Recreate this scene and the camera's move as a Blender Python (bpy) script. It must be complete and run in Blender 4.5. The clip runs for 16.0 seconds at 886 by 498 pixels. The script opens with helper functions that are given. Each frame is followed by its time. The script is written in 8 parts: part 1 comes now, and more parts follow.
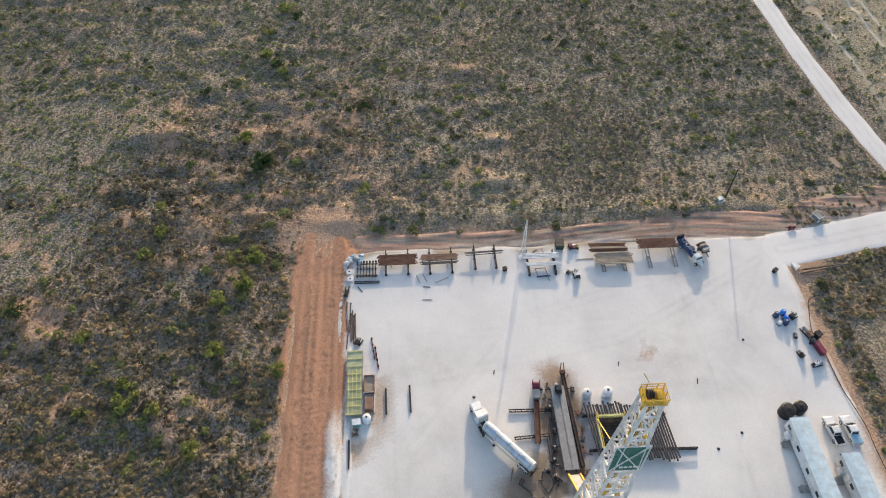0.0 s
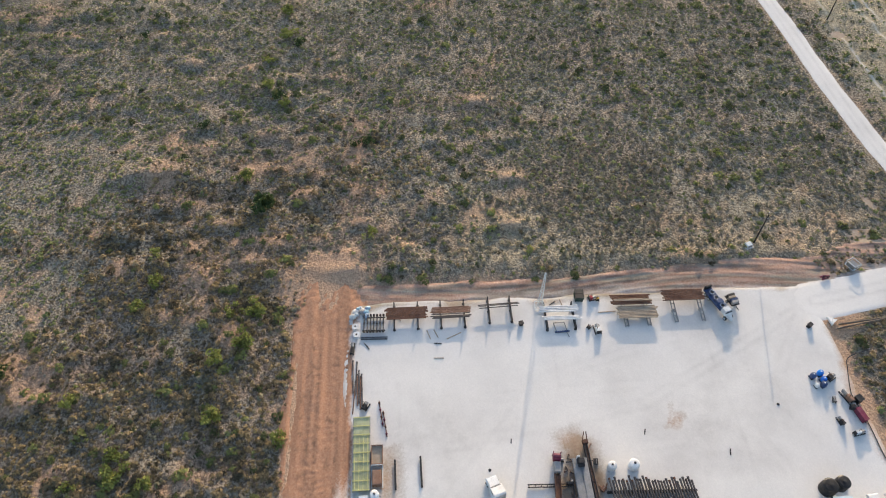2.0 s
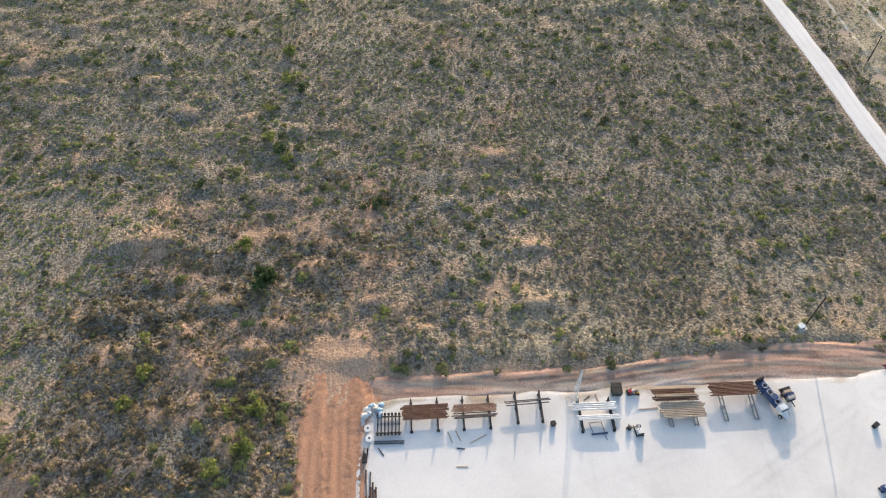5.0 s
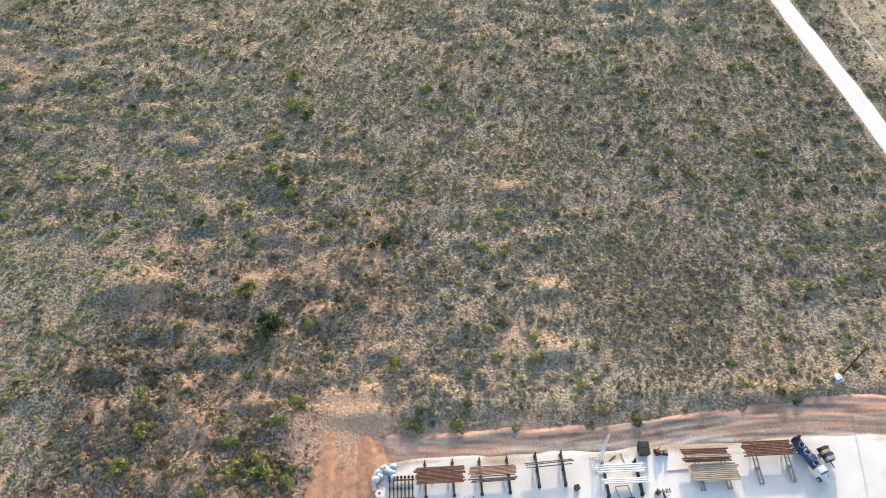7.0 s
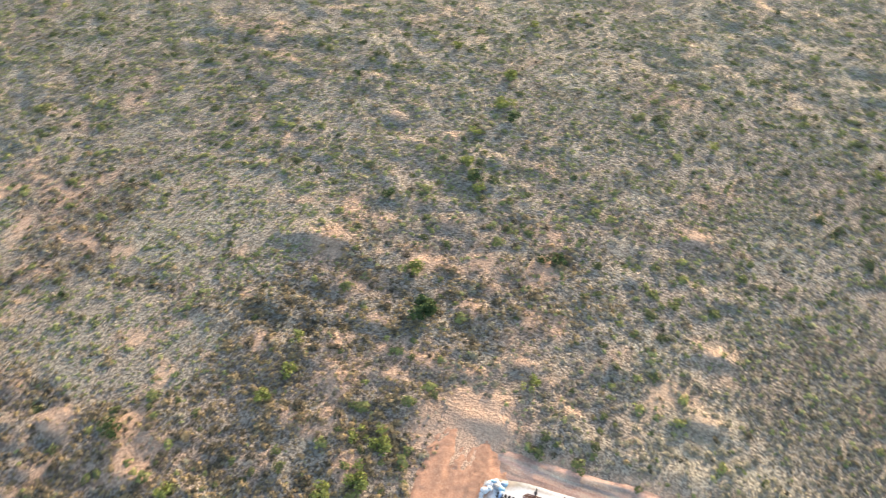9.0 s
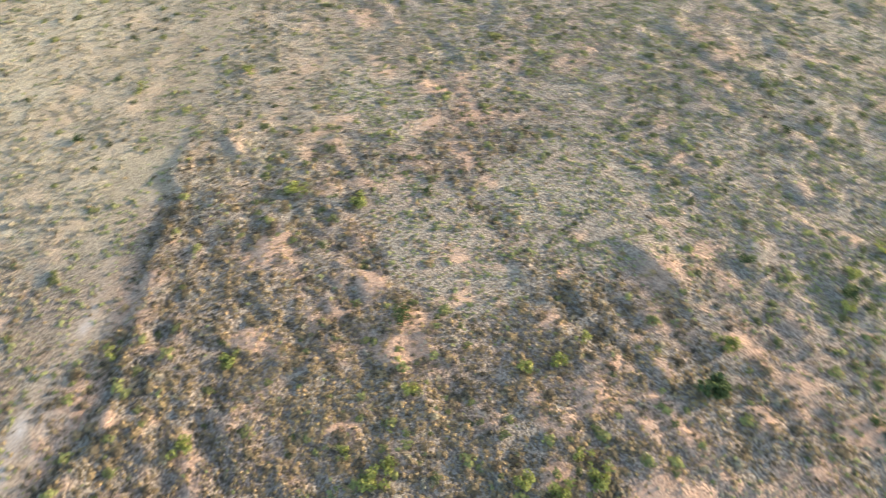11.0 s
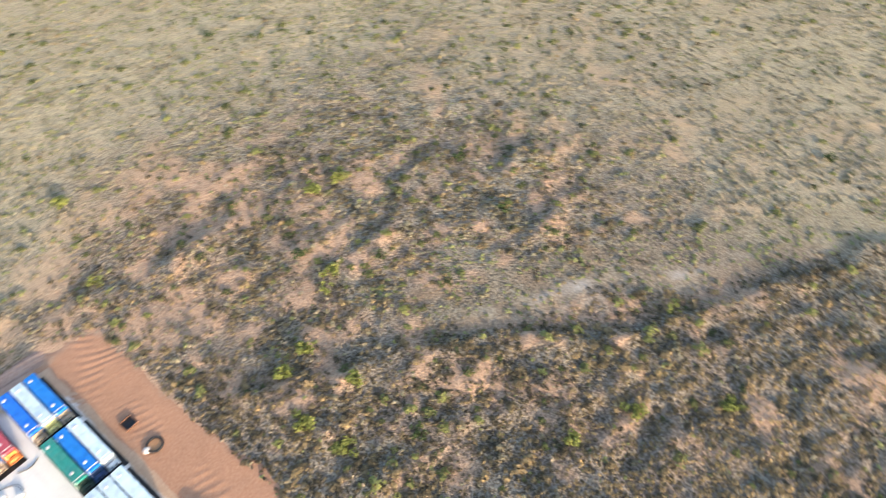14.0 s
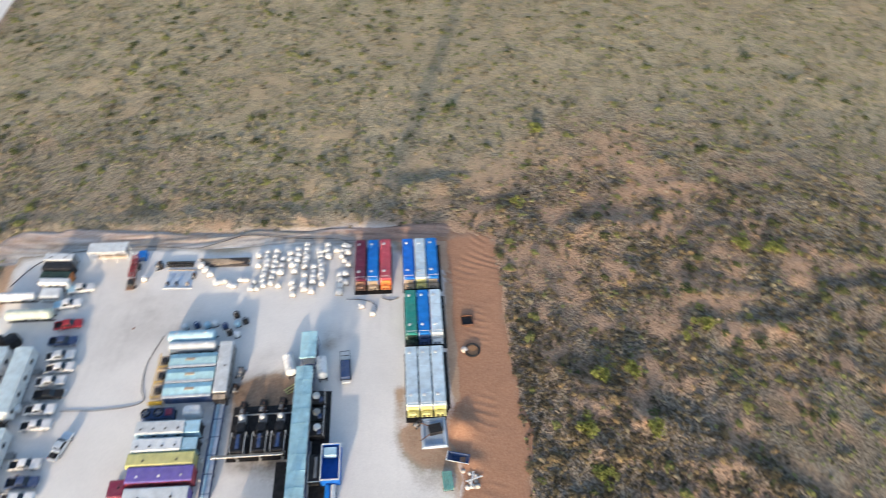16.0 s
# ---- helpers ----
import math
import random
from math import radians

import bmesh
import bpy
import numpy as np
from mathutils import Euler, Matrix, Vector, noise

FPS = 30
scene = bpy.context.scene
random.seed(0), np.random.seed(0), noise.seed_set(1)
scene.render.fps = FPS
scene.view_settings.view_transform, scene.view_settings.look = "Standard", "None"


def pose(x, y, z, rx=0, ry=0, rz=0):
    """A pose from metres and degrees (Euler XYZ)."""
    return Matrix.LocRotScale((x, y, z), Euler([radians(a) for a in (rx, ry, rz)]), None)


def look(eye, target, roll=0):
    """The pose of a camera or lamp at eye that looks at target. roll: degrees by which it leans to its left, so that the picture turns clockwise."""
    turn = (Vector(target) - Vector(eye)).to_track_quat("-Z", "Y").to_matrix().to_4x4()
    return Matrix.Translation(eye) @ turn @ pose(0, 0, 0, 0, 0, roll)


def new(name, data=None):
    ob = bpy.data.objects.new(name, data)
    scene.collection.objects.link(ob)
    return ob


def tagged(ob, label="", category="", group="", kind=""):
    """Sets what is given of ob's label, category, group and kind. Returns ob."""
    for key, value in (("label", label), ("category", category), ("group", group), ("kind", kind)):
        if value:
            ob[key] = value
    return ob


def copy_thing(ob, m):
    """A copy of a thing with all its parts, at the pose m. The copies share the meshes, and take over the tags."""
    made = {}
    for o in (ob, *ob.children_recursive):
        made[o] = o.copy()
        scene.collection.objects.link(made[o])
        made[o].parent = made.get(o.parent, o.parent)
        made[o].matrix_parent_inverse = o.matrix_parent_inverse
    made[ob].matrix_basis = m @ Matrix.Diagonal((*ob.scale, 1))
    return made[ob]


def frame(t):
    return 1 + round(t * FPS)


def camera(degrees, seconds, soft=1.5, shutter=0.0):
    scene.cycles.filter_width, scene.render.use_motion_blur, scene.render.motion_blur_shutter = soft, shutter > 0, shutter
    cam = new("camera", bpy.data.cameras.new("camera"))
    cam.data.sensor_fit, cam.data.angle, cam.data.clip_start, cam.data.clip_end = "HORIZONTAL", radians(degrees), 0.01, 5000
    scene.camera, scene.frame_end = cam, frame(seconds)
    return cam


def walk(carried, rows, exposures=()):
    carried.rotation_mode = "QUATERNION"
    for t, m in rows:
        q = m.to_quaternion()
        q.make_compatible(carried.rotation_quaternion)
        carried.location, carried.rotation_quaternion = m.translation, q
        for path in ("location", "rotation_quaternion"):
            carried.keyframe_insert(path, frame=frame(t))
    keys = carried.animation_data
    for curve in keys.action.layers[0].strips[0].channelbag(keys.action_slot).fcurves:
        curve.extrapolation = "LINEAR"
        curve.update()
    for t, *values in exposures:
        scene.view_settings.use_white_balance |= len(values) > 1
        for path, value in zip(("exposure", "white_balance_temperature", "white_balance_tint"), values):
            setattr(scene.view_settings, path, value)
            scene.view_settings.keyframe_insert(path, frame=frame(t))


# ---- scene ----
# The plan: x runs along the pad's north edge, y to the north, the pad's north-west corner is the origin.
cam = camera(66.1, 16.0, soft=1.0, shutter=0.5)
PATH = [
    (0.0, 16.68, -103.90, 126.34, -3.63, -50.34, 0.33),
    (0.5, 16.43, -100.08, 126.60, -3.54, -50.47, 0.27),
    (1.0, 16.16, -96.30, 126.56, -3.46, -50.43, 0.19),
    (1.5, 15.76, -92.50, 126.25, -3.43, -50.34, 0.15),
    (2.0, 15.30, -88.72, 125.94, -3.39, -50.23, 0.21),
    (2.5, 14.71, -84.85, 125.61, -3.45, -50.16, 0.22),
    (3.0, 14.01, -80.91, 125.34, -3.57, -50.12, 0.33),
    (3.5, 13.43, -77.00, 125.28, -3.61, -50.12, 0.35),
    (4.0, 12.93, -72.97, 125.26, -3.61, -50.15, 0.35),
    (6.5, 10.40, -54.25, 124.92, -3.55, -50.03, 0.14),
    (7.0, 10.07, -51.84, 124.99, -3.36, -50.12, -0.04),
    (7.5, 9.61, -50.30, 125.11, -2.43, -50.13, -0.17),
    (8.0, 9.02, -49.81, 125.17, 3.26, -49.98, -0.29),
    (8.2, 8.66, -49.84, 125.28, 5.60, -49.95, -0.30),
    (10.3, 4.25, -50.52, 126.25, 41.99, -50.31, 0.37),
    (10.5, 4.00, -50.62, 126.17, 46.11, -50.35, 0.33),
    (11.0, 4.03, -51.24, 126.13, 57.50, -50.19, 0.29),
    (11.5, 4.51, -51.94, 126.09, 69.21, -49.96, 0.35),
    (12.0, 5.19, -52.39, 126.05, 81.34, -49.72, -0.08),
    (12.5, 5.57, -52.57, 125.86, 93.52, -49.44, -0.41),
    (13.0, 5.55, -52.83, 125.43, 105.38, -49.21, -0.34),
    (13.5, 5.92, -53.09, 125.79, 117.23, -49.09, -0.28),
    (14.0, 6.62, -53.48, 126.14, 128.79, -48.99, -0.06),
    (14.5, 7.33, -53.61, 126.16, 140.41, -48.85, 0.25),
    (15.0, 7.83, -53.67, 125.74, 152.14, -48.66, 0.46),
    (15.5, 8.01, -53.21, 125.68, 164.36, -48.50, 0.45),
    (16.0, 8.26, -52.75, 125.60, 176.23, -48.32, 0.50),
]


def flight(row):
    """A row of the path as a pose: heading, tilt and lean in degrees."""
    t, x, y, z, yaw, pitch, roll = row
    return t, Matrix.Translation((x, y, z)) @ Matrix.Rotation(radians(yaw), 4, "Z") @ Matrix.Rotation(radians(90 + pitch), 4, "X") @ Matrix.Rotation(radians(roll), 4, "Z")


walk(cam, [flight(r) for r in PATH], [(0.0, 1.13, 6500, 10), (4.0, 1.3, 6500, 10), (7.0, 1.74, 6500, 10), (8.2, 1.97, 6500, 10), (10.3, 2.22, 6500, 10), (12.0, 2.2, 6500, 10), (13.2, 2.03, 6500, 10), (14.0, 1.94, 6500, 10), (14.5, 1.66, 6450, 10), (15.0, 1.53, 6430, 10), (15.5, 1.4, 6400, 10), (16.0, 1.21, 6350, 10)])

# ---- light: a low sun in the north, shadows run to the south-south-west ----
SUN_AZ, SUN_EL = radians(14.5), radians(13.0)
world = bpy.data.worlds.new("world")
scene.world = world
world.use_nodes = True
wn = world.node_tree
sky = wn.nodes.new("ShaderNodeTexSky")
sky.sky_type = "NISHITA"
sky.sun_disc = False
sky.sun_elevation = SUN_EL
sky.sun_rotation = SUN_AZ
sky.altitude = 900
sky.dust_density = 4.0
wn.links.new(sky.outputs["Color"], wn.nodes["Background"].inputs["Color"])
wn.nodes["Background"].inputs["Strength"].default_value = 0.15
sun = bpy.data.lights.new("sun", "SUN")
sun.energy = 2.1
sun.angle = radians(0.53)
sun.color = (1.0, 0.785, 0.56)
sun_ob = new("sun", sun)
sun_ob.matrix_world = look((300 * math.sin(SUN_AZ), 300 * math.cos(SUN_AZ), 300 * math.tan(SUN_EL)), (0, 0, 0))

# ---- materials ----
def shader(name, rough=0.85, metal=0.0, spec=0.25):
    m = bpy.data.materials.new(name)
    m.use_nodes = True
    n = m.node_tree.nodes
    b = n["Principled BSDF"]
    b.inputs["Roughness"].default_value = rough
    b.inputs["Metallic"].default_value = metal
    b.inputs["Specular IOR Level"].default_value = spec
    return m, n, m.node_tree.links, b


def noise_of(n, l, where, scale, detail=4.0, rough=0.6):
    t = n.new("ShaderNodeTexNoise")
    t.inputs["Scale"].default_value = scale
    t.inputs["Detail"].default_value = detail
    t.inputs["Roughness"].default_value = rough
    l.new(where, t.inputs["Vector"])
    return t.outputs["Fac"]


def span(n, l, value, a, b, c=0.0, d=1.0):
    r = n.new("ShaderNodeMapRange")
    for k, v in zip(("From Min", "From Max", "To Min", "To Max"), (a, b, c, d)):
        r.inputs[k].default_value = v
    l.new(value, r.inputs["Value"])
    return r.outputs["Result"]


def blend(n, l, fac, a, b, how="MIX"):
    x = n.new("ShaderNodeMix")
    x.data_type, x.blend_type = "RGBA", how
    for k, v in ((0, fac), (6, a), (7, b)):
        if isinstance(v, (int, float)):
            x.inputs[k].default_value = v
        elif isinstance(v, tuple):
            x.inputs[k].default_value = (*v, 1)
        else:
            l.new(v, x.inputs[k])
    return x.outputs[2]


def math_of(n, l, op, a, b):
    x = n.new("ShaderNodeMath")
    x.operation = op
    for k, v in ((0, a), (1, b)):
        if isinstance(v, (int, float)):
            x.inputs[k].default_value = v
        else:
            l.new(v, x.inputs[k])
    return x.outputs[0]


def bumped(n, l, b, height, strength, distance):
    x = n.new("ShaderNodeBump")
    x.inputs["Strength"].default_value = strength
    x.inputs["Distance"].default_value = distance
    l.new(height, x.inputs["Height"])
    l.new(x.outputs["Normal"], b.inputs["Normal"])


DUST = (0.50, 0.44, 0.37)


def paint(name, colour, rough=0.5, metal=0.0, dust=0.35, rust=0.0, vary=0.1, grain=1.6, spec=0.3):
    """A painted or bare metal surface with dust lying on it, patches of rust and fine grain."""
    m, n, l, b = shader(name, rough, metal, spec)
    place = n.new("ShaderNodeNewGeometry").outputs["Position"]
    which = n.new("ShaderNodeObjectInfo").outputs["Random"]
    big = noise_of(n, l, place, 0.7, 5.0)
    fine = noise_of(n, l, place, grain * 4, 3.0)
    worn = tuple(c * 0.72 for c in colour)
    col = blend(n, l, span(n, l, big, 0.35, 0.7), colour, worn)
    if rust:
        spots = noise_of(n, l, place, 2.3, 6.0, 0.75)
        col = blend(n, l, span(n, l, spots, 0.62 - 0.25 * rust, 0.72 - 0.2 * rust), col, (0.17, 0.075, 0.035))
    col = blend(n, l, span(n, l, noise_of(n, l, place, 1.1, 6.0, 0.7), 0.42, 0.75, 0.0, dust), col, DUST)
    tone = math_of(n, l, "ADD", span(n, l, fine, 0.3, 0.7, 1 - vary, 1 + vary), span(n, l, which, 0, 1, -vary, vary))
    grey = n.new("ShaderNodeCombineColor")
    for k in range(3):
        l.new(tone, grey.inputs[k])
    col = blend(n, l, 1.0, col, grey.outputs[0], "MULTIPLY")
    l.new(col, b.inputs["Base Color"])
    l.new(span(n, l, big, 0.3, 0.7, rough - 0.1, min(1, rough + 0.2)), b.inputs["Roughness"])
    bumped(n, l, b, fine, 0.25, 0.02)
    return m


def soil(name, bump=0.5, grain=1.0, litter_shade=1.0, sands=None):
    """Bare and littered soil led by the 'tone' layer (r: red sand, g: pale caliche, b: littered dense scrub, alpha: dry
    grass with far haze painted in), broken up by noise; gaps between tufts are darkened by debris and painted shade.
    """
    m, n, l, b = shader(name, 0.95, 0.0, 0.06)
    place = n.new("ShaderNodeNewGeometry").outputs["Position"]
    layer = n.new("ShaderNodeVertexColor")
    layer.layer_name = "tone"
    parts = n.new("ShaderNodeSeparateColor")
    l.new(layer.outputs["Color"], parts.inputs[0])
    wide = noise_of(n, l, place, 0.045, 5.0, 0.62)
    mid = noise_of(n, l, place, 0.32, 6.0, 0.68)
    fine = noise_of(n, l, place, 2.4, 5.0, 0.7)
    grit = noise_of(n, l, place, 7.0, 3.0, 0.6)
    tuft = noise_of(n, l, place, 1.7, 3.0, 0.6)
    jig = span(n, l, mid, 0.25, 0.75, -0.32, 0.32)
    red = math_of(n, l, "ADD", parts.outputs[0], jig)
    pale = math_of(n, l, "ADD", parts.outputs[1], span(n, l, fine, 0.25, 0.75, -0.12, 0.12))
    base = blend(n, l, span(n, l, wide, 0.35, 0.65), SOIL_GREY, SOIL_BROWN)
    sand = blend(n, l, span(n, l, fine, 0.3, 0.7), *(sands or (SAND_RED, SAND_TAN)))
    col = blend(n, l, span(n, l, red, 0.15, 0.85), base, sand)
    straw = math_of(n, l, "MULTIPLY", layer.outputs["Alpha"], span(n, l, mid, 0.3, 0.7, 0.45, 1.0))
    col = blend(n, l, straw, col, blend(n, l, span(n, l, fine, 0.3, 0.7), GRASS, GRASS_GREEN))
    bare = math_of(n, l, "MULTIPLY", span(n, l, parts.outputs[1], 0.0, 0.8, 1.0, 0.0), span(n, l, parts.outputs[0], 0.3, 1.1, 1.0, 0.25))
    thick = math_of(n, l, "MULTIPLY", bare, span(n, l, parts.outputs[2], 0.0, 1.0, 0.64 * litter_shade, 0.8 * litter_shade))
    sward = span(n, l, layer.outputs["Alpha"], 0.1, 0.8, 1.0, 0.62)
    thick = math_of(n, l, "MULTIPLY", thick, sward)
    # Hollows between tufts get a dark tone: debris plus painted-in shade.
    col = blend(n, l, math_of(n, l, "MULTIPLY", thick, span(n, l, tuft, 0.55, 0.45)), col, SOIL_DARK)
    chalk = blend(n, l, span(n, l, wide, 0.35, 0.65), CALICHE, CALICHE_GREY)
    col = blend(n, l, span(n, l, pale, 0.25, 0.75), col, chalk)
    damp = math_of(n, l, "MULTIPLY", parts.outputs[2], span(n, l, mid, 0.3, 0.7, 0.25, 0.75))
    col = blend(n, l, damp, col, SOIL_DARK)
    both = math_of(n, l, "MULTIPLY", span(n, l, fine, 0.2, 0.8, 1 - 0.18 * grain, 1 + 0.16 * grain), span(n, l, grit, 0.2, 0.8, 1 - 0.16 * grain, 1 + 0.14 * grain))
    grey = n.new("ShaderNodeCombineColor")
    for k in range(3):
        l.new(both, grey.inputs[k])
    col = blend(n, l, 1.0, col, grey.outputs[0], "MULTIPLY")
    l.new(col, b.inputs["Base Color"])
    rise = math_of(n, l, "ADD", fine, math_of(n, l, "MULTIPLY", mid, 2.0))
    bumped(n, l, b, math_of(n, l, "ADD", rise, math_of(n, l, "MULTIPLY", tuft, 2.0)), bump, 0.42)
    l.new(math_of(n, l, "MULTIPLY", math_of(n, l, "MULTIPLY", sward, span(n, l, parts.outputs[0], 0.5, 1.1, 1.0, 0.45)), span(n, l, parts.outputs[1], 0.0, 0.3, bump, 0.12 * bump)), b.inputs["Normal"].links[0].from_node.inputs["Strength"])
    return m


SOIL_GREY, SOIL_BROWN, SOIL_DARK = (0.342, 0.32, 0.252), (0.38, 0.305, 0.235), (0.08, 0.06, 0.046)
GRASS, GRASS_GREEN = (0.50, 0.415, 0.262), (0.455, 0.40, 0.236)
SAND_RED, SAND_TAN = (0.46, 0.285, 0.19), (0.53, 0.38, 0.255)
CALICHE, CALICHE_GREY = (0.75, 0.72, 0.675), (0.65, 0.625, 0.59)


def scrub(name, stops, spread=0.25, shrubs=False):
    """Leaves and stems of low scrub: a colour for each clump, shifted in wide patches."""
    m, n, l, b = shader(name, 0.9, 0.0, 0.1)
    geo = n.new("ShaderNodeNewGeometry")
    ramp = n.new("ShaderNodeValToRGB")
    r = ramp.color_ramp
    r.interpolation = "LINEAR"
    while len(r.elements) < len(stops):
        r.elements.new(0.5)
    for e, (at, colour) in zip(r.elements, stops):
        e.position, e.color = at, (*colour, 1)
    wide = noise_of(n, l, geo.outputs["Position"], 0.035, 4.0, 0.6)
    each = geo.outputs["Random Per Island"]
    if shrubs:
        layer = n.new("ShaderNodeAttribute")
        layer.attribute_name = "hue"
        each = layer.outputs["Fac"]
    pick = math_of(n, l, "ADD", math_of(n, l, "MULTIPLY", each, 1.0 - spread), span(n, l, wide, 0.3, 0.7, 0.0, spread))
    l.new(pick, ramp.inputs["Fac"])
    fine = noise_of(n, l, geo.outputs["Position"], 5.0, 2.0)
    grey = n.new("ShaderNodeCombineColor")
    tone = span(n, l, fine, 0.25, 0.75, 0.75, 1.25)
    for k in range(3):
        l.new(tone, grey.inputs[k])
    l.new(blend(n, l, 1.0, ramp.outputs["Color"], grey.outputs[0], "MULTIPLY"), b.inputs["Base Color"])
    # a soft crown: the sprays are too fine to shade singly, so their normals lean upward
    lean = n.new("ShaderNodeVectorMath")
    lean.operation = "MULTIPLY_ADD"
    l.new(geo.outputs["Normal"], lean.inputs[0])
    lean.inputs[1].default_value = (0.72, 0.72, 0.72)
    lean.inputs[2].default_value = (0, 0, 0.28)
    unit = n.new("ShaderNodeVectorMath")
    unit.operation = "NORMALIZE"
    l.new(lean.outputs[0], unit.inputs[0])
    l.new(unit.outputs[0], b.inputs["Normal"])
    # thin leaves let part of the sun through
    thin = n.new("ShaderNodeBsdfTranslucent")
    l.new(b.inputs["Base Color"].links[0].from_socket, thin.inputs["Color"])
    both = n.new("ShaderNodeMixShader")
    both.inputs[0].default_value = 0.28
    l.new(b.outputs[0], both.inputs[1])
    l.new(thin.outputs[0], both.inputs[2])
    l.new(both.outputs[0], n["Material Output"].inputs["Surface"])
    return m


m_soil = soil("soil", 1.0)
m_caliche = soil("caliche", 0.05, 0.45, 0.15)
m_bladed = soil("bladed_soil", 0.13, 0.8, 0.12, ((0.39, 0.198, 0.118), (0.46, 0.268, 0.17)))
m_bank = soil("bank_soil", 0.2, 0.8, 0.15, ((0.40, 0.225, 0.16), (0.53, 0.37, 0.285)))
m_scrub = scrub("scrub_leaves", [(0.0, (0.159, 0.140, 0.101)), (0.3, (0.250, 0.222, 0.145)), (0.6, (0.334, 0.298, 0.189)), (0.8, (0.382, 0.326, 0.218)), (1.0, (0.440, 0.357, 0.242))], 0.3, True)
m_straw = scrub("straw_tufts", [(0.0, (0.233, 0.201, 0.150)), (0.4, (0.339, 0.287, 0.207)), (0.7, (0.408, 0.340, 0.240)), (1.0, (0.461, 0.368, 0.254))], 0.3, True)
m_brush = scrub("dense_brush", [(0.0, (0.073, 0.062, 0.042)), (0.3, (0.143, 0.118, 0.072)), (0.55, (0.224, 0.176, 0.101)), (0.75, (0.307, 0.231, 0.125)), (0.92, (0.386, 0.282, 0.149)), (1.0, (0.228, 0.203, 0.083))], 0.12, True)
m_meadow = scrub("meadow_grass", [(0.0, (0.122, 0.136, 0.060)), (0.4, (0.207, 0.230, 0.095)), (0.75, (0.302, 0.311, 0.131)), (1.0, (0.387, 0.371, 0.165))], 0.3, True)
m_olive = scrub("olive_shrub_leaves", [(0.0, (0.070, 0.075, 0.039)), (0.4, (0.133, 0.144, 0.058)), (0.75, (0.228, 0.238, 0.087)), (1.0, (0.376, 0.366, 0.126))], 0.3, True)
m_green = scrub("mesquite_leaves", [(0.0, (0.11, 0.135, 0.042)), (0.5, (0.235, 0.255, 0.075)), (1.0, (0.39, 0.38, 0.12))], 0.5)
m_dark_green = scrub("dark_leaves", [(0.0, (0.035, 0.055, 0.025)), (0.6, (0.07, 0.10, 0.04)), (1.0, (0.12, 0.15, 0.05))], 0.3)
m_bark = paint("bark", (0.13, 0.10, 0.075), 0.9, dust=0.2)


# ---- noise on the plan, for relief and cover ----
def lattice(x, y, scale, seed):
    """Smooth value noise from 0 to 1 over the plan; scale in metres."""
    table = np.random.RandomState(seed).rand(256, 256)
    u, v = np.asarray(x, float) / scale + 900, np.asarray(y, float) / scale + 900
    i, j = np.floor(u).astype(int), np.floor(v).astype(int)
    a, b = u - i, v - j
    a, b = a * a * (3 - 2 * a), b * b * (3 - 2 * b)
    i, j, i1, j1 = i % 256, j % 256, (i + 1) % 256, (j + 1) % 256
    return (table[i, j] * (1 - a) + table[i1, j] * a) * (1 - b) + (table[i, j1] * (1 - a) + table[i1, j1] * a) * b


def fractal(x, y, scale, seed, octaves=4):
    out, total = 0.0, 0.0
    for k in range(octaves):
        out = out + lattice(x, y, scale / 2**k, seed + k) / 2**k
        total += 1 / 2**k
    return out / total


def step(a, b, v):
    t = np.clip((np.asarray(v, float) - a) / (b - a), 0, 1)
    return t * t * (3 - 2 * t)


def from_line(x, y, pts):
    """Distance to a line of points, and its signed side (left of its run is positive)."""
    best, side = np.full(np.shape(x), 1e9), np.zeros(np.shape(x))
    for (x0, y0), (x1, y1) in zip(pts[:-1], pts[1:]):
        dx, dy = x1 - x0, y1 - y0
        n = math.hypot(dx, dy)
        t = np.clip(((x - x0) * dx + (y - y0) * dy) / n**2, 0, 1)
        d = np.hypot(x - x0 - t * dx, y - y0 - t * dy)
        s = (dx * (y - y0) - dy * (x - x0)) / n
        near = d < best
        best, side = np.where(near, d, best), np.where(near, s, side)
    return best, side


PAD_E, PAD_S = 103.5, -167.0
ROAD = [(136, 600), (138.4, 157), (140.6, 107), (141.2, 76), (142.6, 50), (145.0, 28), (149, 8), (152, -20), (153, -500)]
EXIT = [(104.5, -4.0), (110, -3.0), (121, -1.0), (133, 1.3), (152, 4.0)]
TRACK = [(-300, 62), (-213.7, 2.4), (-161.3, -32.8), (-110.9, -71.7), (-93.5, -88.8), (-72.5, -99.9), (-54.3, -113.9), (-37.4, -127.5), (-22, -139)]
# the low shaded bank that follows the track on its north side
SCARP = [(-190, -12), (-150, -38), (-133, -48), (-119, -56.5), (-105, -63.5), (-87, -74.5), (-76, -87), (-64, -100), (-50, -111.5), (-37, -120), (-22, -130.5), (-9, -141)]
# sand mounds (x, y, reach, height), hollows with a shaded rim and lit sand to the south of it (x, y, reach, depth), and smooth spots (x, y, half widths)
DUNES = [(-101.5, -107.0, 6.5, 1.7), (-52.3, 44.5, 8.0, 1.9), (-31.9, 26.0, 4.0, 0.9), (-24.5, 14.0, 4.5, 0.8), (38.7, 22.0, 4.0, 1.0), (33.7, 71.0, 6.0, 0.9), (-145.5, -24.0, 4.5, 1.3), (39.5, 38.5, 4.0, 1.1), (-72.8, -137.0, 6.0, 1.2)]
HOLLOWS = [(-39.0, -170.5, 8.0, 1.9), (-118.0, -126.5, 8.5, 1.9), (5.5, -188.0, 7.5, 1.6), (-96.0, -146.0, 5.0, 1.1), (-60.0, -150.0, 4.0, 0.9)]
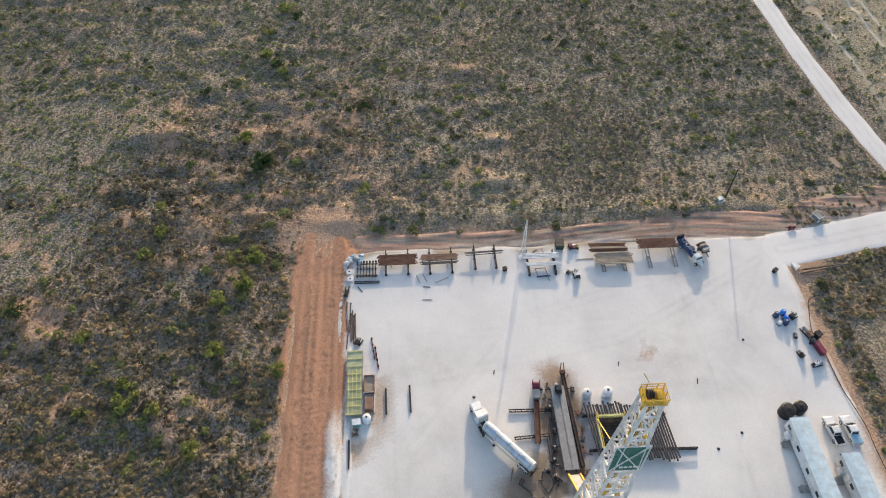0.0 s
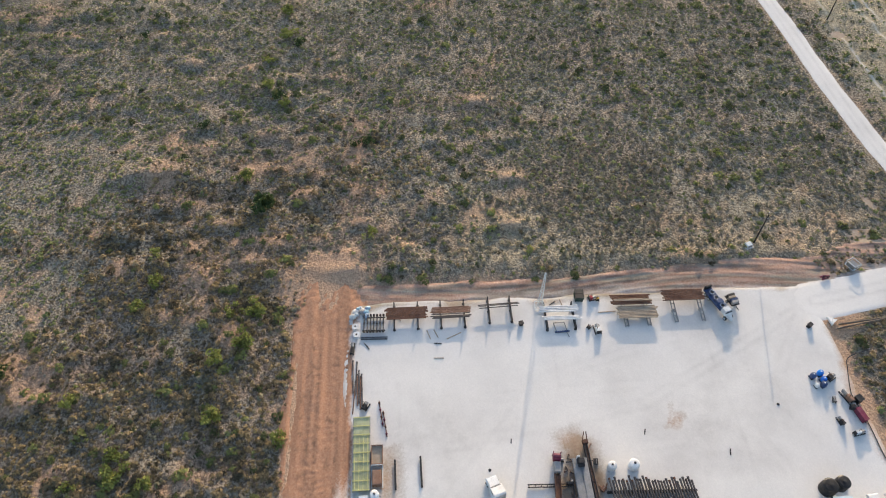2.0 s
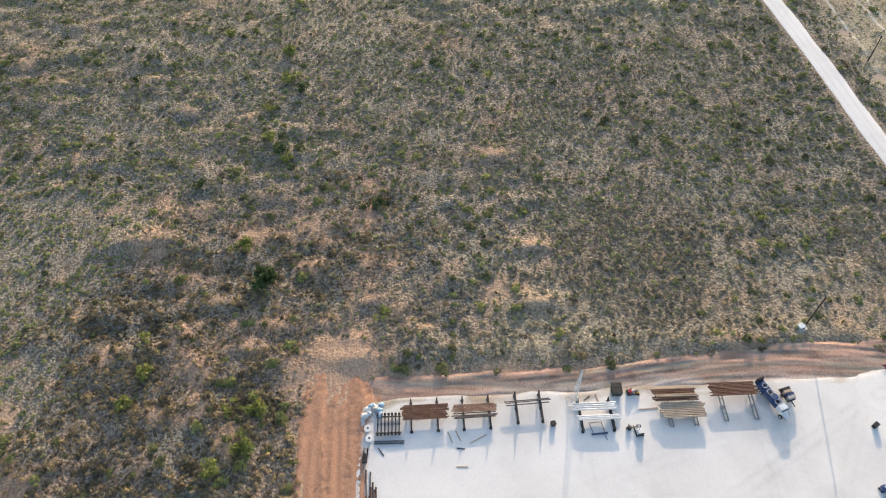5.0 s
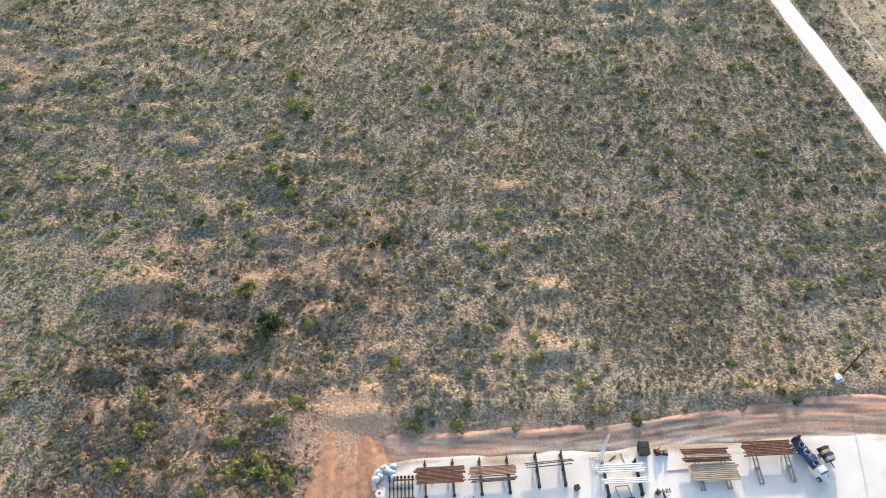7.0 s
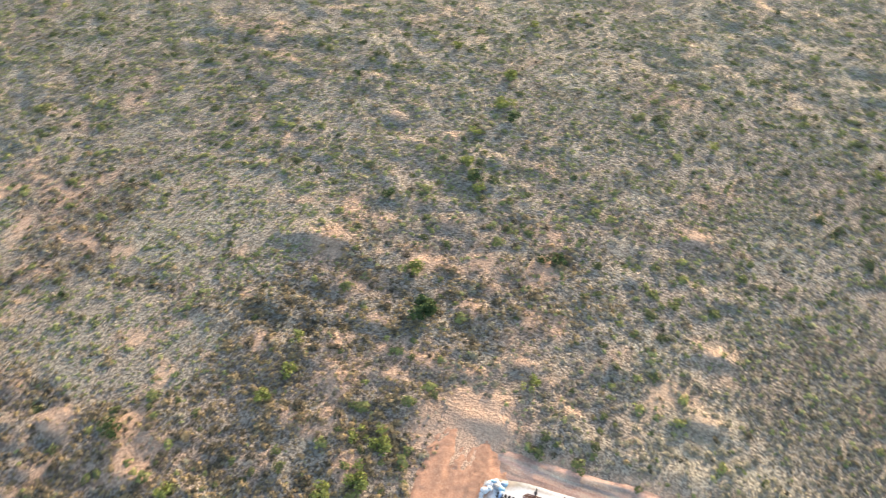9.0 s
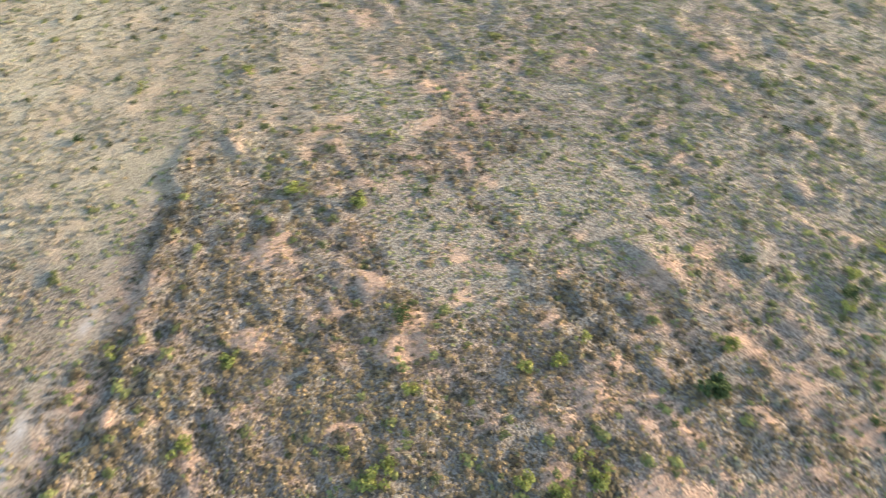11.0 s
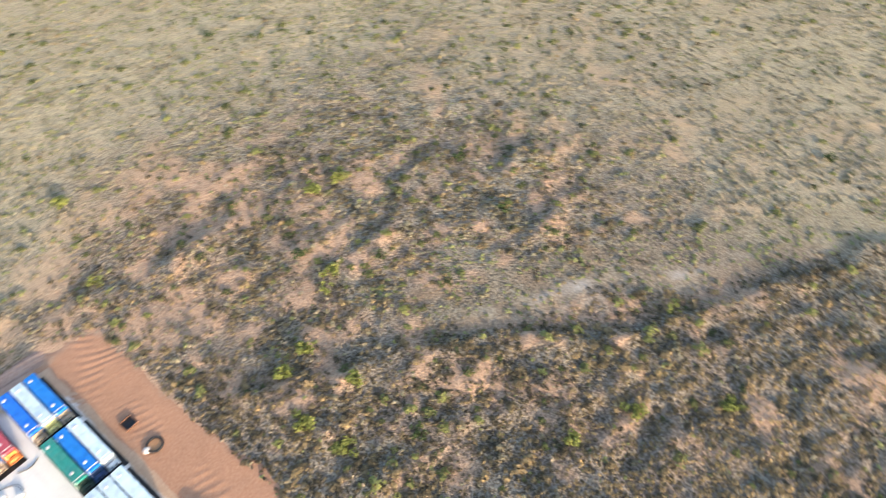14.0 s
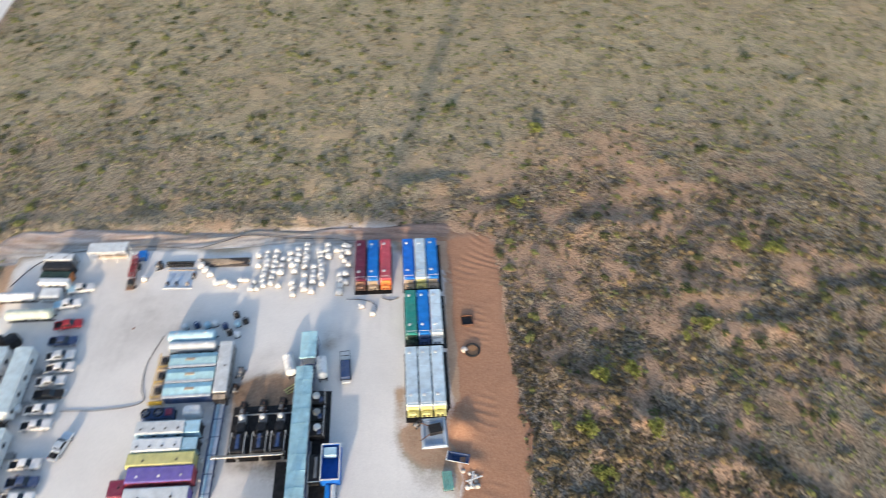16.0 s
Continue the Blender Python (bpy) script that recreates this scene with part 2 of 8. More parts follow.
SMOOTH = [(-79, 44, 27, 26), (63, 35, 21, 20), (-89, 6, 30, 14), (-143, 20, 24, 14), (-79, -111, 7, 13)]


def off_pad(x, y):
    """Distance outside the worked ground (pad and the graded strip on its west side), negative inside."""
    dx = np.maximum(-11.0 - x, x - PAD_E)
    dy = np.maximum(PAD_S - y, y)
    return np.where((dx > 0) & (dy > 0), np.hypot(dx, dy), np.maximum(dx, dy))


def off_roads(x, y):
    return np.minimum(from_line(x, y, ROAD)[0] - 3.2, from_line(x, y, EXIT)[0] - 4.0)


def smooth_spots(x, y):
    """1 inside the even, short-grassed spots, 0 outside, with a ragged rim."""
    out = np.zeros(np.shape(x))
    wob = 0.55 * (fractal(x, y, 14, 149, 3) - 0.5)
    for cx, cy, rx, ry in SMOOTH:
        out = np.maximum(out, step(1.15, 0.75, np.hypot((x - cx) / rx, (y - cy) / ry) + wob))
    return out


def lane(x, y):
    """The strip of short grass on both sides of the old track."""
    d, s = from_line(x, y, TRACK)
    s = s + 5 * (fractal(x, y, 10, 67, 2) - 0.5)
    return step(9.5, 6, np.abs(s + 3.5)) * (d < 25) * step(-52, -66, x)


def apron(x, y):
    """Bare dirt in the corner between the pad and the access road."""
    return step(10.5, 7.0, np.hypot((x - 104.5) / 1.15, (y + 6.5) / 0.9) + 3 * (fractal(x, y, 5, 129, 3) - 0.5)) * (x > 102) * (y < 4)


def rugged(x, y):
    """How hummocky the ground is: most between the pad and the old track, and round the sand hollows south of it."""
    west = step(-175, -105, x) * step(75, 25, y - 0.25 * x) * step(45, 5, x) * step(-4, 5, from_line(x, y, SCARP)[1]) * step(-165, -135, y)
    south = 0.62 * step(95, 45, np.hypot(x + 75, y + 118))
    far = 0.10 + (0.10 + 0.6 * step(-40, 20, y)) * step(0.42, 0.62, fractal(x, y, 38, 197, 3))
    calm = 1.0
    for cx, cy, r, top in DUNES:
        calm = calm * (1 - 0.85 * np.exp(-(np.hypot(x - cx, y - cy) / (1.25 * r)) ** 2))
    return calm * np.maximum(np.maximum(west, south), far) * (1 - 0.85 * smooth_spots(x, y)) * (1 - 0.85 * lane(x, y))


def hummock(x, y):
    """Low mounds drawn out across the wind, about -0.5 to 0.5."""
    return fractal(x / 1.3, y, 5.0, 21, 3) - 0.5


def bank_width(x):
    """How far the graded bank reaches out from the pad's north and south edges."""
    return 4.6 + 3.2 * step(45, 95, x)


def relief(x, y):
    """Height of the natural ground."""
    x, y = np.asarray(x, float), np.asarray(y, float)
    away = step(2, 16, np.minimum(off_pad(x, y), off_roads(x, y)))
    rough = rugged(x, y)
    h = 1.6 * (fractal(x, y, 60, 11, 2) - 0.5)
    h = h + rough * (2.5 * hummock(x, y) + 0.5 * (fractal(x / 1.25, y, 3.0, 31, 2) - 0.5))
    wob = 1 + 0.5 * (lattice(x, y, 3.0, 7) - 0.5)
    for cx, cy, r, top in DUNES:
        u, v = x - cx, y - cy
        bow = v + 0.10 * u * u / r
        h = h + 1.0 * top * wob * np.exp(-((u / (1.3 * r)) ** 2)) * np.where(bow > 0, np.exp(-((bow / (0.75 * r)) ** 2)), np.exp(-((bow / (0.26 * r)) ** 2)))
    for cx, cy, r, deep in HOLLOWS:
        u, v = x - cx, y - cy
        bow = v + 0.06 * u * u / r + 1.5 * (lattice(x, y, 4, 8) - 0.5)
        h = h + deep * wob * np.exp(-((u / (1.05 * r)) ** 2)) * (np.where(bow > 0, np.exp(-((bow / (0.9 * r)) ** 2)), np.exp(-((bow / 2.2) ** 2))) - 0.25 * np.exp(-(((bow + 0.55 * r) / (0.5 * r)) ** 2)))
    d, s = from_line(x, y, SCARP)
    s = s + 8.0 * (fractal(x, y, 13, 65, 3) - 0.5)
    h = h + 1.9 * step(-1.4, 2.0, s) * np.exp(-np.maximum(s, 0) / 9) * (d < 60) * (0.5 + 1.0 * lattice(x, y, 12, 66)) * step(-175, -125, x)
    bank = 0.5 * np.exp(-(((off_pad(x, y) - 11) / 3.0) ** 2)) * (0.4 + lattice(x, y, 5, 77))
    side = ((y > -1) | (y < PAD_S + 1)) * step(-4, 1, x)
    return h * away - 0.45 * side * step(2.0, -0.5, off_pad(x, y) - bank_width(x)) + bank * (1 - side * step(2.5, 0.5, off_pad(x, y) - bank_width(x))) * step(3, 12, off_roads(x, y)) - 0.25 * step(0.5, -2.5, off_pad(x, y)) - 0.25 * step(0.0, -2.0, off_roads(x, y))


def zones(x, y):
    """Where the scrub is thick (near the pad's west side, north of the old track), and where pale grass rules, with far
    haze painted in as grass.
    """
    side = from_line(x, y, TRACK)[1]
    over = step(-6, 10, side + 10 * (lattice(x, y, 16, 141) - 0.5))
    near = step(-165, -70, x + 30 * (fractal(x, y, 40, 143, 2) - 0.5)) * step(70, 10, y + 30 * (fractal(x, y, 30, 145, 2) - 0.5)) * step(30, 0, x)
    ds, ss = from_line(x, y, SCARP)
    dense = np.clip(near * over + 0.9 * np.exp(-(((ss - 2.5) / 5.0) ** 2)) * (ds < 25) * step(-160, -125, x), 0, 1)
    east = step(103, 112, x) * step(14, 0, y) * step(-170, -150, y)
    south = step(40, 5, np.hypot((x + 20) / 1.6, y + 172)) * 0.2 + 0.4 * step(95, 45, np.hypot(x + 55, y + 120))
    grass = np.clip(1 - 1.1 * near * over - 0.5 * over - 0.45 * step(0, 60, y), 0, 1) * step(50, 125, np.hypot(x + 60, y + 125) + 30 * (fractal(x, y, 25, 153, 2) - 0.5)) * (0.45 + 0.75 * fractal(x, y, 45, 147, 3))
    even = smooth_spots(x, y)
    verge = lane(x, y)
    # Extra grass tone in the far north paints in distance haze.
    grass = np.maximum(grass, np.maximum(0.6 * step(146, 156, x), 0.5 * step(70, 170, y) * (0.6 + 0.8 * (fractal(x, y, 30, 198, 3) - 0.5))))
    grass = np.maximum(np.maximum(grass, 0.12 * even * (x < 0)), np.maximum(0.95 * step(-185, -240, y), 0.3 * verge))
    return np.clip(np.maximum(np.maximum(dense, 0.55 * east), south), 0, 1) * (1 - 0.9 * even) * (1 - 0.65 * verge) * step(12, 34, np.hypot(x - 8, y - 12)), np.clip(grass, 0, 1)


def tones(x, y):
    """The natural ground's tone layer."""
    out, roads = off_pad(x, y), off_roads(x, y)
    dense, grass = zones(x, y)
    patch = fractal(x, y, 26, 41, 4)
    small = fractal(x, y, 7, 51, 3)
    red = -0.12 + (2.3 - 0.9 * step(40, 90, y)) * (small - 0.5) + 1.3 * (patch - 0.5)
    warm = 0.34 * step(70, 15, np.hypot((x + 12) / 1.5, y + 186)) + step(80, 0, np.hypot(x + 20, y - 12)) * 0.34 + step(130, 40, np.hypot(x + 60, y + 100)) * 0.36 + step(40, 5, np.hypot(x - 100, y - 18)) * 0.3
    red = red + warm - 0.35 * step(40, 110, x) * step(0, 40, y)
    # Sand gathers on hummock tops; the tone also paints them as sunlit.
    red = red + 1.7 * rugged(x, y) * hummock(x, y)
    red = np.maximum(red, 1.0 * step(14 + 10 * (fractal(x, y, 12, 195, 3) - 0.5), 4, np.hypot(x + 4, y - 9)) * (y > -2))
    red = np.maximum(red, 1.05 * step(11, 3, np.where(x < -8, 4.6, np.where(x > 103, 2.0, 1.0)) * out + 6 * (small - 0.5)))
    red = np.maximum(red, 1.0 * apron(x, y))
    red = np.maximum(red, 0.35 * step(3.5, 0, roads + 3 * (small - 0.5)))
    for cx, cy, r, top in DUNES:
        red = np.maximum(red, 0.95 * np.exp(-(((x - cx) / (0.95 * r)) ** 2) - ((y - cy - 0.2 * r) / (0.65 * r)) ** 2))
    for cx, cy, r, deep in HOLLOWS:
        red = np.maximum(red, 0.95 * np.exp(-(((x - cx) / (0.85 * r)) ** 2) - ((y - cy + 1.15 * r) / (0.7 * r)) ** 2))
    even = smooth_spots(x, y)
    red = red - 0.5 * even * step(0.75, 0.5, small)
    d, s = from_line(x, y, TRACK)
    wob = 4 * (fractal(x, y, 12, 63, 3) - 0.5)
    tr = (np.exp(-(((s + wob) / 2.2) ** 2)) + 0.6 * np.exp(-(((s + wob - 4.5) / 1.3) ** 2)) * step(-115, -100, x) * step(-70, -82, x)) * (d < 14)
    tr = np.clip(tr, 0, 0.8)
    wide_tr = np.exp(-(((s + wob - 2.0) / 4.5) ** 2)) * (d < 20) * step(-240, -130, x) * step(-40, -75, x)
    ds, ss = from_line(x, y, SCARP)
    foot = np.exp(-(((ss + 3.2) / 2.6) ** 2)) * (ds < 12) * step(-135, -112, x) * step(-52, -66, x)
    red = np.maximum(red - 0.3 * lane(x, y), np.maximum(0.42 * wide_tr, 0.85 * foot))
    pale = 0.38 * tr * (0.6 + 0.75 * step(0.3, 0.6, fractal(x, y, 7, 61, 3))) * (step(-135, -110, x) * step(-62, -75, x) + 0.35 * step(-110, -135, x) * (0.4 + lattice(x, y, 12, 62)))
    ruts = 0.5 * (np.exp(-(((x - 156.5 - 0.02 * (y - 100)) / 0.7) ** 2)) + np.exp(-(((x - 169 + 0.03 * (y - 100)) / 0.8) ** 2)) + np.exp(-(((x - 173.5 + 0.05 * (y - 100)) / 0.8) ** 2)))
    pale = np.maximum(pale, ruts * (y > 20))
    south = step(12, 2, out + 4 * (small - 0.5)) * (y < PAD_S + 2) * step(3, 14, x)
    pale = np.maximum(pale, 0.62 * south * (0.75 + 0.45 * lattice(x / 9, y, 1.2, 89)))
    tidy = step(2, 14, out)
    dark = np.clip(0.42 * dense + 0.3 * step(0.54, 0.68, patch) * (1 - even) + 0.6 * even * (x > 0) + 0.7 * lane(x, y), 0, 1) * tidy * (0.75 + 0.5 * (small - 0.5))
    return red, pale, dark, grass * tidy * step(1, 6, roads)


def spaced(inner, outer, fine):
    """Coordinates that are even inside and widen to the horizon."""
    mid = np.arange(inner[0], inner[1] + fine, fine)
    lo, hi, gap = [inner[0]], [inner[1]], fine
    while lo[-1] > -outer or hi[-1] < outer:
        gap *= 1.6
        lo.append(lo[-1] - gap), hi.append(hi[-1] + gap)
    return np.array(lo[:0:-1] + list(mid) + hi[1:])


def sheet(name, xs, ys, height, tone, material):
    """A grid of heights with a tone layer, as one mesh."""
    gx, gy = np.meshgrid(xs, ys)
    gz = height(gx, gy)
    w, h = len(xs), len(ys)
    co = np.stack([gx, gy, gz], -1).reshape(-1, 3)
    k = np.arange((h - 1) * w).reshape(h - 1, w)[:, :-1].ravel()
    quads = np.stack([k, k + 1, k + 1 + w, k + w], 1)
    me = bpy.data.meshes.new(name)
    me.vertices.add(len(co)), me.loops.add(quads.size), me.polygons.add(len(quads))
    me.vertices.foreach_set("co", co.ravel())
    me.loops.foreach_set("vertex_index", quads.ravel())
    me.polygons.foreach_set("loop_start", np.arange(0, quads.size, 4))
    me.update(calc_edges=True)
    me.shade_smooth()
    red, pale, dark, grass = (np.broadcast_to(v, gx.shape).ravel() for v in (*tone(gx, gy), 0.0)[:4])
    layer = me.color_attributes.new("tone", "FLOAT_COLOR", "POINT")
    layer.data.foreach_set("color", np.clip(np.stack([red, pale, dark, grass], 1), 0, 1).astype(np.float32).ravel())
    me.materials.append(material)
    return new(name, me)


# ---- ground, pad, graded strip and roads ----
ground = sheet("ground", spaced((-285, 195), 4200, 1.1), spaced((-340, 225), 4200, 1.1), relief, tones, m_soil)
tagged(ground, "dry sandy ground with red and grey patches under low scrub", "ground", kind="structure")


def edge_of(x, y, seed, amount):
    return amount * (fractal(x, y, 9, seed, 4) - 0.5)


def pad_height(x, y):
    d = np.maximum(np.maximum(-x, x - PAD_E), np.maximum(PAD_S - y, y)) + edge_of(x, y, 71, 2.0)
    return 0.10 + 0.05 * (fractal(x, y, 12, 73, 3) - 0.5) - 0.9 * step(0.0, 3.0, d)


def rut(x, y, pts, gauge=2.0, wide=0.45):
    d, _ = from_line(x, y, pts)
    return np.exp(-(((d - gauge / 2) / wide) ** 2))


def pad_tone(x, y):
    d = np.maximum(np.maximum(-x, x - PAD_E), np.maximum(PAD_S - y, y)) + edge_of(x, y, 71, 6.0)
    gate = step(-1, 4, off_roads(x, y))
    red = 0.14 + (0.05 + 0.9 * step(-3, -8, y) * step(-164, -158, y)) * gate * step(-4.5, 1.5, d + edge_of(x, y, 75, 3.0)) + 0.5 * np.maximum(0, fractal(x, y, 22, 175, 4) - 0.5)
    stain = np.exp(-(((x - 65) / 3.0) ** 2) - ((y + 31) / 3.6) ** 2) + 0.45 * np.exp(-(((x - 44) / 5.0) ** 2) - ((y + 34) / 3.0) ** 2) + 0.5 * np.exp(-(((x - 44) / 4.5) ** 2) - ((y + 48) / 13) ** 2)
    stain = stain + 1.2 * np.exp(-(((x - 37) / 6.5) ** 2) - ((y + 122) / 7.0) ** 2) + 1.3 * np.exp(-(((x - 8) / 4) ** 2) - ((y + 114.5) / 4.5) ** 2) + 0.8 * np.exp(-(((x - 12) / 1.6) ** 2) - ((y + 127) / 9) ** 2) + 0.55 * np.exp(-(((x - 7) / 5) ** 2) - ((y + 40) / 12) ** 2) + 0.5 * np.exp(-(((x - 2) / 3) ** 2) - ((y + 50) / 9) ** 2)
    red = red + 0.75 * stain * (0.4 + fractal(x, y, 4, 78, 3))
    pale = 1.0 - 0.85 * gate * step(-3.5, 2.5, d + edge_of(x, y, 75, 3.0) + 3.0 * (lattice(x / 12, y, 0.9, 193) - 0.5) * ((y > -4) + 0.3 * (y < PAD_S + 4))) - 1.25 * stain * step(0.25, 0.7, fractal(x, y, 5, 79, 4)) + 0.25 * (fractal(x, y, 20, 74, 4) - 0.5)
    dark = 0.05 + 1.1 * (fractal(x, y, 16, 76, 5) - 0.5)
    work = np.exp(-(((x - 37) / 8) ** 2) - ((y + 117) / 10) ** 2) + 1.2 * np.exp(-(((x - 41) / 8) ** 2) - ((y + 60) / 9) ** 2) + 1.5 * np.exp(-(((x - 44.5) / 4.6) ** 2) - ((y + 47) / 10) ** 2) + 0.6 * np.exp(-(((x - 34) / 6) ** 2) - ((y + 60) / 5) ** 2) + np.exp(-(((x - 41) / 4) ** 2) - ((y + 127) / 3) ** 2) + 0.6 * np.exp(-(((x - 6) / 7) ** 2) - ((y + 110) / 9) ** 2)
    pale = pale - 0.9 * np.clip(work, 0, 1.2) * step(0.22, 0.55, fractal(x, y, 4.5, 84, 4))
    dark = dark + 0.75 * step(33, 35, x) * step(47, 45, x) * step(-127, -124, y) * step(-108, -111, y) + 0.9 * step(39, 42, x) * step(49, 46, x) * step(-62, -56, y) * step(-34, -40, y) * fractal(x, y, 3, 82, 3) + 1.1 * work * (0.3 + fractal(x, y, 5, 80, 3))
    for k, pts in enumerate(([(2, -20), (30, -24), (70, -22), (100, -6)], [(20, -34), (60, -27), (98, -7)], [(70, -165), (76, -120), (72, -80), (84, -30), (100, -7)], [(17, -150), (20, -100), (14, -50), (40, -20), (70, -12)], [(56, -36), (80, -34), (92, -60), (82, -100), (78, -150)])):
        dark = dark + 0.08 * rut(x, y, pts) * (lattice(x, y, 14, 90 + k) > 0.35)
    for gx in (4.0, 37.5, 71.0):
        dark = dark + 0.10 * np.exp(-(((x - gx - 5.5 + 0.03 * y) / 0.35) ** 2))
    corner = step(-158, -165, y + edge_of(x, y, 123, 4.0)) * step(16, 5, x) + 0.7 * step(2.6, 0.6, x + edge_of(x, y, 124, 2.5)) * step(-120, -128, y)
    spill = np.exp(-((np.hypot(x - 5.6, y + 114.6) - 4.4) / 1.7) ** 2) * step(-121, -116, y) + np.exp(-(((x - 0.3) / 2.6) ** 2) - ((y + 115) / 5.5) ** 2)
    corner = np.clip(corner + 1.3 * spill * (0.5 + fractal(x, y, 3, 126, 3)), 0, 1.2)
    pool = np.clip(1.3 * np.exp(-(((x - 39.4) / 6.5) ** 2) - ((y + 126) / 3.6) ** 2) * (0.55 + 0.9 * fractal(x, y, 5, 127, 3)), 0, 1) + 0.75 * np.clip(1.3 * np.exp(-(((x - 27.5) / 3.0) ** 2) - ((y + 139) / 3.5) ** 2) * fractal(x, y, 4, 128, 3), 0, 1)
    return red + 0.7 * corner + 1.3 * pool, pale - 0.9 * corner - 1.1 * pool, np.clip(dark + 0.25 * corner + 1.3 * pool, 0, 1)


pad = sheet("gravel_pad", np.arange(-4, PAD_E + 4.5, 0.6), np.arange(PAD_S - 4, 4.6, 0.6), pad_height, pad_tone, m_caliche)
tagged(pad, "flat pale caliche work pad with tyre marks and red stains", "gravel pad", kind="structure")


def strip_west(y):
    """The strip's outer edge, with the bulge where the plant turned."""
    return -12.2 + 1.9 * step(-34, -48, y) - 0.9 * step(-60, -100, y) - 2.6 * np.exp(-(((y + 114) / 6.0) ** 2)) - 0.9 * step(-160, -170, y) + 1.7 * step(-2, 10, y)


def strip_height(x, y):
    d = np.maximum(np.maximum(strip_west(y) - x, x - 1.5), np.maximum(PAD_S - 1 - y, y - 15.5 * step(1, -3, x))) + edge_of(x, y, 101, 3.0)
    furrow = 0.22 * (fractal(x, y, 1.1, 102, 2) - 0.5) * step(-12, 2, y) + (0.42 * (lattice(x, y / 30, 0.8, 103) - 0.5) + 0.12 * (lattice(x, y / 6, 0.7, 104) - 0.5)) * step(-75, -45, y)
    swirl = 0.07 * (np.sin(3.6 * np.hypot(x + 16 + 3 * lattice(x, y, 9, 181), y - 9)) * step(-6, 2, y) + np.sin(3.4 * np.hypot(x + 22, y + 181 + 3 * lattice(x, y, 9, 183))) * step(-150, -160, y)) * step(0.3, 0.6, lattice(x, y, 4, 185))
    wash = 0.08 * (np.maximum(0, np.sin(3.4 * (y + 0.35 * x) + 5 * lattice(x, y, 5, 107))) - 0.3) * step(-98, -106, y) * step(-158, -150, y) * step(-8.5, -6.5, x) * step(-1, -2, x) * step(0.35, 0.6, lattice(x, y, 6, 106))
    clod = 0.15 * (lattice(x, y, 0.5, 110) - 0.5) * step(0.4, 0.65, lattice(x, y / 30, 1.4, 112)) * step(-85, -55, y)
    heap = 1.5 * np.exp(-(((x + 0.2) / 2.6) ** 2) - ((y + 116.8) / 2.8) ** 2) + 0.9 * np.exp(-(((x + 1.2) / 1.4) ** 2) - ((y + 49) / 10) ** 2) + 0.7 * np.exp(-(((x + 1.5) / 2) ** 2) - ((y + 109) / 2) ** 2)
    return 0.08 + 0.16 * (fractal(x, y, 6, 109, 3) - 0.5) + furrow + clod + wash + swirl + heap - 0.32 * step(-0.5, 3.2, d)


def strip_tone(x, y):
    d = np.maximum(strip_west(y) - x, np.maximum(PAD_S - 1 - y, y - 15.5))
    red = 1.15 - 0.45 * step(-2.5, 2.0, d + edge_of(x, y, 111, 5.0)) + 0.3 * (fractal(x, y, 5, 113, 3) - 0.5)
    pale = 0.75 * step(-0.5, 1.8, x + edge_of(x, y, 115, 2.5)) * step(1, -4, y) * step(PAD_S + 2, PAD_S + 8, y) + 0.85 * np.exp(-(((x + 1.2) / 1.7) ** 2) - ((y + 52) / 12) ** 2) * (0.3 + fractal(x, y, 4, 119, 3)) + 0.12 * (fractal(x, y, 4, 116, 3) - 0.5)
    pale = pale - 0.9 * np.exp(-(((x - 0.3) / 3.0) ** 2) - ((y + 115) / 6.0) ** 2)
    dark = (0.3 * step(0.5, 0.8, lattice(x, y / 18, 0.7, 117)) + 0.6 * step(0.68, 0.82, lattice(x, y / 1.5, 0.45, 121)) * step(0.35, 0.7, lattice(x, y / 25, 1.3, 122))) * step(-85, -60, y) + 0.3 * step(-70, -105, y) * (0.4 + 0.8 * fractal(x, y, 7, 118, 3))
    return red, pale, dark


strip = sheet("graded_soil_strip", np.arange(-17, 5, 0.36), np.arange(PAD_S - 5, 18, 0.3), strip_height, strip_tone, m_bladed)
tagged(strip, "freshly bladed strip of orange-red soil along the pad", "soil strip", kind="structure")


def bank_height(x, y):
    """Graded bank along the north and south edges: low windrows that run along the pad."""
    d = np.minimum(off_pad(x, y), off_roads(x, y)) + edge_of(x, y, 161, 3.5)
    row = lattice(x / 14, y + 2.0 * np.sin(x / 17), 0.8, 163) - 0.5
    fine = lattice(x / 9, y + 2.0 * np.sin(x / 17), 0.5, 166) - 0.5
    w = bank_width(x)
    lip = 0.22 * np.exp(-(((d - w) / 1.2) ** 2)) * (0.3 + lattice(x, y, 6, 165))
    rise = step(1.5, 5.0, d)
    return 0.02 + 0.06 * rise + (0.11 + 0.12 * rise) * row + 0.09 * fine + lip - 0.5 * np.where(y > -50, step(3.5, 0.5, x), step(0.5, -2.0, x)) - 0.6 * step(0.0, 3.0, d - w) - 0.3 * step(0.6, -1.2, d) - 0.6 * step(0.4, -0.8, off_pad(x, y))


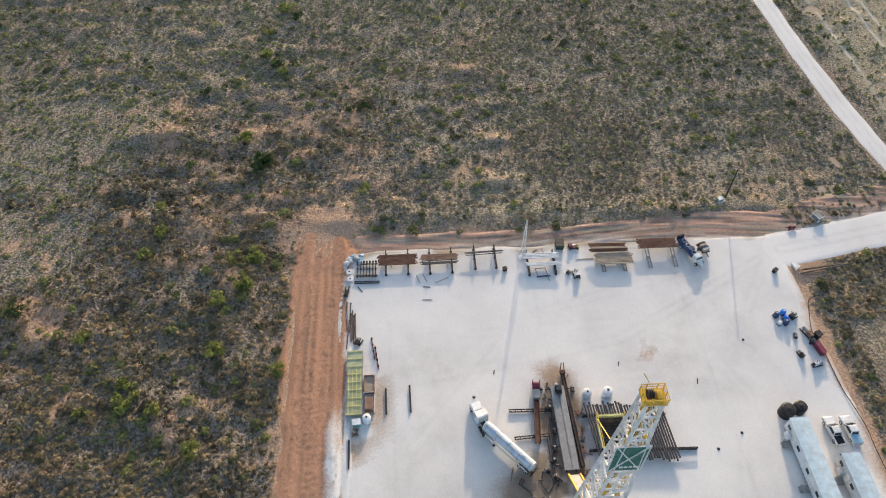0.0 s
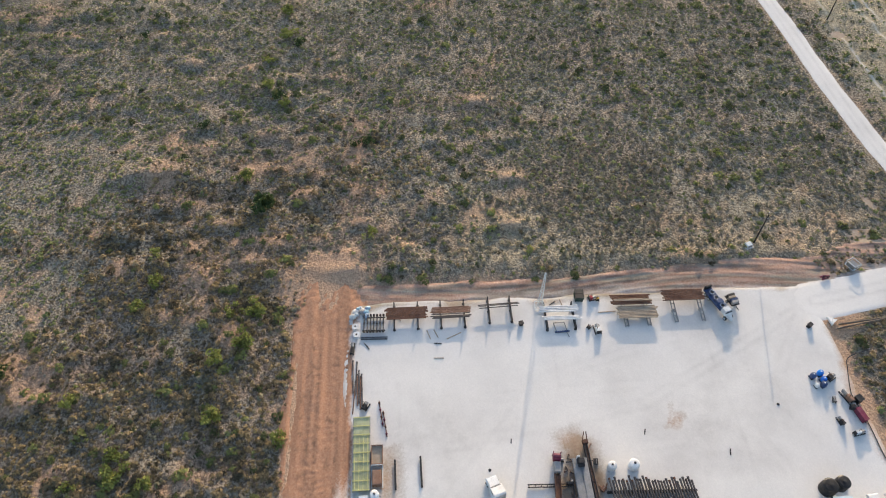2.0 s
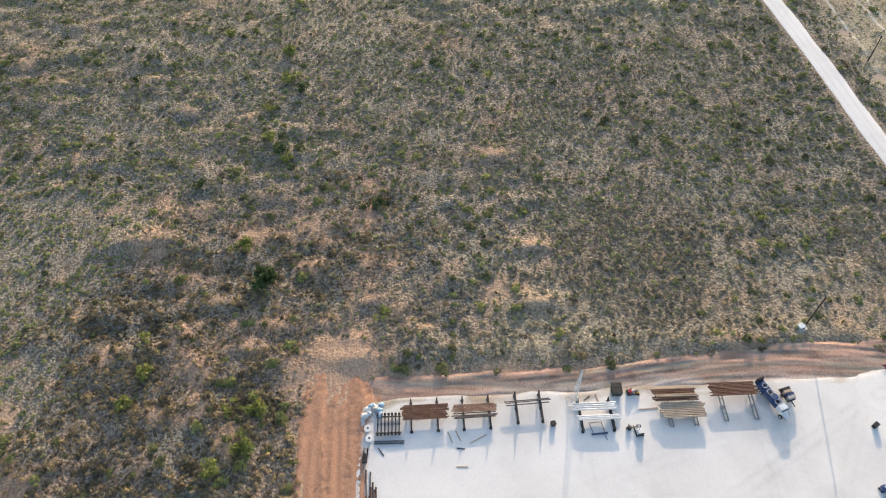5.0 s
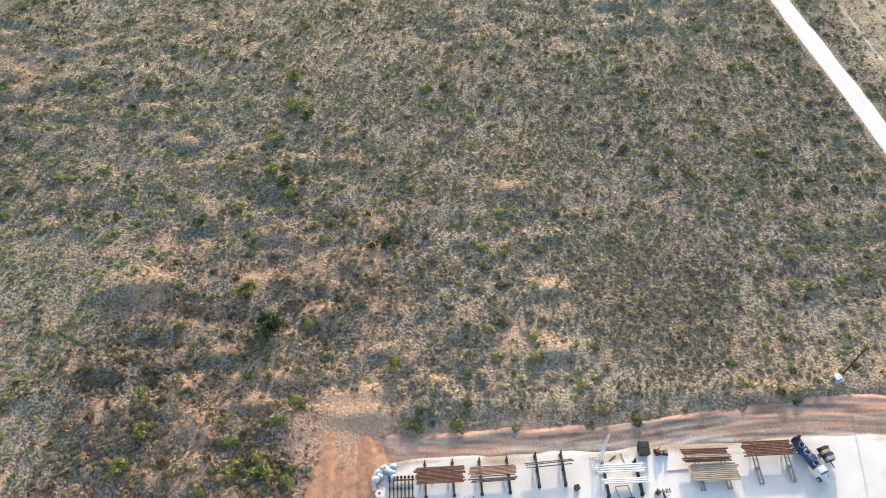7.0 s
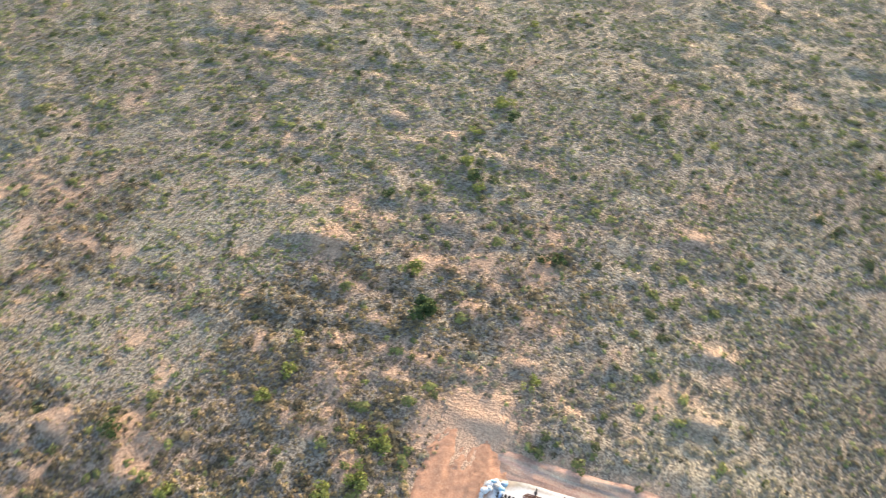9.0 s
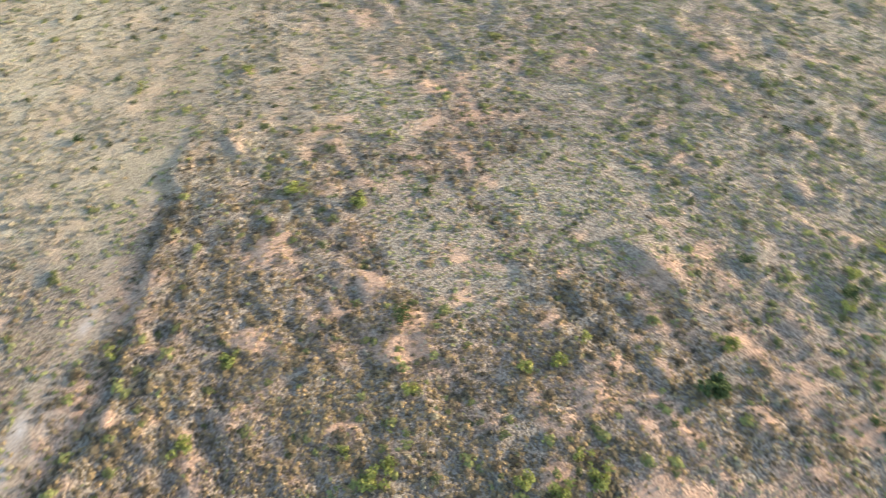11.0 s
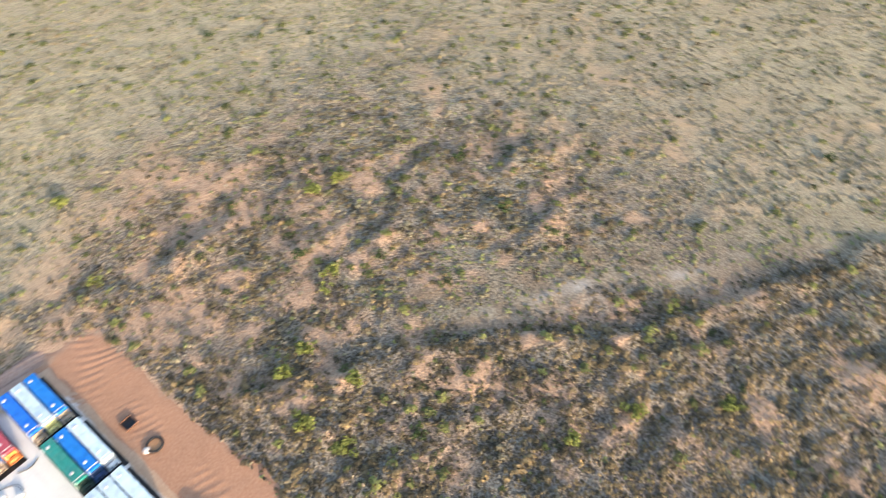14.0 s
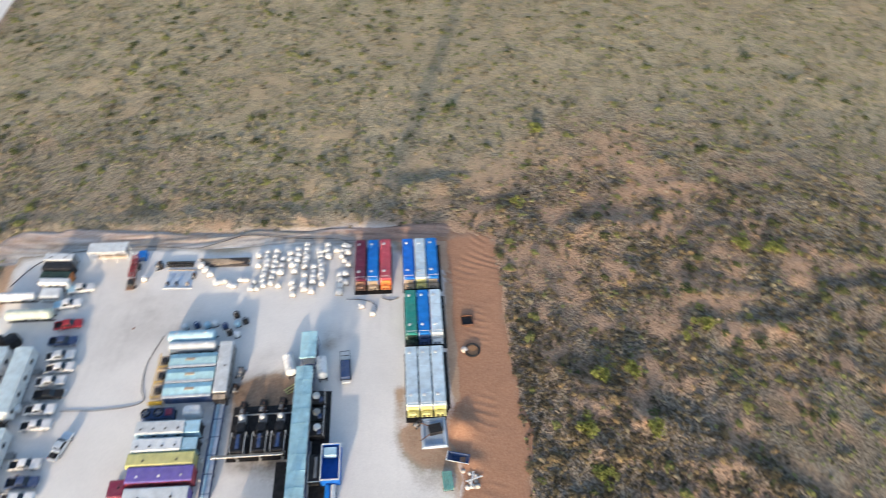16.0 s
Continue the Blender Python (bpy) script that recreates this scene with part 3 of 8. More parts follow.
def bank_tone(x, y):
    d = np.minimum(off_pad(x, y), off_roads(x, y)) + edge_of(x, y, 161, 3.5)
    run = 0.6 * lattice(x / 16, y + 2.0 * np.sin(x / 17), 0.8, 167) + 0.4 * lattice(x / 11, y + 2.0 * np.sin(x / 17), 0.45, 170)
    fade = step(3.5, 7.0, d + 3 * (run - 0.5))
    patch = fractal(x, y, 20, 169, 3)
    ruddy = 0.25 + 0.75 * step(0.42, 0.58, fractal(x, y, 30, 171, 2))
    near = step(4.5, 0.0, d + 2 * (run - 0.5))
    return 0.50 + 0.35 * fade * ruddy + 0.35 * step(35, 10, x) * np.where(y > -50, 1.0, 1.3) + np.where(y > -50, 1.5, 0.6) * (run - 0.5), 0.13 + 0.28 * (y < -50) * step(8, 40, x) + 0.33 * near * np.where(y > -50, 0.2 + 0.8 * step(8, 40, x), step(0, 30, x)) + 0.3 * (run - 0.5) + 0.2 * (patch - 0.5), 0.40 + np.where(y > -50, 1.7, 1.1) * (lattice(x / 12, y + 2.0 * np.sin(x / 17), 0.5, 168) - 0.5) + 0.3 * step(0.45, 0.62, patch) * (1 - fade)


for bank_y, bank_x in (((-2.0, 16.0), (-6.0, 146.0)), ((PAD_S - 14, PAD_S + 2), (-3.0, 118.0))):
    bank = sheet("graded_bank", np.arange(*bank_x, 0.6), np.arange(*bank_y, 0.25), bank_height, bank_tone, m_bank)
    tagged(bank, "graded bank of grey and red soil along the pad edge", "soil bank", kind="structure")


def road_height(line, half, seed):
    def height(x, y):
        d = from_line(x, y, line)[0] - half + edge_of(x, y, seed, 0.9)
        return 0.10 - 0.34 * step(-0.4, 2.2, d)
    return height


def road_tone(line, half, seed):
    def tone(x, y):
        d = from_line(x, y, line)[0]
        e = d - half + edge_of(x, y, seed, 1.3)
        return 0.15 + 0.3 * step(-1.0, 1.5, e), 1.0 - 0.75 * step(-0.8, 1.8, e), 0.22 * np.exp(-(((d - 1.1) / 0.4) ** 2))
    return tone


road = sheet("road", np.arange(130, 161, 0.8), np.arange(-345, 480, 1.4), road_height(ROAD, 2.7, 121), road_tone(ROAD, 2.7, 121), m_caliche)
tagged(road, "pale unpaved caliche lease road", "road", kind="structure")
spur = sheet("access_road", np.arange(98, 156, 0.7), np.arange(-16, 17, 0.7), road_height(EXIT, 4.6, 125), road_tone(EXIT, 4.6, 125), m_caliche)
spur.location.z = 0.006
tagged(spur, "short caliche road from the pad to the lease road", "road", kind="structure")


# ---- scrub: what nobody could count ----
def clumps(name, xs, ys, radius, tall, material, label, seed, leaves=20, size=0.6, ragged=0.33, shift=0.0):
    """One mesh of many ragged shrubs: each a low lobed dome of leaf sprays."""
    g = np.random.RandomState(seed)
    n, k = len(xs), leaves
    a = g.rand(n, k) * 2 * np.pi
    u = g.rand(n, k) ** 0.45
    lobe = 0.85 + 0.28 * np.sin(a * g.randint(2, 5, (n, 1)) + g.rand(n, 1) * 6.28)
    r, h = radius[:, None], tall[:, None]
    up = np.sqrt(1 - 0.96 * u * u)
    c = np.stack([xs[:, None] + r * u * lobe * np.cos(a), ys[:, None] + r * u * lobe * np.sin(a), relief(xs, ys)[:, None] + h * up * g.uniform(0.75, 1.1, (n, k))], -1)
    # each spray lies along the crown's skin, tilted at random
    out = np.stack([u * np.cos(a) * h, u * np.sin(a) * h, up * r], -1)
    out = out / np.linalg.norm(out, axis=-1, keepdims=True) + g.normal(0, ragged, (n, k, 3))
    out /= np.linalg.norm(out, axis=-1, keepdims=True)
    along = np.cross(out, g.normal(0, 1, (n, k, 3)))
    along /= np.linalg.norm(along, axis=-1, keepdims=True)
    across = np.cross(out, along)
    spray = size * r[..., None] * g.uniform(0.65, 1.35, (n, k, 1))
    co = np.stack([c - along * spray * 0.75 - across * spray * 0.45, c + along * spray * 0.7 - across * spray * 0.5, c + across * spray * 0.9], 2)
    count = n * k
    me = bpy.data.meshes.new(name)
    me.vertices.add(3 * count), me.loops.add(3 * count), me.polygons.add(count)
    me.vertices.foreach_set("co", co.ravel())
    me.loops.foreach_set("vertex_index", np.arange(3 * count))
    me.polygons.foreach_set("loop_start", np.arange(0, 3 * count, 3))
    me.update(calc_edges=True)
    hue = np.clip(g.rand(n, 1) + np.reshape(shift, (-1, 1)) + g.normal(0, 0.09, (n, k)), 0, 1)
    layer = me.attributes.new("hue", "FLOAT", "POINT")
    layer.data.foreach_set("value", np.repeat(hue.ravel(), 3).astype(np.float32))
    me.materials.append(material)
    return tagged(new(name, me), label, "scrub", kind="stuff")


def scatter(seed, gap, keep):
    """Places over the plan that the flight looks down on, about one gap apart, thinned by keep(x, y)."""
    g = np.random.RandomState(seed)
    x, y = (v.ravel() for v in np.meshgrid(np.arange(-275, 190, gap), np.arange(-330, 215, gap)))
    x, y = x + g.uniform(-0.48, 0.48, len(x)) * gap, y + g.uniform(-0.48, 0.48, len(x)) * gap
    r = np.hypot(x - 8, y + 55)
    ok = (r < 292) & ~((x > 112) & (y < -25) & (y > -165)) & (off_pad(x, y) > 0.7 + (bank_width(x) - 2.5 + 4 * lattice(x, y, 7, 131)) * ((y > -3) | (y < PAD_S)) * (x > -6) + (1.2 + 2.4 * lattice(x, y, 5, 135)) * (x > 102) * (y < 2)) & (off_roads(x, y) > 0.4 + 2.2 * lattice(x, y, 6, 133))
    ok &= ~((x > -10.5) & (x < 1) & (y > -3) & (y < 13 + 3 * lattice(x, y, 3, 137)))
    ok &= apron(x, y) < 0.4
    ok &= g.rand(len(x)) < keep(x, y)
    return x[ok], y[ok], g


def cover(x, y):
    red, pale, dark, grass = tones(x, y)
    tuft = step(0.36, 0.60, fractal(x, y, 5.5, 151, 3))
    return np.clip(1.0 - 0.8 * np.clip(red, 0, 1) - 0.9 * np.clip(pale, 0, 1), 0.03, 1) * (0.38 + 0.65 * tuft) * (1 - 0.42 * grass) * (1 - 0.5 * lane(x, y)) * (1 - 0.72 * step(146, 156, x)) + 0.45 * step(104, 109, x) * step(0, -6, y) * step(-170, -150, y)


def olive_share(x, y):
    """How much of the low growth is olive-green: most in the even meadows, some in the north-west."""
    return np.clip(0.12 + 0.85 * smooth_spots(x, y) * (x < 0) + 0.75 * lane(x, y) + step(20, 80, y) * (0.26 + 0.14 * step(30, -20, x)) + 0.2 * step(-170, -200, y) + 0.45 * step(146, 156, x) + 0.2 * (fractal(x, y, 20, 199, 2) - 0.5), 0, 0.9)


# small tufts, rounded low shrubs, and thickets of taller brush
x, y, g = scatter(5, 1.12, lambda x, y: (0.08 + 0.55 * cover(x, y)) * (1 - 0.15 * lane(x, y)) * (1 - 0.25 * zones(x, y)[1]) * step(0.9, 0.2, tones(x, y)[1]))
size = np.clip(np.exp(g.normal(-1.1, 0.3, len(x))), 0, 0.6)
tall = size * g.uniform(0.3, 0.6, len(x))
green = g.rand(len(x)) < olive_share(x, y)
clumps("low_scrub", x[~green], y[~green], size[~green], tall[~green], m_straw, "knee-high grey and straw-coloured scrub on sand", 6, 8, 0.72, shift=(-0.2 * step(-10, 30, y) - 0.6 * smooth_spots(x, y) * (x > 0) + 0.3 * zones(x, y)[1])[~green])
clumps("meadow_grass", x[green], y[green], size[green], tall[green], m_meadow, "short olive-grey grass tufts in even meadows", 16, 8, 0.72)
x, y, g = scatter(4, 1.3, lambda x, y: (1 - 0.75 * zones(x, y)[0]) * cover(x, y) * (1 - 0.5 * smooth_spots(x, y) * (x < 0)) + 0.4 * smooth_spots(x, y) * (x > 0))
dense, grass = zones(x, y)
lush = g.rand(len(x)) < 0.06 + 0.6 * dense
size = np.clip(np.exp(g.normal(-0.72, 0.3, len(x))), 0, 1.0)
tall = size * g.uniform(0.55, 0.9, len(x))
green = ~lush & (g.rand(len(x)) < olive_share(x, y))
clumps("meadow_shrubs", x[green], y[green], size[green], tall[green], m_meadow, "low olive-green shrubs among short grass", 17, 19, 0.50)
pale = ~lush & ~green
clumps("low_shrubs", x[pale], y[pale], size[pale], tall[pale], m_scrub, "low rounded shrubs of grey-green scrub", 14, 19, 0.50, shift=(0.12 * step(0, 60, y) * step(60, 0, x) - 0.35 * smooth_spots(x, y) * (x > 0))[pale])
clumps("grey_brush", x[lush], y[lush], size[lush], tall[lush], m_brush, "grey-brown brush scattered over red sand", 7, 22, 0.48)
x, y, g = scatter(8, 0.92, lambda x, y: zones(x, y)[0] * np.clip(0.12 + 0.95 * cover(x, y) + 0.3 * step(0.36, 0.6, fractal(x, y, 5.5, 151, 3)) * step(1.0, 0.7, tones(x, y)[0]), 0, 0.95))
along = from_line(x, y, SCARP)[1]
# Darker plants in the south; along the scarp they also paint its shaded slope.
lean = -0.28 * step(-4, 0, along) * np.maximum(step(-65, -90, y) * step(-95, -70, x), step(20, 8, along)) + 0.14 * step(-70, -40, y) * step(-110, -80, x)
lean = lean + 0.9 * (fractal(x, y, 9, 155, 3) - 0.5)
size = np.clip(np.exp(g.normal(-0.90, 0.3, len(x))), 0, 0.8)
clumps("dense_brush", x, y, size, size * g.uniform(0.6, 1.0, len(x)), m_brush, "tan and grey-brown brush growing thickly on red sand", 18, 15, 0.52, shift=lean)
x, y, g = scatter(9, 2.6, lambda x, y: 0.4 * zones(x, y)[0] * (0.1 + 0.9 * cover(x, y)))
size = np.clip(np.exp(g.normal(-0.1, 0.28, len(x))), 0, 1.5)
clumps("tall_brush", x, y, size, size * g.uniform(0.45, 0.7, len(x)), m_brush, "waist-high brush in thickets", 10, 48, 0.33)
x, y, g = scatter(12, 4.3, lambda x, y: (0.14 + 0.5 * step(0.42, 0.62, fractal(x, y, 24, 191, 3))) * np.clip(1 - 0.55 * zones(x, y)[1], 0.2, 1) * (1 - 0.85 * step(146, 156, x)) * step(0.9, 0.3, tones(x, y)[1]) * (1 - 0.8 * smooth_spots(x, y)) * (1 - 0.9 * lane(x, y)))
size = np.clip(np.exp(g.normal(-0.02, 0.32, len(x))), 0, 1.7)
clumps("olive_shrubs", x, y, size, size * g.uniform(0.4, 0.65, len(x)), m_olive, "olive-green shrubs a metre high on sand", 13, 46, 0.32)


# ---- building kit ----
class Kit:
    """Collects solid shapes for one mesh."""

    def __init__(self):
        self.v, self.f = [], []

    def add(self, pts, faces):
        o = len(self.v)
        self.v += [tuple(p) for p in pts]
        self.f += [tuple(i + o for i in q) for q in faces]
        return self

    def rings(self, rows, caps=True):
        """Skin over rings of equal length."""
        n = len(rows[0])
        pts = [p for r in rows for p in r]
        faces = []
        for k in range(len(rows) - 1):
            for i in range(n):
                j = (i + 1) % n
                faces.append((k * n + i, k * n + j, (k + 1) * n + j, (k + 1) * n + i))
        if caps:
            faces += [tuple(range(n - 1, -1, -1)), tuple(range((len(rows) - 1) * n, len(rows) * n))]
        return self.add(pts, faces)

    def box(self, c, s, rz=0.0, bevel=0.0):
        """A box with its centre c and size s; bevel rounds its upright and upper edges."""
        x, y, z = (v / 2 for v in s)
        e = min(bevel, 0.45 * min(x, y) * 2, z)
        if e > 0:
            def rim(d):
                a, b = x - d, y - d
                return [(-a + e, -b), (a - e, -b), (a, -b + e), (a, b - e), (a - e, b), (-a + e, b), (-a, b - e), (-a, -b + e)]
            rows = [[(p, q, -z) for p, q in rim(0)], [(p, q, z - e) for p, q in rim(0)], [(p, q, z) for p, q in rim(e * 0.7)]]
        else:
            rows = [[(-x, -y, h), (x, -y, h), (x, y, h), (-x, y, h)] for h in (-z, z)]
        m = Matrix.Translation(c) @ Matrix.Rotation(radians(rz), 4, "Z")
        return self.rings([[m @ Vector(p) for p in r] for r in rows])

    def tube(self, a, b, r, n=10, r2=None):
        a, b = Vector(a), Vector(b)
        q = (b - a).to_track_quat("Z", "Y").to_matrix()
        rows = []
        for p, k in ((a, r), (b, r if r2 is None else r2)):
            rows.append([p + q @ Vector((k * math.cos(6.28318 * i / n), k * math.sin(6.28318 * i / n), 0)) for i in range(n)])
        return self.rings(rows)

    def beam(self, a, b, w, h=None):
        a, b = Vector(a), Vector(b)
        d = (b - a).normalized()
        side = d.cross(Vector((0, 0, 1)))
        side = side.normalized() if side.length > 1e-4 else Vector((1, 0, 0))
        up = side.cross(d)
        u, t = side * w / 2, up * (h or w) / 2
        return self.rings([[p - u - t, p + u - t, p + u + t, p - u + t] for p in (a, b)])

    def prism(self, profile, half):
        """A side outline in (x, z) drawn out to both sides."""
        return self.rings([[(x, s, z) for x, z in profile] for s in (-half, half)])

    def lathe(self, profile, n=20, c=(0, 0, 0)):
        """A turned shape: (radius, height) up the outline."""
        rows = [[(c[0] + r * math.cos(6.28318 * i / n), c[1] + r * math.sin(6.28318 * i / n), c[2] + z) for i in range(n)] for r, z in profile]
        return self.rings(rows)

    def vessel(self, x0, x1, r, z, n=20, y=0.0):
        """A lying cylinder along x with dished ends."""
        rows = []
        for x, k in ((x0, 0.35), (x0 + 0.12 * r, 0.7), (x0 + 0.35 * r, 1), (x1 - 0.35 * r, 1), (x1 - 0.12 * r, 0.7), (x1, 0.35)):
            rows.append([(x, y + k * r * math.cos(6.28318 * i / n), z + k * r * math.sin(6.28318 * i / n)) for i in range(n)])
        return self.rings(rows)

    def torus(self, c, big, small, n=24, m=8):
        pts, faces = [], []
        for i in range(n):
            a = 6.28318 * i / n
            for j in range(m):
                b = 6.28318 * j / m
                r = big + small * math.cos(b)
                pts.append((c[0] + r * math.cos(a), c[1] + r * math.sin(a), c[2] + small * math.sin(b)))
                faces.append((i * m + j, ((i + 1) % n) * m + j, ((i + 1) % n) * m + (j + 1) % m, i * m + (j + 1) % m))
        return self.add(pts, faces)

    def path(self, pts, r, n=6):
        """A hose along points."""
        rows = []
        for k, p in enumerate(pts):
            d = Vector(pts[min(k + 1, len(pts) - 1)]) - Vector(pts[max(k - 1, 0)])
            q = d.to_track_quat("Z", "Y").to_matrix()
            rows.append([Vector(p) + q @ Vector((r * math.cos(6.28318 * i / n), r * math.sin(6.28318 * i / n), 0)) for i in range(n)])
        return self.rings(rows)


def part(name, kit, material, parent=None, label=""):
    me = bpy.data.meshes.new(name)
    me.from_pydata([tuple(p) for p in kit.v], [], kit.f)
    me.materials.append(material)
    ob = new(name, me)
    ob.parent = parent
    return tagged(ob, label)


def thing(name, label, category, x=0.0, y=0.0, rz=0.0, group="", z=0.1):
    e = tagged(new(name), label, category, group)
    e.matrix_basis = pose(x, y, z, 0, 0, rz)
    e.empty_display_size = 0.3
    return e


def K():
    return Kit()


def box(c, s, rz=0.0, bevel=0.0):
    return Kit().box(c, s, rz, bevel)


m_white = paint("white_paint", (0.78, 0.78, 0.77), 0.4, dust=0.22)
m_offwhite = paint("offwhite_panel", (0.66, 0.69, 0.70), 0.5, dust=0.2)
m_pale_blue = paint("pale_blue_roof", (0.40, 0.64, 0.70), 0.5, dust=0.12)
m_sky_blue = paint("sky_blue_paint", (0.38, 0.60, 0.72), 0.4, dust=0.2)
m_silver = paint("bare_silver_steel", (0.62, 0.68, 0.74), 0.35, 0.35, dust=0.15)
m_roof = paint("pale_metal_roof", (0.58, 0.69, 0.72), 0.45, 0.1, dust=0.12, vary=0.04)
m_blue = paint("blue_paint", (0.012, 0.15, 0.60), 0.45, dust=0.04)
m_navy = paint("navy_paint", (0.025, 0.06, 0.16), 0.4, dust=0.2)
m_mid_blue = paint("mid_blue_paint", (0.012, 0.21, 0.66), 0.45, dust=0.04)
m_tank_pale = paint("pale_blue_white_tank", (0.56, 0.69, 0.77), 0.45, 0.05, dust=0.1)
m_pale_green = paint("pale_green_tank", (0.60, 0.66, 0.56), 0.4, dust=0.2)
m_green_tank = paint("green_tank_paint", (0.02, 0.24, 0.20), 0.5, dust=0.12)
m_bin_green = paint("dark_green_paint", (0.02, 0.05, 0.035), 0.5, dust=0.12)
m_rig_green = paint("rig_green_panel", (0.012, 0.125, 0.095), 0.5, dust=0.06)
m_maroon = paint("maroon_paint", (0.20, 0.025, 0.06), 0.5, dust=0.12)
m_red = paint("red_paint", (0.32, 0.02, 0.035), 0.45, dust=0.12)
m_rose = paint("faded_red_paint", (0.47, 0.07, 0.10), 0.5, dust=0.15)
m_purple = paint("purple_paint", (0.16, 0.12, 0.40), 0.5, dust=0.15)
m_yellow = paint("yellow_paint", (0.70, 0.44, 0.05), 0.45, dust=0.12)
m_pale_yellow = paint("pale_yellow_roof", (0.66, 0.62, 0.25), 0.5, dust=0.2)
m_lime = paint("yellow_green_grating", (0.38, 0.41, 0.24), 0.6, dust=0.4)
m_orange = paint("orange_paint", (0.75, 0.25, 0.06), 0.5, dust=0.15)
m_teal = paint("teal_paint", (0.16, 0.42, 0.38), 0.5, dust=0.3)
m_rust = paint("rusty_steel", (0.13, 0.062, 0.042), 0.8, dust=0.12, rust=0.5)
m_brown = paint("weathered_brown_steel", (0.27, 0.15, 0.10), 0.75, dust=0.2, rust=0.3)
m_tan = paint("weathered_boards", (0.42, 0.33, 0.24), 0.85, dust=0.3)
m_grey = paint("grey_steel", (0.30, 0.30, 0.30), 0.5, 0.3, dust=0.3)
m_dark = paint("dark_greasy_steel", (0.03, 0.03, 0.033), 0.55, 0.2, dust=0.07)
m_pipe = paint("mill_black_pipe", (0.075, 0.068, 0.068), 0.5, 0.3, dust=0.12, rust=0.15)
m_black = paint("black_plastic", (0.013, 0.013, 0.015), 0.5, dust=0.05)
m_black_sheet = paint("black_sheet", (0.014, 0.012, 0.012), 0.6, dust=0.06)
m_tyre = paint("tyre_rubber", (0.025, 0.025, 0.025), 0.85, dust=0.25)
m_bag = paint("woven_white_sack", (0.76, 0.75, 0.72), 0.85, dust=0.25)
m_wood = paint("pallet_wood", (0.36, 0.25, 0.15), 0.9, dust=0.3)
m_dark_wood = paint("creosoted_pole", (0.055, 0.042, 0.035), 0.9, dust=0.08)
m_tarp = paint("blue_grey_tarp", (0.40, 0.50, 0.62), 0.6, dust=0.3)
m_sand = paint("heaped_red_sand", (0.46, 0.25, 0.13), 0.95, dust=0.1, grain=2.5, spec=0.05)
m_chalk = paint("heaped_caliche", (0.64, 0.59, 0.54), 0.95, dust=0.1, grain=2.5, spec=0.05)
m_cable = paint("black_hose", (0.04, 0.04, 0.045), 0.7, dust=0.15)
m_lamp = paint("lamp_lens", (0.75, 0.72, 0.65), 0.2, dust=0.0)
m_tail = paint("red_lens", (0.45, 0.02, 0.02), 0.25, dust=0.0)
m_glass, gn, gl, gb = shader("dark_window_glass", 0.06, 0.0, 0.6)
gb.inputs["Base Color"].default_value = (0.02, 0.025, 0.03, 1)


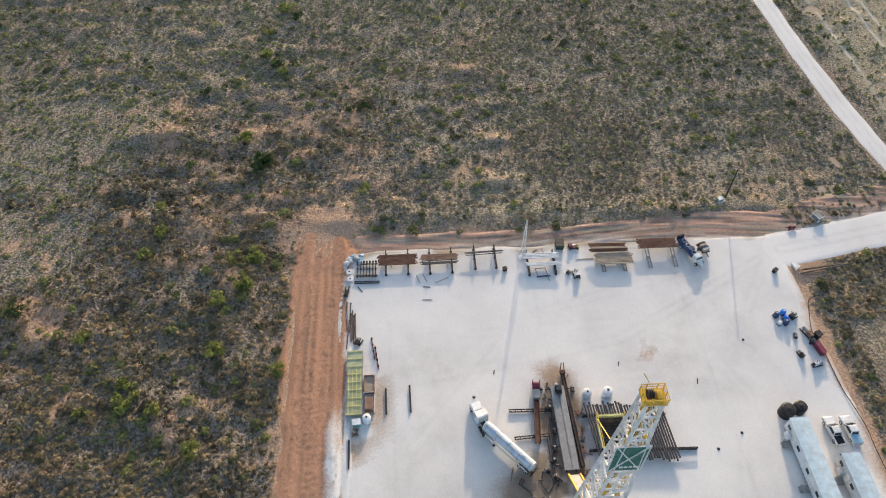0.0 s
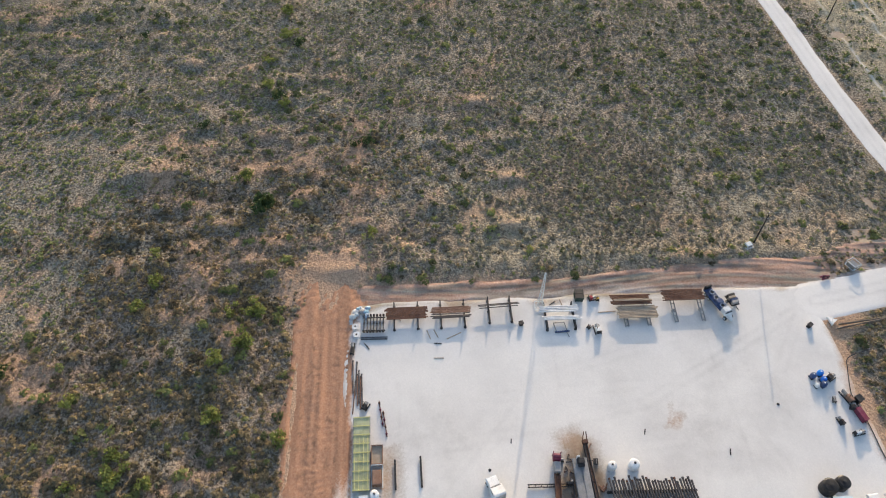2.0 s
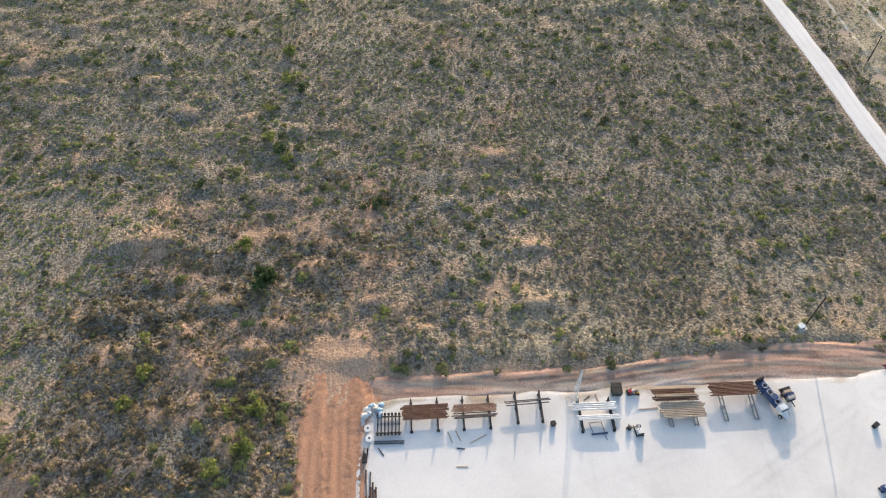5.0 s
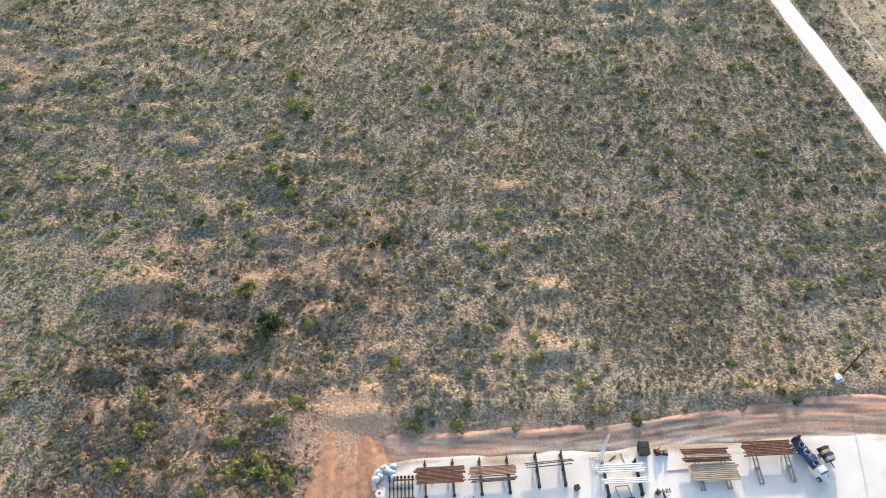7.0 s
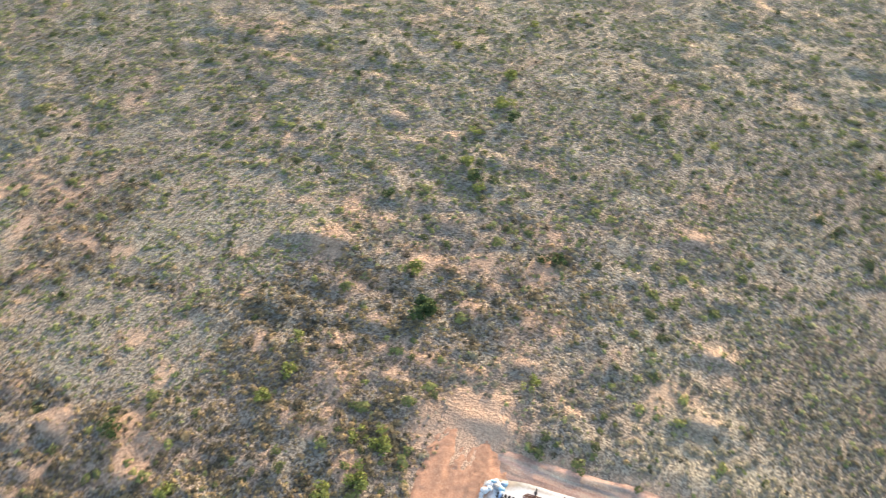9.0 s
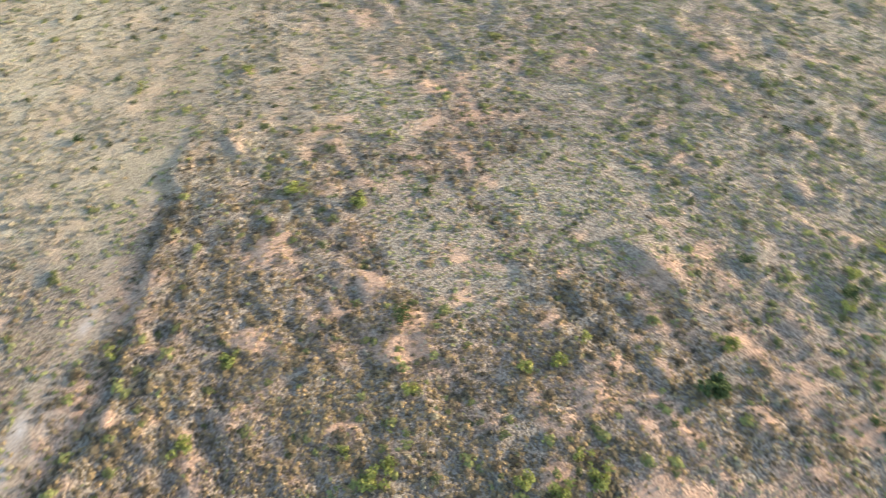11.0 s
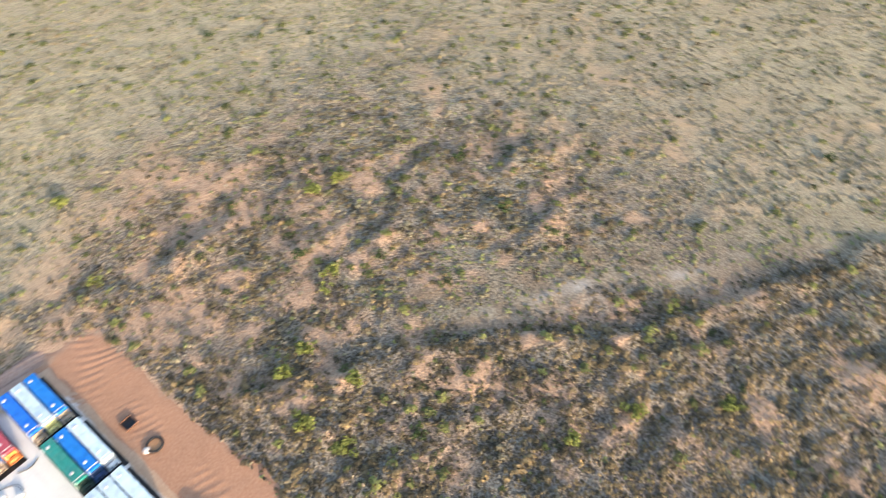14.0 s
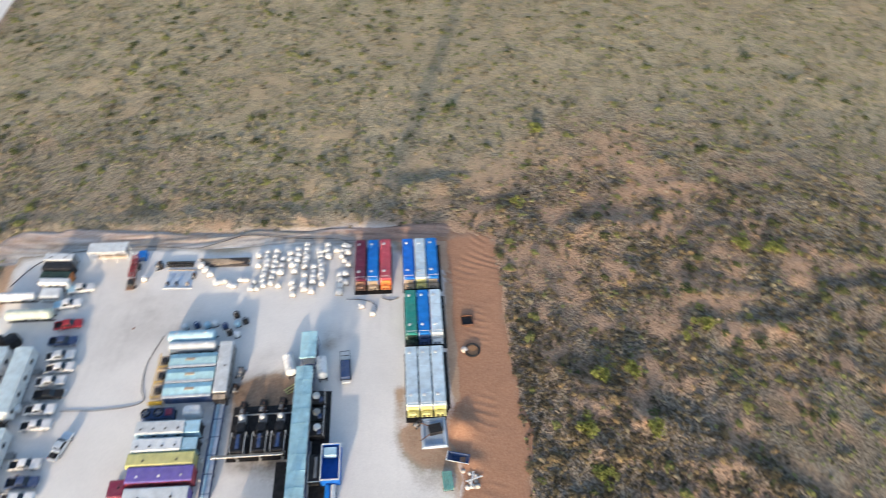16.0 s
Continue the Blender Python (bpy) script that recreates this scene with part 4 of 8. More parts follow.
# ---- drilling rig ----
def derrick(x, y):
    """A white lattice derrick on a steel substructure, with green wind walls and a yellow crown and racking board."""
    e = thing("drilling_derrick", "tall white lattice drilling derrick with green wind walls and yellow crown", "drilling rig", x, y)
    z0, z1, w0, w1, bays = 9.0, 52.0, 2.75, 0.98, 14

    def wide(z):
        return w0 + (w1 - w0) * (z - z0) / (z1 - z0)

    for sx, sy in ((-1, -1), (1, -1), (1, 1), (-1, 1)):
        part("leg", K().beam((sx * w0, sy * w0, 0), (sx * w0, sy * w0, z0), 0.5).beam((sx * w0, sy * w0, z0), (sx * w1, sy * w1, z1), 0.42), m_white, e)
    for k in range(bays + 1):
        z = z0 + (z1 - z0) * k / bays
        w = wide(z)
        for a, b in (((-w, -w), (w, -w)), ((w, -w), (w, w)), ((w, w), (-w, w)), ((-w, w), (-w, -w))):
            if k == 0 or not (b[1] == w and a[1] == w and k < 3):
                part("girt", K().beam((*a, z), (*b, z), 0.26), m_white, e)
            if k < bays:
                v = wide(z + (z1 - z0) / bays) / w
                up = z + (z1 - z0) / bays
                p, q = ((*a, z), (b[0] * v, b[1] * v, up)) if k % 2 else ((*b, z), (a[0] * v, a[1] * v, up))
                part("brace", K().beam(p, q, 0.2), m_white, e)
                mid = ((a[0] + b[0]) / 2, (a[1] + b[1]) / 2, z)
                if k % 2 == 0:
                    part("strut", K().beam(mid, (a[0] * v, a[1] * v, up), 0.10), m_white, e)
    lo, hi = 34.3, 41.6
    wl, wh = wide(lo) + 0.2, wide(hi) + 0.2
    panel = part("wind_wall", K().rings([[(-2.7, -wl, lo), (1.95, -wl, lo), (1.95, -wl + 0.06, lo), (-2.7, -wl + 0.06, lo)], [(-2.7, -wh, hi), (1.95, -wh, hi), (1.95, -wh + 0.06, hi), (-2.7, -wh + 0.06, hi)]]), m_rig_green, e, "dark green wind wall panel")
    part("wind_wall_rim", K().beam((-2.7, -wl - 0.06, lo), (-2.7, -wh - 0.06, hi), 0.16).beam((1.95, -wl - 0.06, lo), (1.95, -wh - 0.06, hi), 0.16).beam((-2.7, -wh - 0.06, hi), (1.95, -wh - 0.06, hi), 0.16), m_white, panel)
    part("brace", K().beam((-2.6, -wl - 0.1, lo), (1.9, -wh - 0.1, hi), 0.14).beam((1.9, -wl - 0.1, lo), (-2.6, -wh - 0.1, hi), 0.14), m_white, panel)
    for a, b in ((-1.1, -0.6), (-0.45, 0.05), (0.2, 0.65), (0.8, 1.2), (1.35, 1.8)):
        part("sign_bar", K().box(((a + b) / 2, -wl - 0.02 + 0.055, lo + 1.0), (b - a, 0.05, 0.5)), m_white, panel, "white painted bar")
    # crown
    crown = part("crown_platform", K().box((0, 0, z1 + 0.1), (3.0, 2.3, 0.22)), m_yellow, e, "yellow crown platform")
    for sx, sy, lx, ly in ((0, -1.1, 3.0, 0), (0, 1.1, 3.0, 0), (-1.45, 0, 0, 2.2), (1.45, 0, 0, 2.2)):
        for h in (0.55, 1.1):
            part("rail", K().beam((sx - lx / 2, sy - ly / 2, z1 + 0.2 + h), (sx + lx / 2, sy + ly / 2, z1 + 0.2 + h), 0.1), m_yellow, crown)
    for i in range(10):
        a = i / 10 * 6.28
        part("post", K().beam((1.45 * max(-1, min(1, 1.5 * math.cos(a))), 1.1 * max(-1, min(1, 1.5 * math.sin(a))), z1 + 0.2), (1.45 * max(-1, min(1, 1.5 * math.cos(a))), 1.1 * max(-1, min(1, 1.5 * math.sin(a))), z1 + 1.35), 0.09), m_yellow, crown)
    for i in range(3):
        part("sheave", K().tube((-0.9 + 0.28 * i, 0, z1 + 0.9), (-0.74 + 0.28 * i, 0, z1 + 0.9), 0.6, 16), m_dark, crown)
    part("sheave_housing", K().box((0.55, -0.1, z1 + 0.6), (0.7, 1.2, 0.7), 0, 0.12), m_yellow, crown)
    part("beacon_arm", K().beam((-0.4, 1.4, z1 + 1.2), (-1.1, 2.1, z1 + 2.2), 0.08), m_yellow, crown)
    # inside: guide rails, block, ladder
    for sx in (-0.55, 0.55):
        part("guide_rail", K().beam((sx, 0.4, 10), (sx, 0.4, 50), 0.18), m_yellow, e, "yellow guide rail")
    part("travelling_block", K().box((0, 0.2, 22.5), (1.3, 0.9, 2.6), 0, 0.2).box((0, 0.2, 19.8), (0.9, 0.7, 2.2), 0, 0.15), m_yellow, e, "yellow travelling block")
    part("ladder", K().beam((1.2, -1.4, 10), (0.8, -0.9, 51), 0.09).beam((1.6, -1.4, 10), (1.15, -0.9, 51), 0.09), m_yellow, e)
    for i in range(14):
        part("ladder_cage_hoop", K().box((1.2 - 0.012 * i, -1.3 + 0.025 * i, 12 + 2.8 * i), (0.75, 0.6, 0.12)), m_yellow, e)
    for i in range(6):
        part("drill_line", K().tube((-0.5 + 0.2 * i, 0, 23), (-0.5 + 0.2 * i, 0, 52), 0.03, 4), m_dark, e)
    # racking board, on the north side
    board = part("racking_board", K().box((1.5, 4.3, 27.6), (4.2, 0.2, 0.4)).box((1.5, 9.3, 27.8), (4.2, 0.35, 0.6)).box((-0.6, 6.9, 27.6), (0.2, 5.2, 0.4)).box((3.6, 6.9, 27.6), (0.2, 5.2, 0.4)), m_pale_yellow, e, "faded yellow racking board frame")
    for i in range(9):
        part("finger", K().beam((-0.45, 4.9 + 0.5 * i, 27.6), (1.1, 4.9 + 0.5 * i, 27.6), 0.13), m_dark, board)
        part("finger", K().beam((3.4, 4.9 + 0.5 * i, 27.6), (1.9, 4.9 + 0.5 * i, 27.6), 0.13), m_dark, board)
    for sx in (-0.6, 3.6):
        part("board_stay", K().beam((sx, 9.2, 27.6), (sx * 0.45, 1.9, 33), 0.12), m_yellow, board)
        part("board_rail", K().beam((sx, 4.3, 28.7), (sx, 9.6, 28.7), 0.09).beam((sx, 4.3, 27.6), (sx, 4.3, 28.7), 0.09).beam((sx, 9.6, 27.6), (sx, 9.6, 28.7), 0.09), m_yellow, board)
    # Black sheet added so that the board's opening reads dark.
    part("tarpaulin_floor", K().box((1.5, 6.9, 27.2), (4.0, 4.9, 0.08)), m_black_sheet, board, "black sheet filling the opening of the racking board")
    # substructure and drill floor
    for sx in (-5.2, 5.2):
        for sy in (-8, -4, 0, 3.2):
            part("substructure_post", K().beam((sx, sy, 0), (sx, sy, 8), 0.45), m_white, e)
        for sy in (-8, -4):
            part("substructure_brace", K().beam((sx, sy, 0.3), (sx, sy + 4, 7.7), 0.25), m_white, e)
        part("skid_beam", K().beam((sx, -9, 0.35), (sx, 4, 0.35), 0.7), m_dark, e)
    part("drill_floor", K().box((0, -2.4, 8.2), (11.2, 11.4, 0.5)), m_dark, e, "greasy dark steel drill floor")
    part("doghouse", K().box((-6.6, -4.5, 9.8), (2.4, 6.5, 2.6), 0, 0.08), m_offwhite, e)
    part("drawworks", K().box((0.4, -6.2, 9.6), (5, 2.4, 2.2), 0, 0.3), m_rig_green, e)
    for sx in (-1.1, 1.1):
        part("ramp_side", K().beam((sx + 0.2, 10.4, 1.2), (sx + 0.2, 3.4, 8.4), 0.3, 0.5), m_yellow, e)
    part("vee_door_ramp", K().beam((0.2, 10.4, 1.0), (0.2, 3.4, 8.2), 1.9, 0.12), m_grey, e)
    return e


derrick(44.4, -67.0)


def catwalk(x, y0, y1):
    e = thing("pipe_catwalk", "long grey steel pipe catwalk with a V-shaped trough", "catwalk", x, (y0 + y1) / 2)
    h = (y0 - y1) / 2
    part("deck", K().box((-0.75, 0, 1.0), (1.15, 2 * h, 0.14)).box((0.75, 0, 1.0), (1.15, 2 * h, 0.14)), m_grey, e)
    part("trough", K().beam((-0.14, -h, 0.92), (-0.14, h, 0.92), 0.3, 0.08).beam((0.14, -h, 0.92), (0.14, h, 0.92), 0.3, 0.08), m_grey, e, "worn grey steel trough")
    for sx in (-1.35, 1.35):
        part("side_beam", K().beam((sx, -h, 0.7), (sx, h, 0.7), 0.14, 0.6), m_grey, e)
        part("skid", K().beam((sx * 0.7, -h, 0.15), (sx * 0.7, h, 0.15), 0.25, 0.3), m_dark, e)
        for i in range(5):
            yy = -h + 0.6 + i * (2 * h - 1.2) / 4
            part("post", K().beam((sx * 0.8, yy, 0.2), (sx * 0.8, yy, 0.9), 0.16), m_dark, e)
            part("pipe_arm", K().beam((sx, yy, 0.9), (sx * 1.9, yy, 0.75), 0.14), m_dark, e)
    part("winch", K().box((0.1, h - 0.8, 1.5), (1.3, 1.2, 0.9), 0, 0.15).tube((-0.5, h - 1.6, 1.4), (0.7, h - 1.6, 1.4), 0.32, 12), m_dark, e, "dark hydraulic winch unit")
    part("stop_plate", K().box((-0.35, h - 0.1, 1.7), (0.5, 0.2, 1.2)), m_white, e)
    return e


catwalk(44.4, -38.0, -55.6)
e = thing("walkway_skid", "dark steel walkway skid lying beside the catwalk", "skid", 46.4, -45.0, 1.5)
part("deck", K().box((0, 0, 0.5), (0.55, 20.0, 0.18)), m_brown, e)
for sx in (-0.28, 0.28):
    part("side_rail", K().beam((sx, -10, 0.85), (sx, 10, 0.85), 0.1, 0.5), m_pipe, e)
    part("skid", K().beam((sx * 0.8, -10, 0.2), (sx * 0.8, 10, 0.2), 0.2, 0.4), m_dark, e)
part("head_frame", K().beam((-0.5, 10.4, 0.4), (-0.2, 11.6, 2.4), 0.15).beam((0.5, 10.4, 0.4), (0.2, 11.6, 2.4), 0.15).box((0, 10.2, 0.9), (1.1, 0.8, 0.8), 0, 0.1), m_rust, e)
for i in range(4):
    e = thing("drill_collar", "dark greasy drill collar lying by the catwalk", "drill collar", 42.4 - 0.5 * i, -46.5 - 2.2 * i, 1.0 * i - 2, "drill collars by the catwalk")
    part("barrel", K().tube((0, -4.6, 0.2), (0, 4.2, 0.2), 0.13, 10), m_pipe, e)
    part("pin_end", K().tube((0, 4.2, 0.2), (0, 4.6, 0.2), 0.09, 10, 0.06), m_dark, e)


# ---- pipe racks ----
def trestle(parent, x, y0, y1, h, material, wide=0.28):
    """One low pipe-rack leg: a beam along y on short feet."""
    leg = part("trestle", K().beam((x, y0, h), (x, y1, h), wide, 0.25).beam((x, y0, 0.1), (x, y1, 0.1), wide, 0.2), material, parent)
    for yy in (y0 + 0.25, (y0 + y1) / 2, y1 - 0.25):
        part("foot", K().beam((x, yy, 0.1), (x, yy, h), 0.18).box((x, yy, 0.06), (0.6, 0.5, 0.12)), material, leg)
    for yy in (y0, y1):
        part("stop_post", K().beam((x, yy, 0), (x, yy, h + 0.55), 0.2), material, leg)
    return leg


def pipe_load(name, label, group, x0, x1, y0, y1, z, radius, material, seed, skew=0.0, rows=1, thin=1.0):
    """Pipes lying side by side along x on a rack: each one a thing."""
    g = random.Random(seed)
    n = max(1, int(abs(y1 - y0) / (2.08 * radius)))
    for r in range(rows):
        for i in range(n - r):
            if g.random() > thin:
                continue
            yy = y0 + (y1 - y0) * (i + 0.5 + 0.5 * r) / n
            a, b = x0 + g.uniform(-0.35, 0.35), x1 + g.uniform(-0.35, 0.35)
            e = thing(name, label, "pipe", (a + b) / 2, yy, skew + g.uniform(-0.4, 0.4), group, 0.1 + z + radius * (1 + 1.75 * r))
            l = (b - a) / 2
            part("barrel", K().tube((-l, 0, 0), (l, 0, 0), radius, 10), material, e)
            part("collar", K().tube((l - 0.3, 0, 0), (l, 0, 0), radius * 1.12, 10), material, e)


def rack(x0, x1, y0, y1, label, material, h=1.0):
    e = thing("pipe_rack", label, "pipe rack", x0, y0, 0, "pipe racks along the pad edge")
    for x in (x0, x1):
        trestle(e, x - x0, y1 - y0, 0.0, h, material)
    return e


rack(9.6, 14.8, -0.3, -6.9, "low black steel pipe rack under rusty plates", m_dark)
pipe_load("drill_pipe", "rust-brown pipe stacked on the low rack", "rusty pipes", 7.8, 16.8, -1.5, -4.7, 1.12, 0.115, m_rust, 1)
rack(19.9, 25.1, -0.3, -7.0, "low black steel pipe rack with dark pipes", m_dark)
pipe_load("drill_pipe", "dark brown pipe stacked on the low rack", "dark brown pipes", 17.8, 26.5, -1.9, -3.6, 1.12, 0.11, m_brown, 2, 0.4)
pipe_load("drill_pipe", "black pipe stacked on the low rack", "dark brown pipes", 17.8, 26.4, -3.7, -5.2, 1.12, 0.12, m_pipe, 3, 0.6, thin=0.6)
rack(30.6, 35.5, 0.1, -6.2, "low black steel pipe rack nearly empty", m_dark)
pipe_load("drill_pipe", "weathered pipe lying on the half-empty rack", "weathered pipes", 28.5, 37.3, -1.6, -2.7, 1.12, 0.11, m_pipe, 4, 2.5, thin=0.6)
rack(43.0, 49.2, -2.2, -8.8, "low dark pipe rack with white pipes", m_dark)
pipe_load("casing_pipe", "white-coated pipe on the low rack", "white pipes", 41.7, 50.2, -3.0, -4.7, 1.12, 0.19, m_white, 5, -1.0)
pipe_load("casing_pipe", "white-coated pipe on the low rack", "white pipes", 42.2, 50.6, -5.0, -6.8, 1.12, 0.17, m_white, 6, -1.0, thin=0.75)
for x0, x1, top in ((60.7, 65.7, 1.2), (71.9, 78.0, 1.3)):
    e = thing("pipe_rack", "grey ladder-frame pipe rack on the pad", "pipe rack", x0, -8.6 if x0 < 70 else -8.0, 0, "pipe racks along the pad edge")
    for x in (0, x1 - x0):
        leg = part("trestle", K().beam((x - 0.35, 0, 0.15), (x - 0.35, 7.6, top), 0.16, 0.3).beam((x + 0.35, 0, 0.15), (x + 0.35, 7.6, top), 0.16, 0.3), m_grey, e)
        for i in range(6):
            part("rung", K().beam((x - 0.35, 0.2 + 1.45 * i, 0.15 + 0.19 * i * (top - 0.15)), (x + 0.35, 0.2 + 1.45 * i, 0.15 + 0.19 * i * (top - 0.15)), 0.14), m_grey, leg)
        for yy, hh in ((3.0, 0.5), (7.4, top)):
            part("foot", K().beam((x, yy, 0), (x, yy, hh), 0.2).box((x, yy, 0.08), (0.9, 0.5, 0.16)), m_grey, leg)
pipe_load("casing_pipe", "rust-brown pipe on the ladder-frame rack", "brown casing", 58.2, 67.0, -1.0, -3.7, 1.35, 0.15, m_rust, 7, -0.8)
pipe_load("casing_pipe", "dusty grey-brown pipe on the ladder-frame rack", "grey-brown casing", 59.0, 67.8, -3.9, -7.2, 1.1, 0.17, m_tan, 8, -0.8)
pipe_load("casing_pipe", "pale pipe lying over the brown casing", "pale pipes", 58.6, 66.8, -2.4, -3.0, 1.78, 0.12, m_tan, 9, -1.5)
pipe_load("casing_pipe", "rust-brown pipe on the ladder-frame rack", "brown casing", 70.0, 79.2, -0.2, -3.2, 1.4, 0.14, m_rust, 10, -0.6)
# the casing beside the rig
for y, reach in ((-44.6, 16.6), (-51.8, 21.0)):
    e = thing("pipe_rack", "long black steel rack beam under the casing", "pipe rack", 48.5, y, -2)
    part("beam", K().beam((0, 0, 0.75), (reach, 0, 0.75), 0.3, 0.3).beam((0, 0, 0.15), (reach, 0, 0.15), 0.3, 0.3), m_dark, e)
    for i in range(11):
        part("post", K().beam((0.3 + (reach - 0.6) / 10 * i, 0, 0), (0.3 + (reach - 0.6) / 10 * i, 0, 0.75), 0.16), m_dark, e)
g = random.Random(12)
for i in range(30):
    cx = 49.4 + 15.2 * i / 29
    yn, ys = -42.2 - 1.0 * i / 29 + g.uniform(-0.5, 0.5), -53.8 - 0.9 * i / 29 + g.uniform(-0.45, 0.35)
    e = thing("casing_pipe", "black casing joint on the rack beside the rig", "casing pipe", cx + 0.25, (yn + ys) / 2, 4.6 + g.uniform(-1.2, 1.2), "black casing by the rig", 1.0 + 0.21 + 0.1)
    l = (yn - ys) / 2
    part("barrel", K().tube((0, -l, 0), (0, l, 0), 0.19, 10), m_pipe, e)
    part("collar", K().tube((0, l - 0.35, 0), (0, l, 0), 0.23, 10), m_rust if g.random() < 0.25 else m_pipe, e)
    part("thread_cap", K().tube((0, -l - 0.12, 0), (0, -l, 0), 0.2, 10), m_dark, e)
for cx, cy, ln, rz, mm in ((34.0, -42.6, 8.6, -2, m_dark), (34.4, -48.5, 7.0, 3, m_dark)):
    e = thing("rack_beam", "black steel ladder beam lying across the pad", "steel beam", cx, cy, rz)
    for s in (-0.25, 0.25):
        part("flange", K().beam((0, s, 0.35), (ln, s, 0.35), 0.12, 0.3), mm, e)
    for i in range(8):
        part("rung", K().beam((0.2 + i * (ln - 0.4) / 7, -0.25, 0.35), (0.2 + i * (ln - 0.4) / 7, 0.25, 0.35), 0.12), mm, e)
e = thing("pipe_tub", "rust-red pipe tub with a red and grey winch head", "pipe tub", 39.3, -45.4, -6)
part("trough", K().beam((0, -4.4, 0.8), (0, 4.3, 0.8), 1.0, 0.15).beam((-0.5, -4.4, 1.0), (-0.5, 4.3, 1.0), 0.1, 0.5).beam((0.5, -4.4, 1.0), (0.5, 4.3, 1.0), 0.1, 0.5), m_rust, e)
part("skid", K().beam((-0.4, -4.4, 0.3), (-0.4, 8.2, 0.3), 0.2, 0.6).beam((0.4, -4.4, 0.3), (0.4, 8.2, 0.3), 0.2, 0.6), m_rust, e)
part("engine_cover", K().box((0, 5.8, 1.1), (1.3, 2.0, 1.1), 0, 0.15), m_grey, e)
part("winch", K().box((0, 7.7, 1.2), (1.5, 1.3, 1.2), 0, 0.2).tube((-0.7, 7.7, 1.9), (0.7, 7.7, 1.9), 0.35, 12), m_maroon, e, "dark red winch")
for s in (-0.7, 0.7):
    part("post", K().beam((s, 8.3, 0.4), (s, 8.3, 2.5), 0.14), m_maroon, e)


# ---- drums, vessels and bins ----
def poly_tank(x, y, r, h, material, label, name="water_tank"):
    e = thing(name, label, "tank", x, y)
    part("shell", K().lathe([(r, 0), (r, h * 0.3), (r * 0.97, h * 0.32), (r, h * 0.34), (r, h * 0.66), (r * 0.97, h * 0.68), (r, h * 0.7), (r * 0.98, h * 0.88), (r * 0.75, h * 0.97), (r * 0.28, h)]), material, e)
    part("lid", K().lathe([(r * 0.24, h), (r * 0.26, h + 0.12), (r * 0.1, h + 0.16)], 14), m_dark, e)
    part("outlet", K().tube((r * 0.95, 0, 0.25), (r * 1.15, 0, 0.25), 0.08, 8), m_dark, e)
    return e


poly_tank(50.3, -39.9, 0.85, 1.7, m_white, "small white upright poly tank on the pad")
poly_tank(54.5, -39.9, 1.0, 1.9, m_white, "small white upright poly tank on the pad")
poly_tank(5.6, -42.9, 0.85, 1.6, m_white, "white round tank beside the walkway sections")
poly_tank(89.4, -46.2, 1.5, 2.4, m_black, "black round poly water tank beside an office trailer")
poly_tank(92.2, -45.6, 1.3, 2.2, m_black, "black round poly water tank beside an office trailer")
poly_tank(95.9, -141.6, 1.5, 2.4, m_black, "black round poly water tank beside an office trailer")
poly_tank(98.6, -141.3, 1.4, 2.4, m_black, "black round poly water tank beside an office trailer")
poly_tank(91.3, -121.1, 1.0, 1.6, m_black, "black round poly water tank beside an office trailer")


def drum(x, y, material, label, s=1.0, group=""):
    e = thing("chemical_tote", label, "tote", x, y, 20, group)
    part("body", K().lathe([(0.62 * s, 0.15), (0.72 * s, 0.3), (0.72 * s, 1.2 * s), (0.6 * s, 1.45 * s), (0.2 * s, 1.55 * s)], 14), material, e)
    part("base", K().box((0, 0, 0.09), (1.3 * s, 1.3 * s, 0.18)), m_dark, e)
    part("cap", K().lathe([(0.18 * s, 1.55 * s), (0.18 * s, 1.65 * s)], 10), m_white, e)


for x, y, mm in ((96.2, -23.0, m_navy), (97.9, -22.5, m_mid_blue), (97.6, -25.1, m_navy), (98.0, -24.0, m_blue)):
    drum(x, y, mm, "blue plastic chemical tote on the pad", 0.85, "blue totes")
drum(96.2, -25.2, m_white, "white plastic chemical tote on the pad", 0.65)
e = thing("rubbish_skip", "dark green steel rubbish skip at the pad edge", "skip", 51.3, -0.3, -4)
part("body", K().rings([[(-0.85, -1.1, 0.15), (0.85, -1.1, 0.15), (0.85, 1.1, 0.15), (-0.85, 1.1, 0.15)], [(-1.0, -1.25, 1.6), (1.0, -1.25, 1.6), (1.0, 1.25, 1.6), (-1.0, 1.25, 1.6)]]), m_bin_green, e)
for s in (-0.5, 0.5):
    part("lid", K().box((0, s * 1.24, 1.66), (2.0, 1.18, 0.08)), m_black, e)
    part("lift_pocket", K().box((s * 2.1, 0, 0.9), (0.14, 1.5, 0.2)), m_bin_green, e)
for s in ((-0.8, -1), (0.8, -1), (0.8, 1), (-0.8, 1)):
    part("caster", K().tube((s[0] - 0.05, s[1], 0.1), (s[0] + 0.05, s[1], 0.1), 0.1, 8), m_tyre, e)


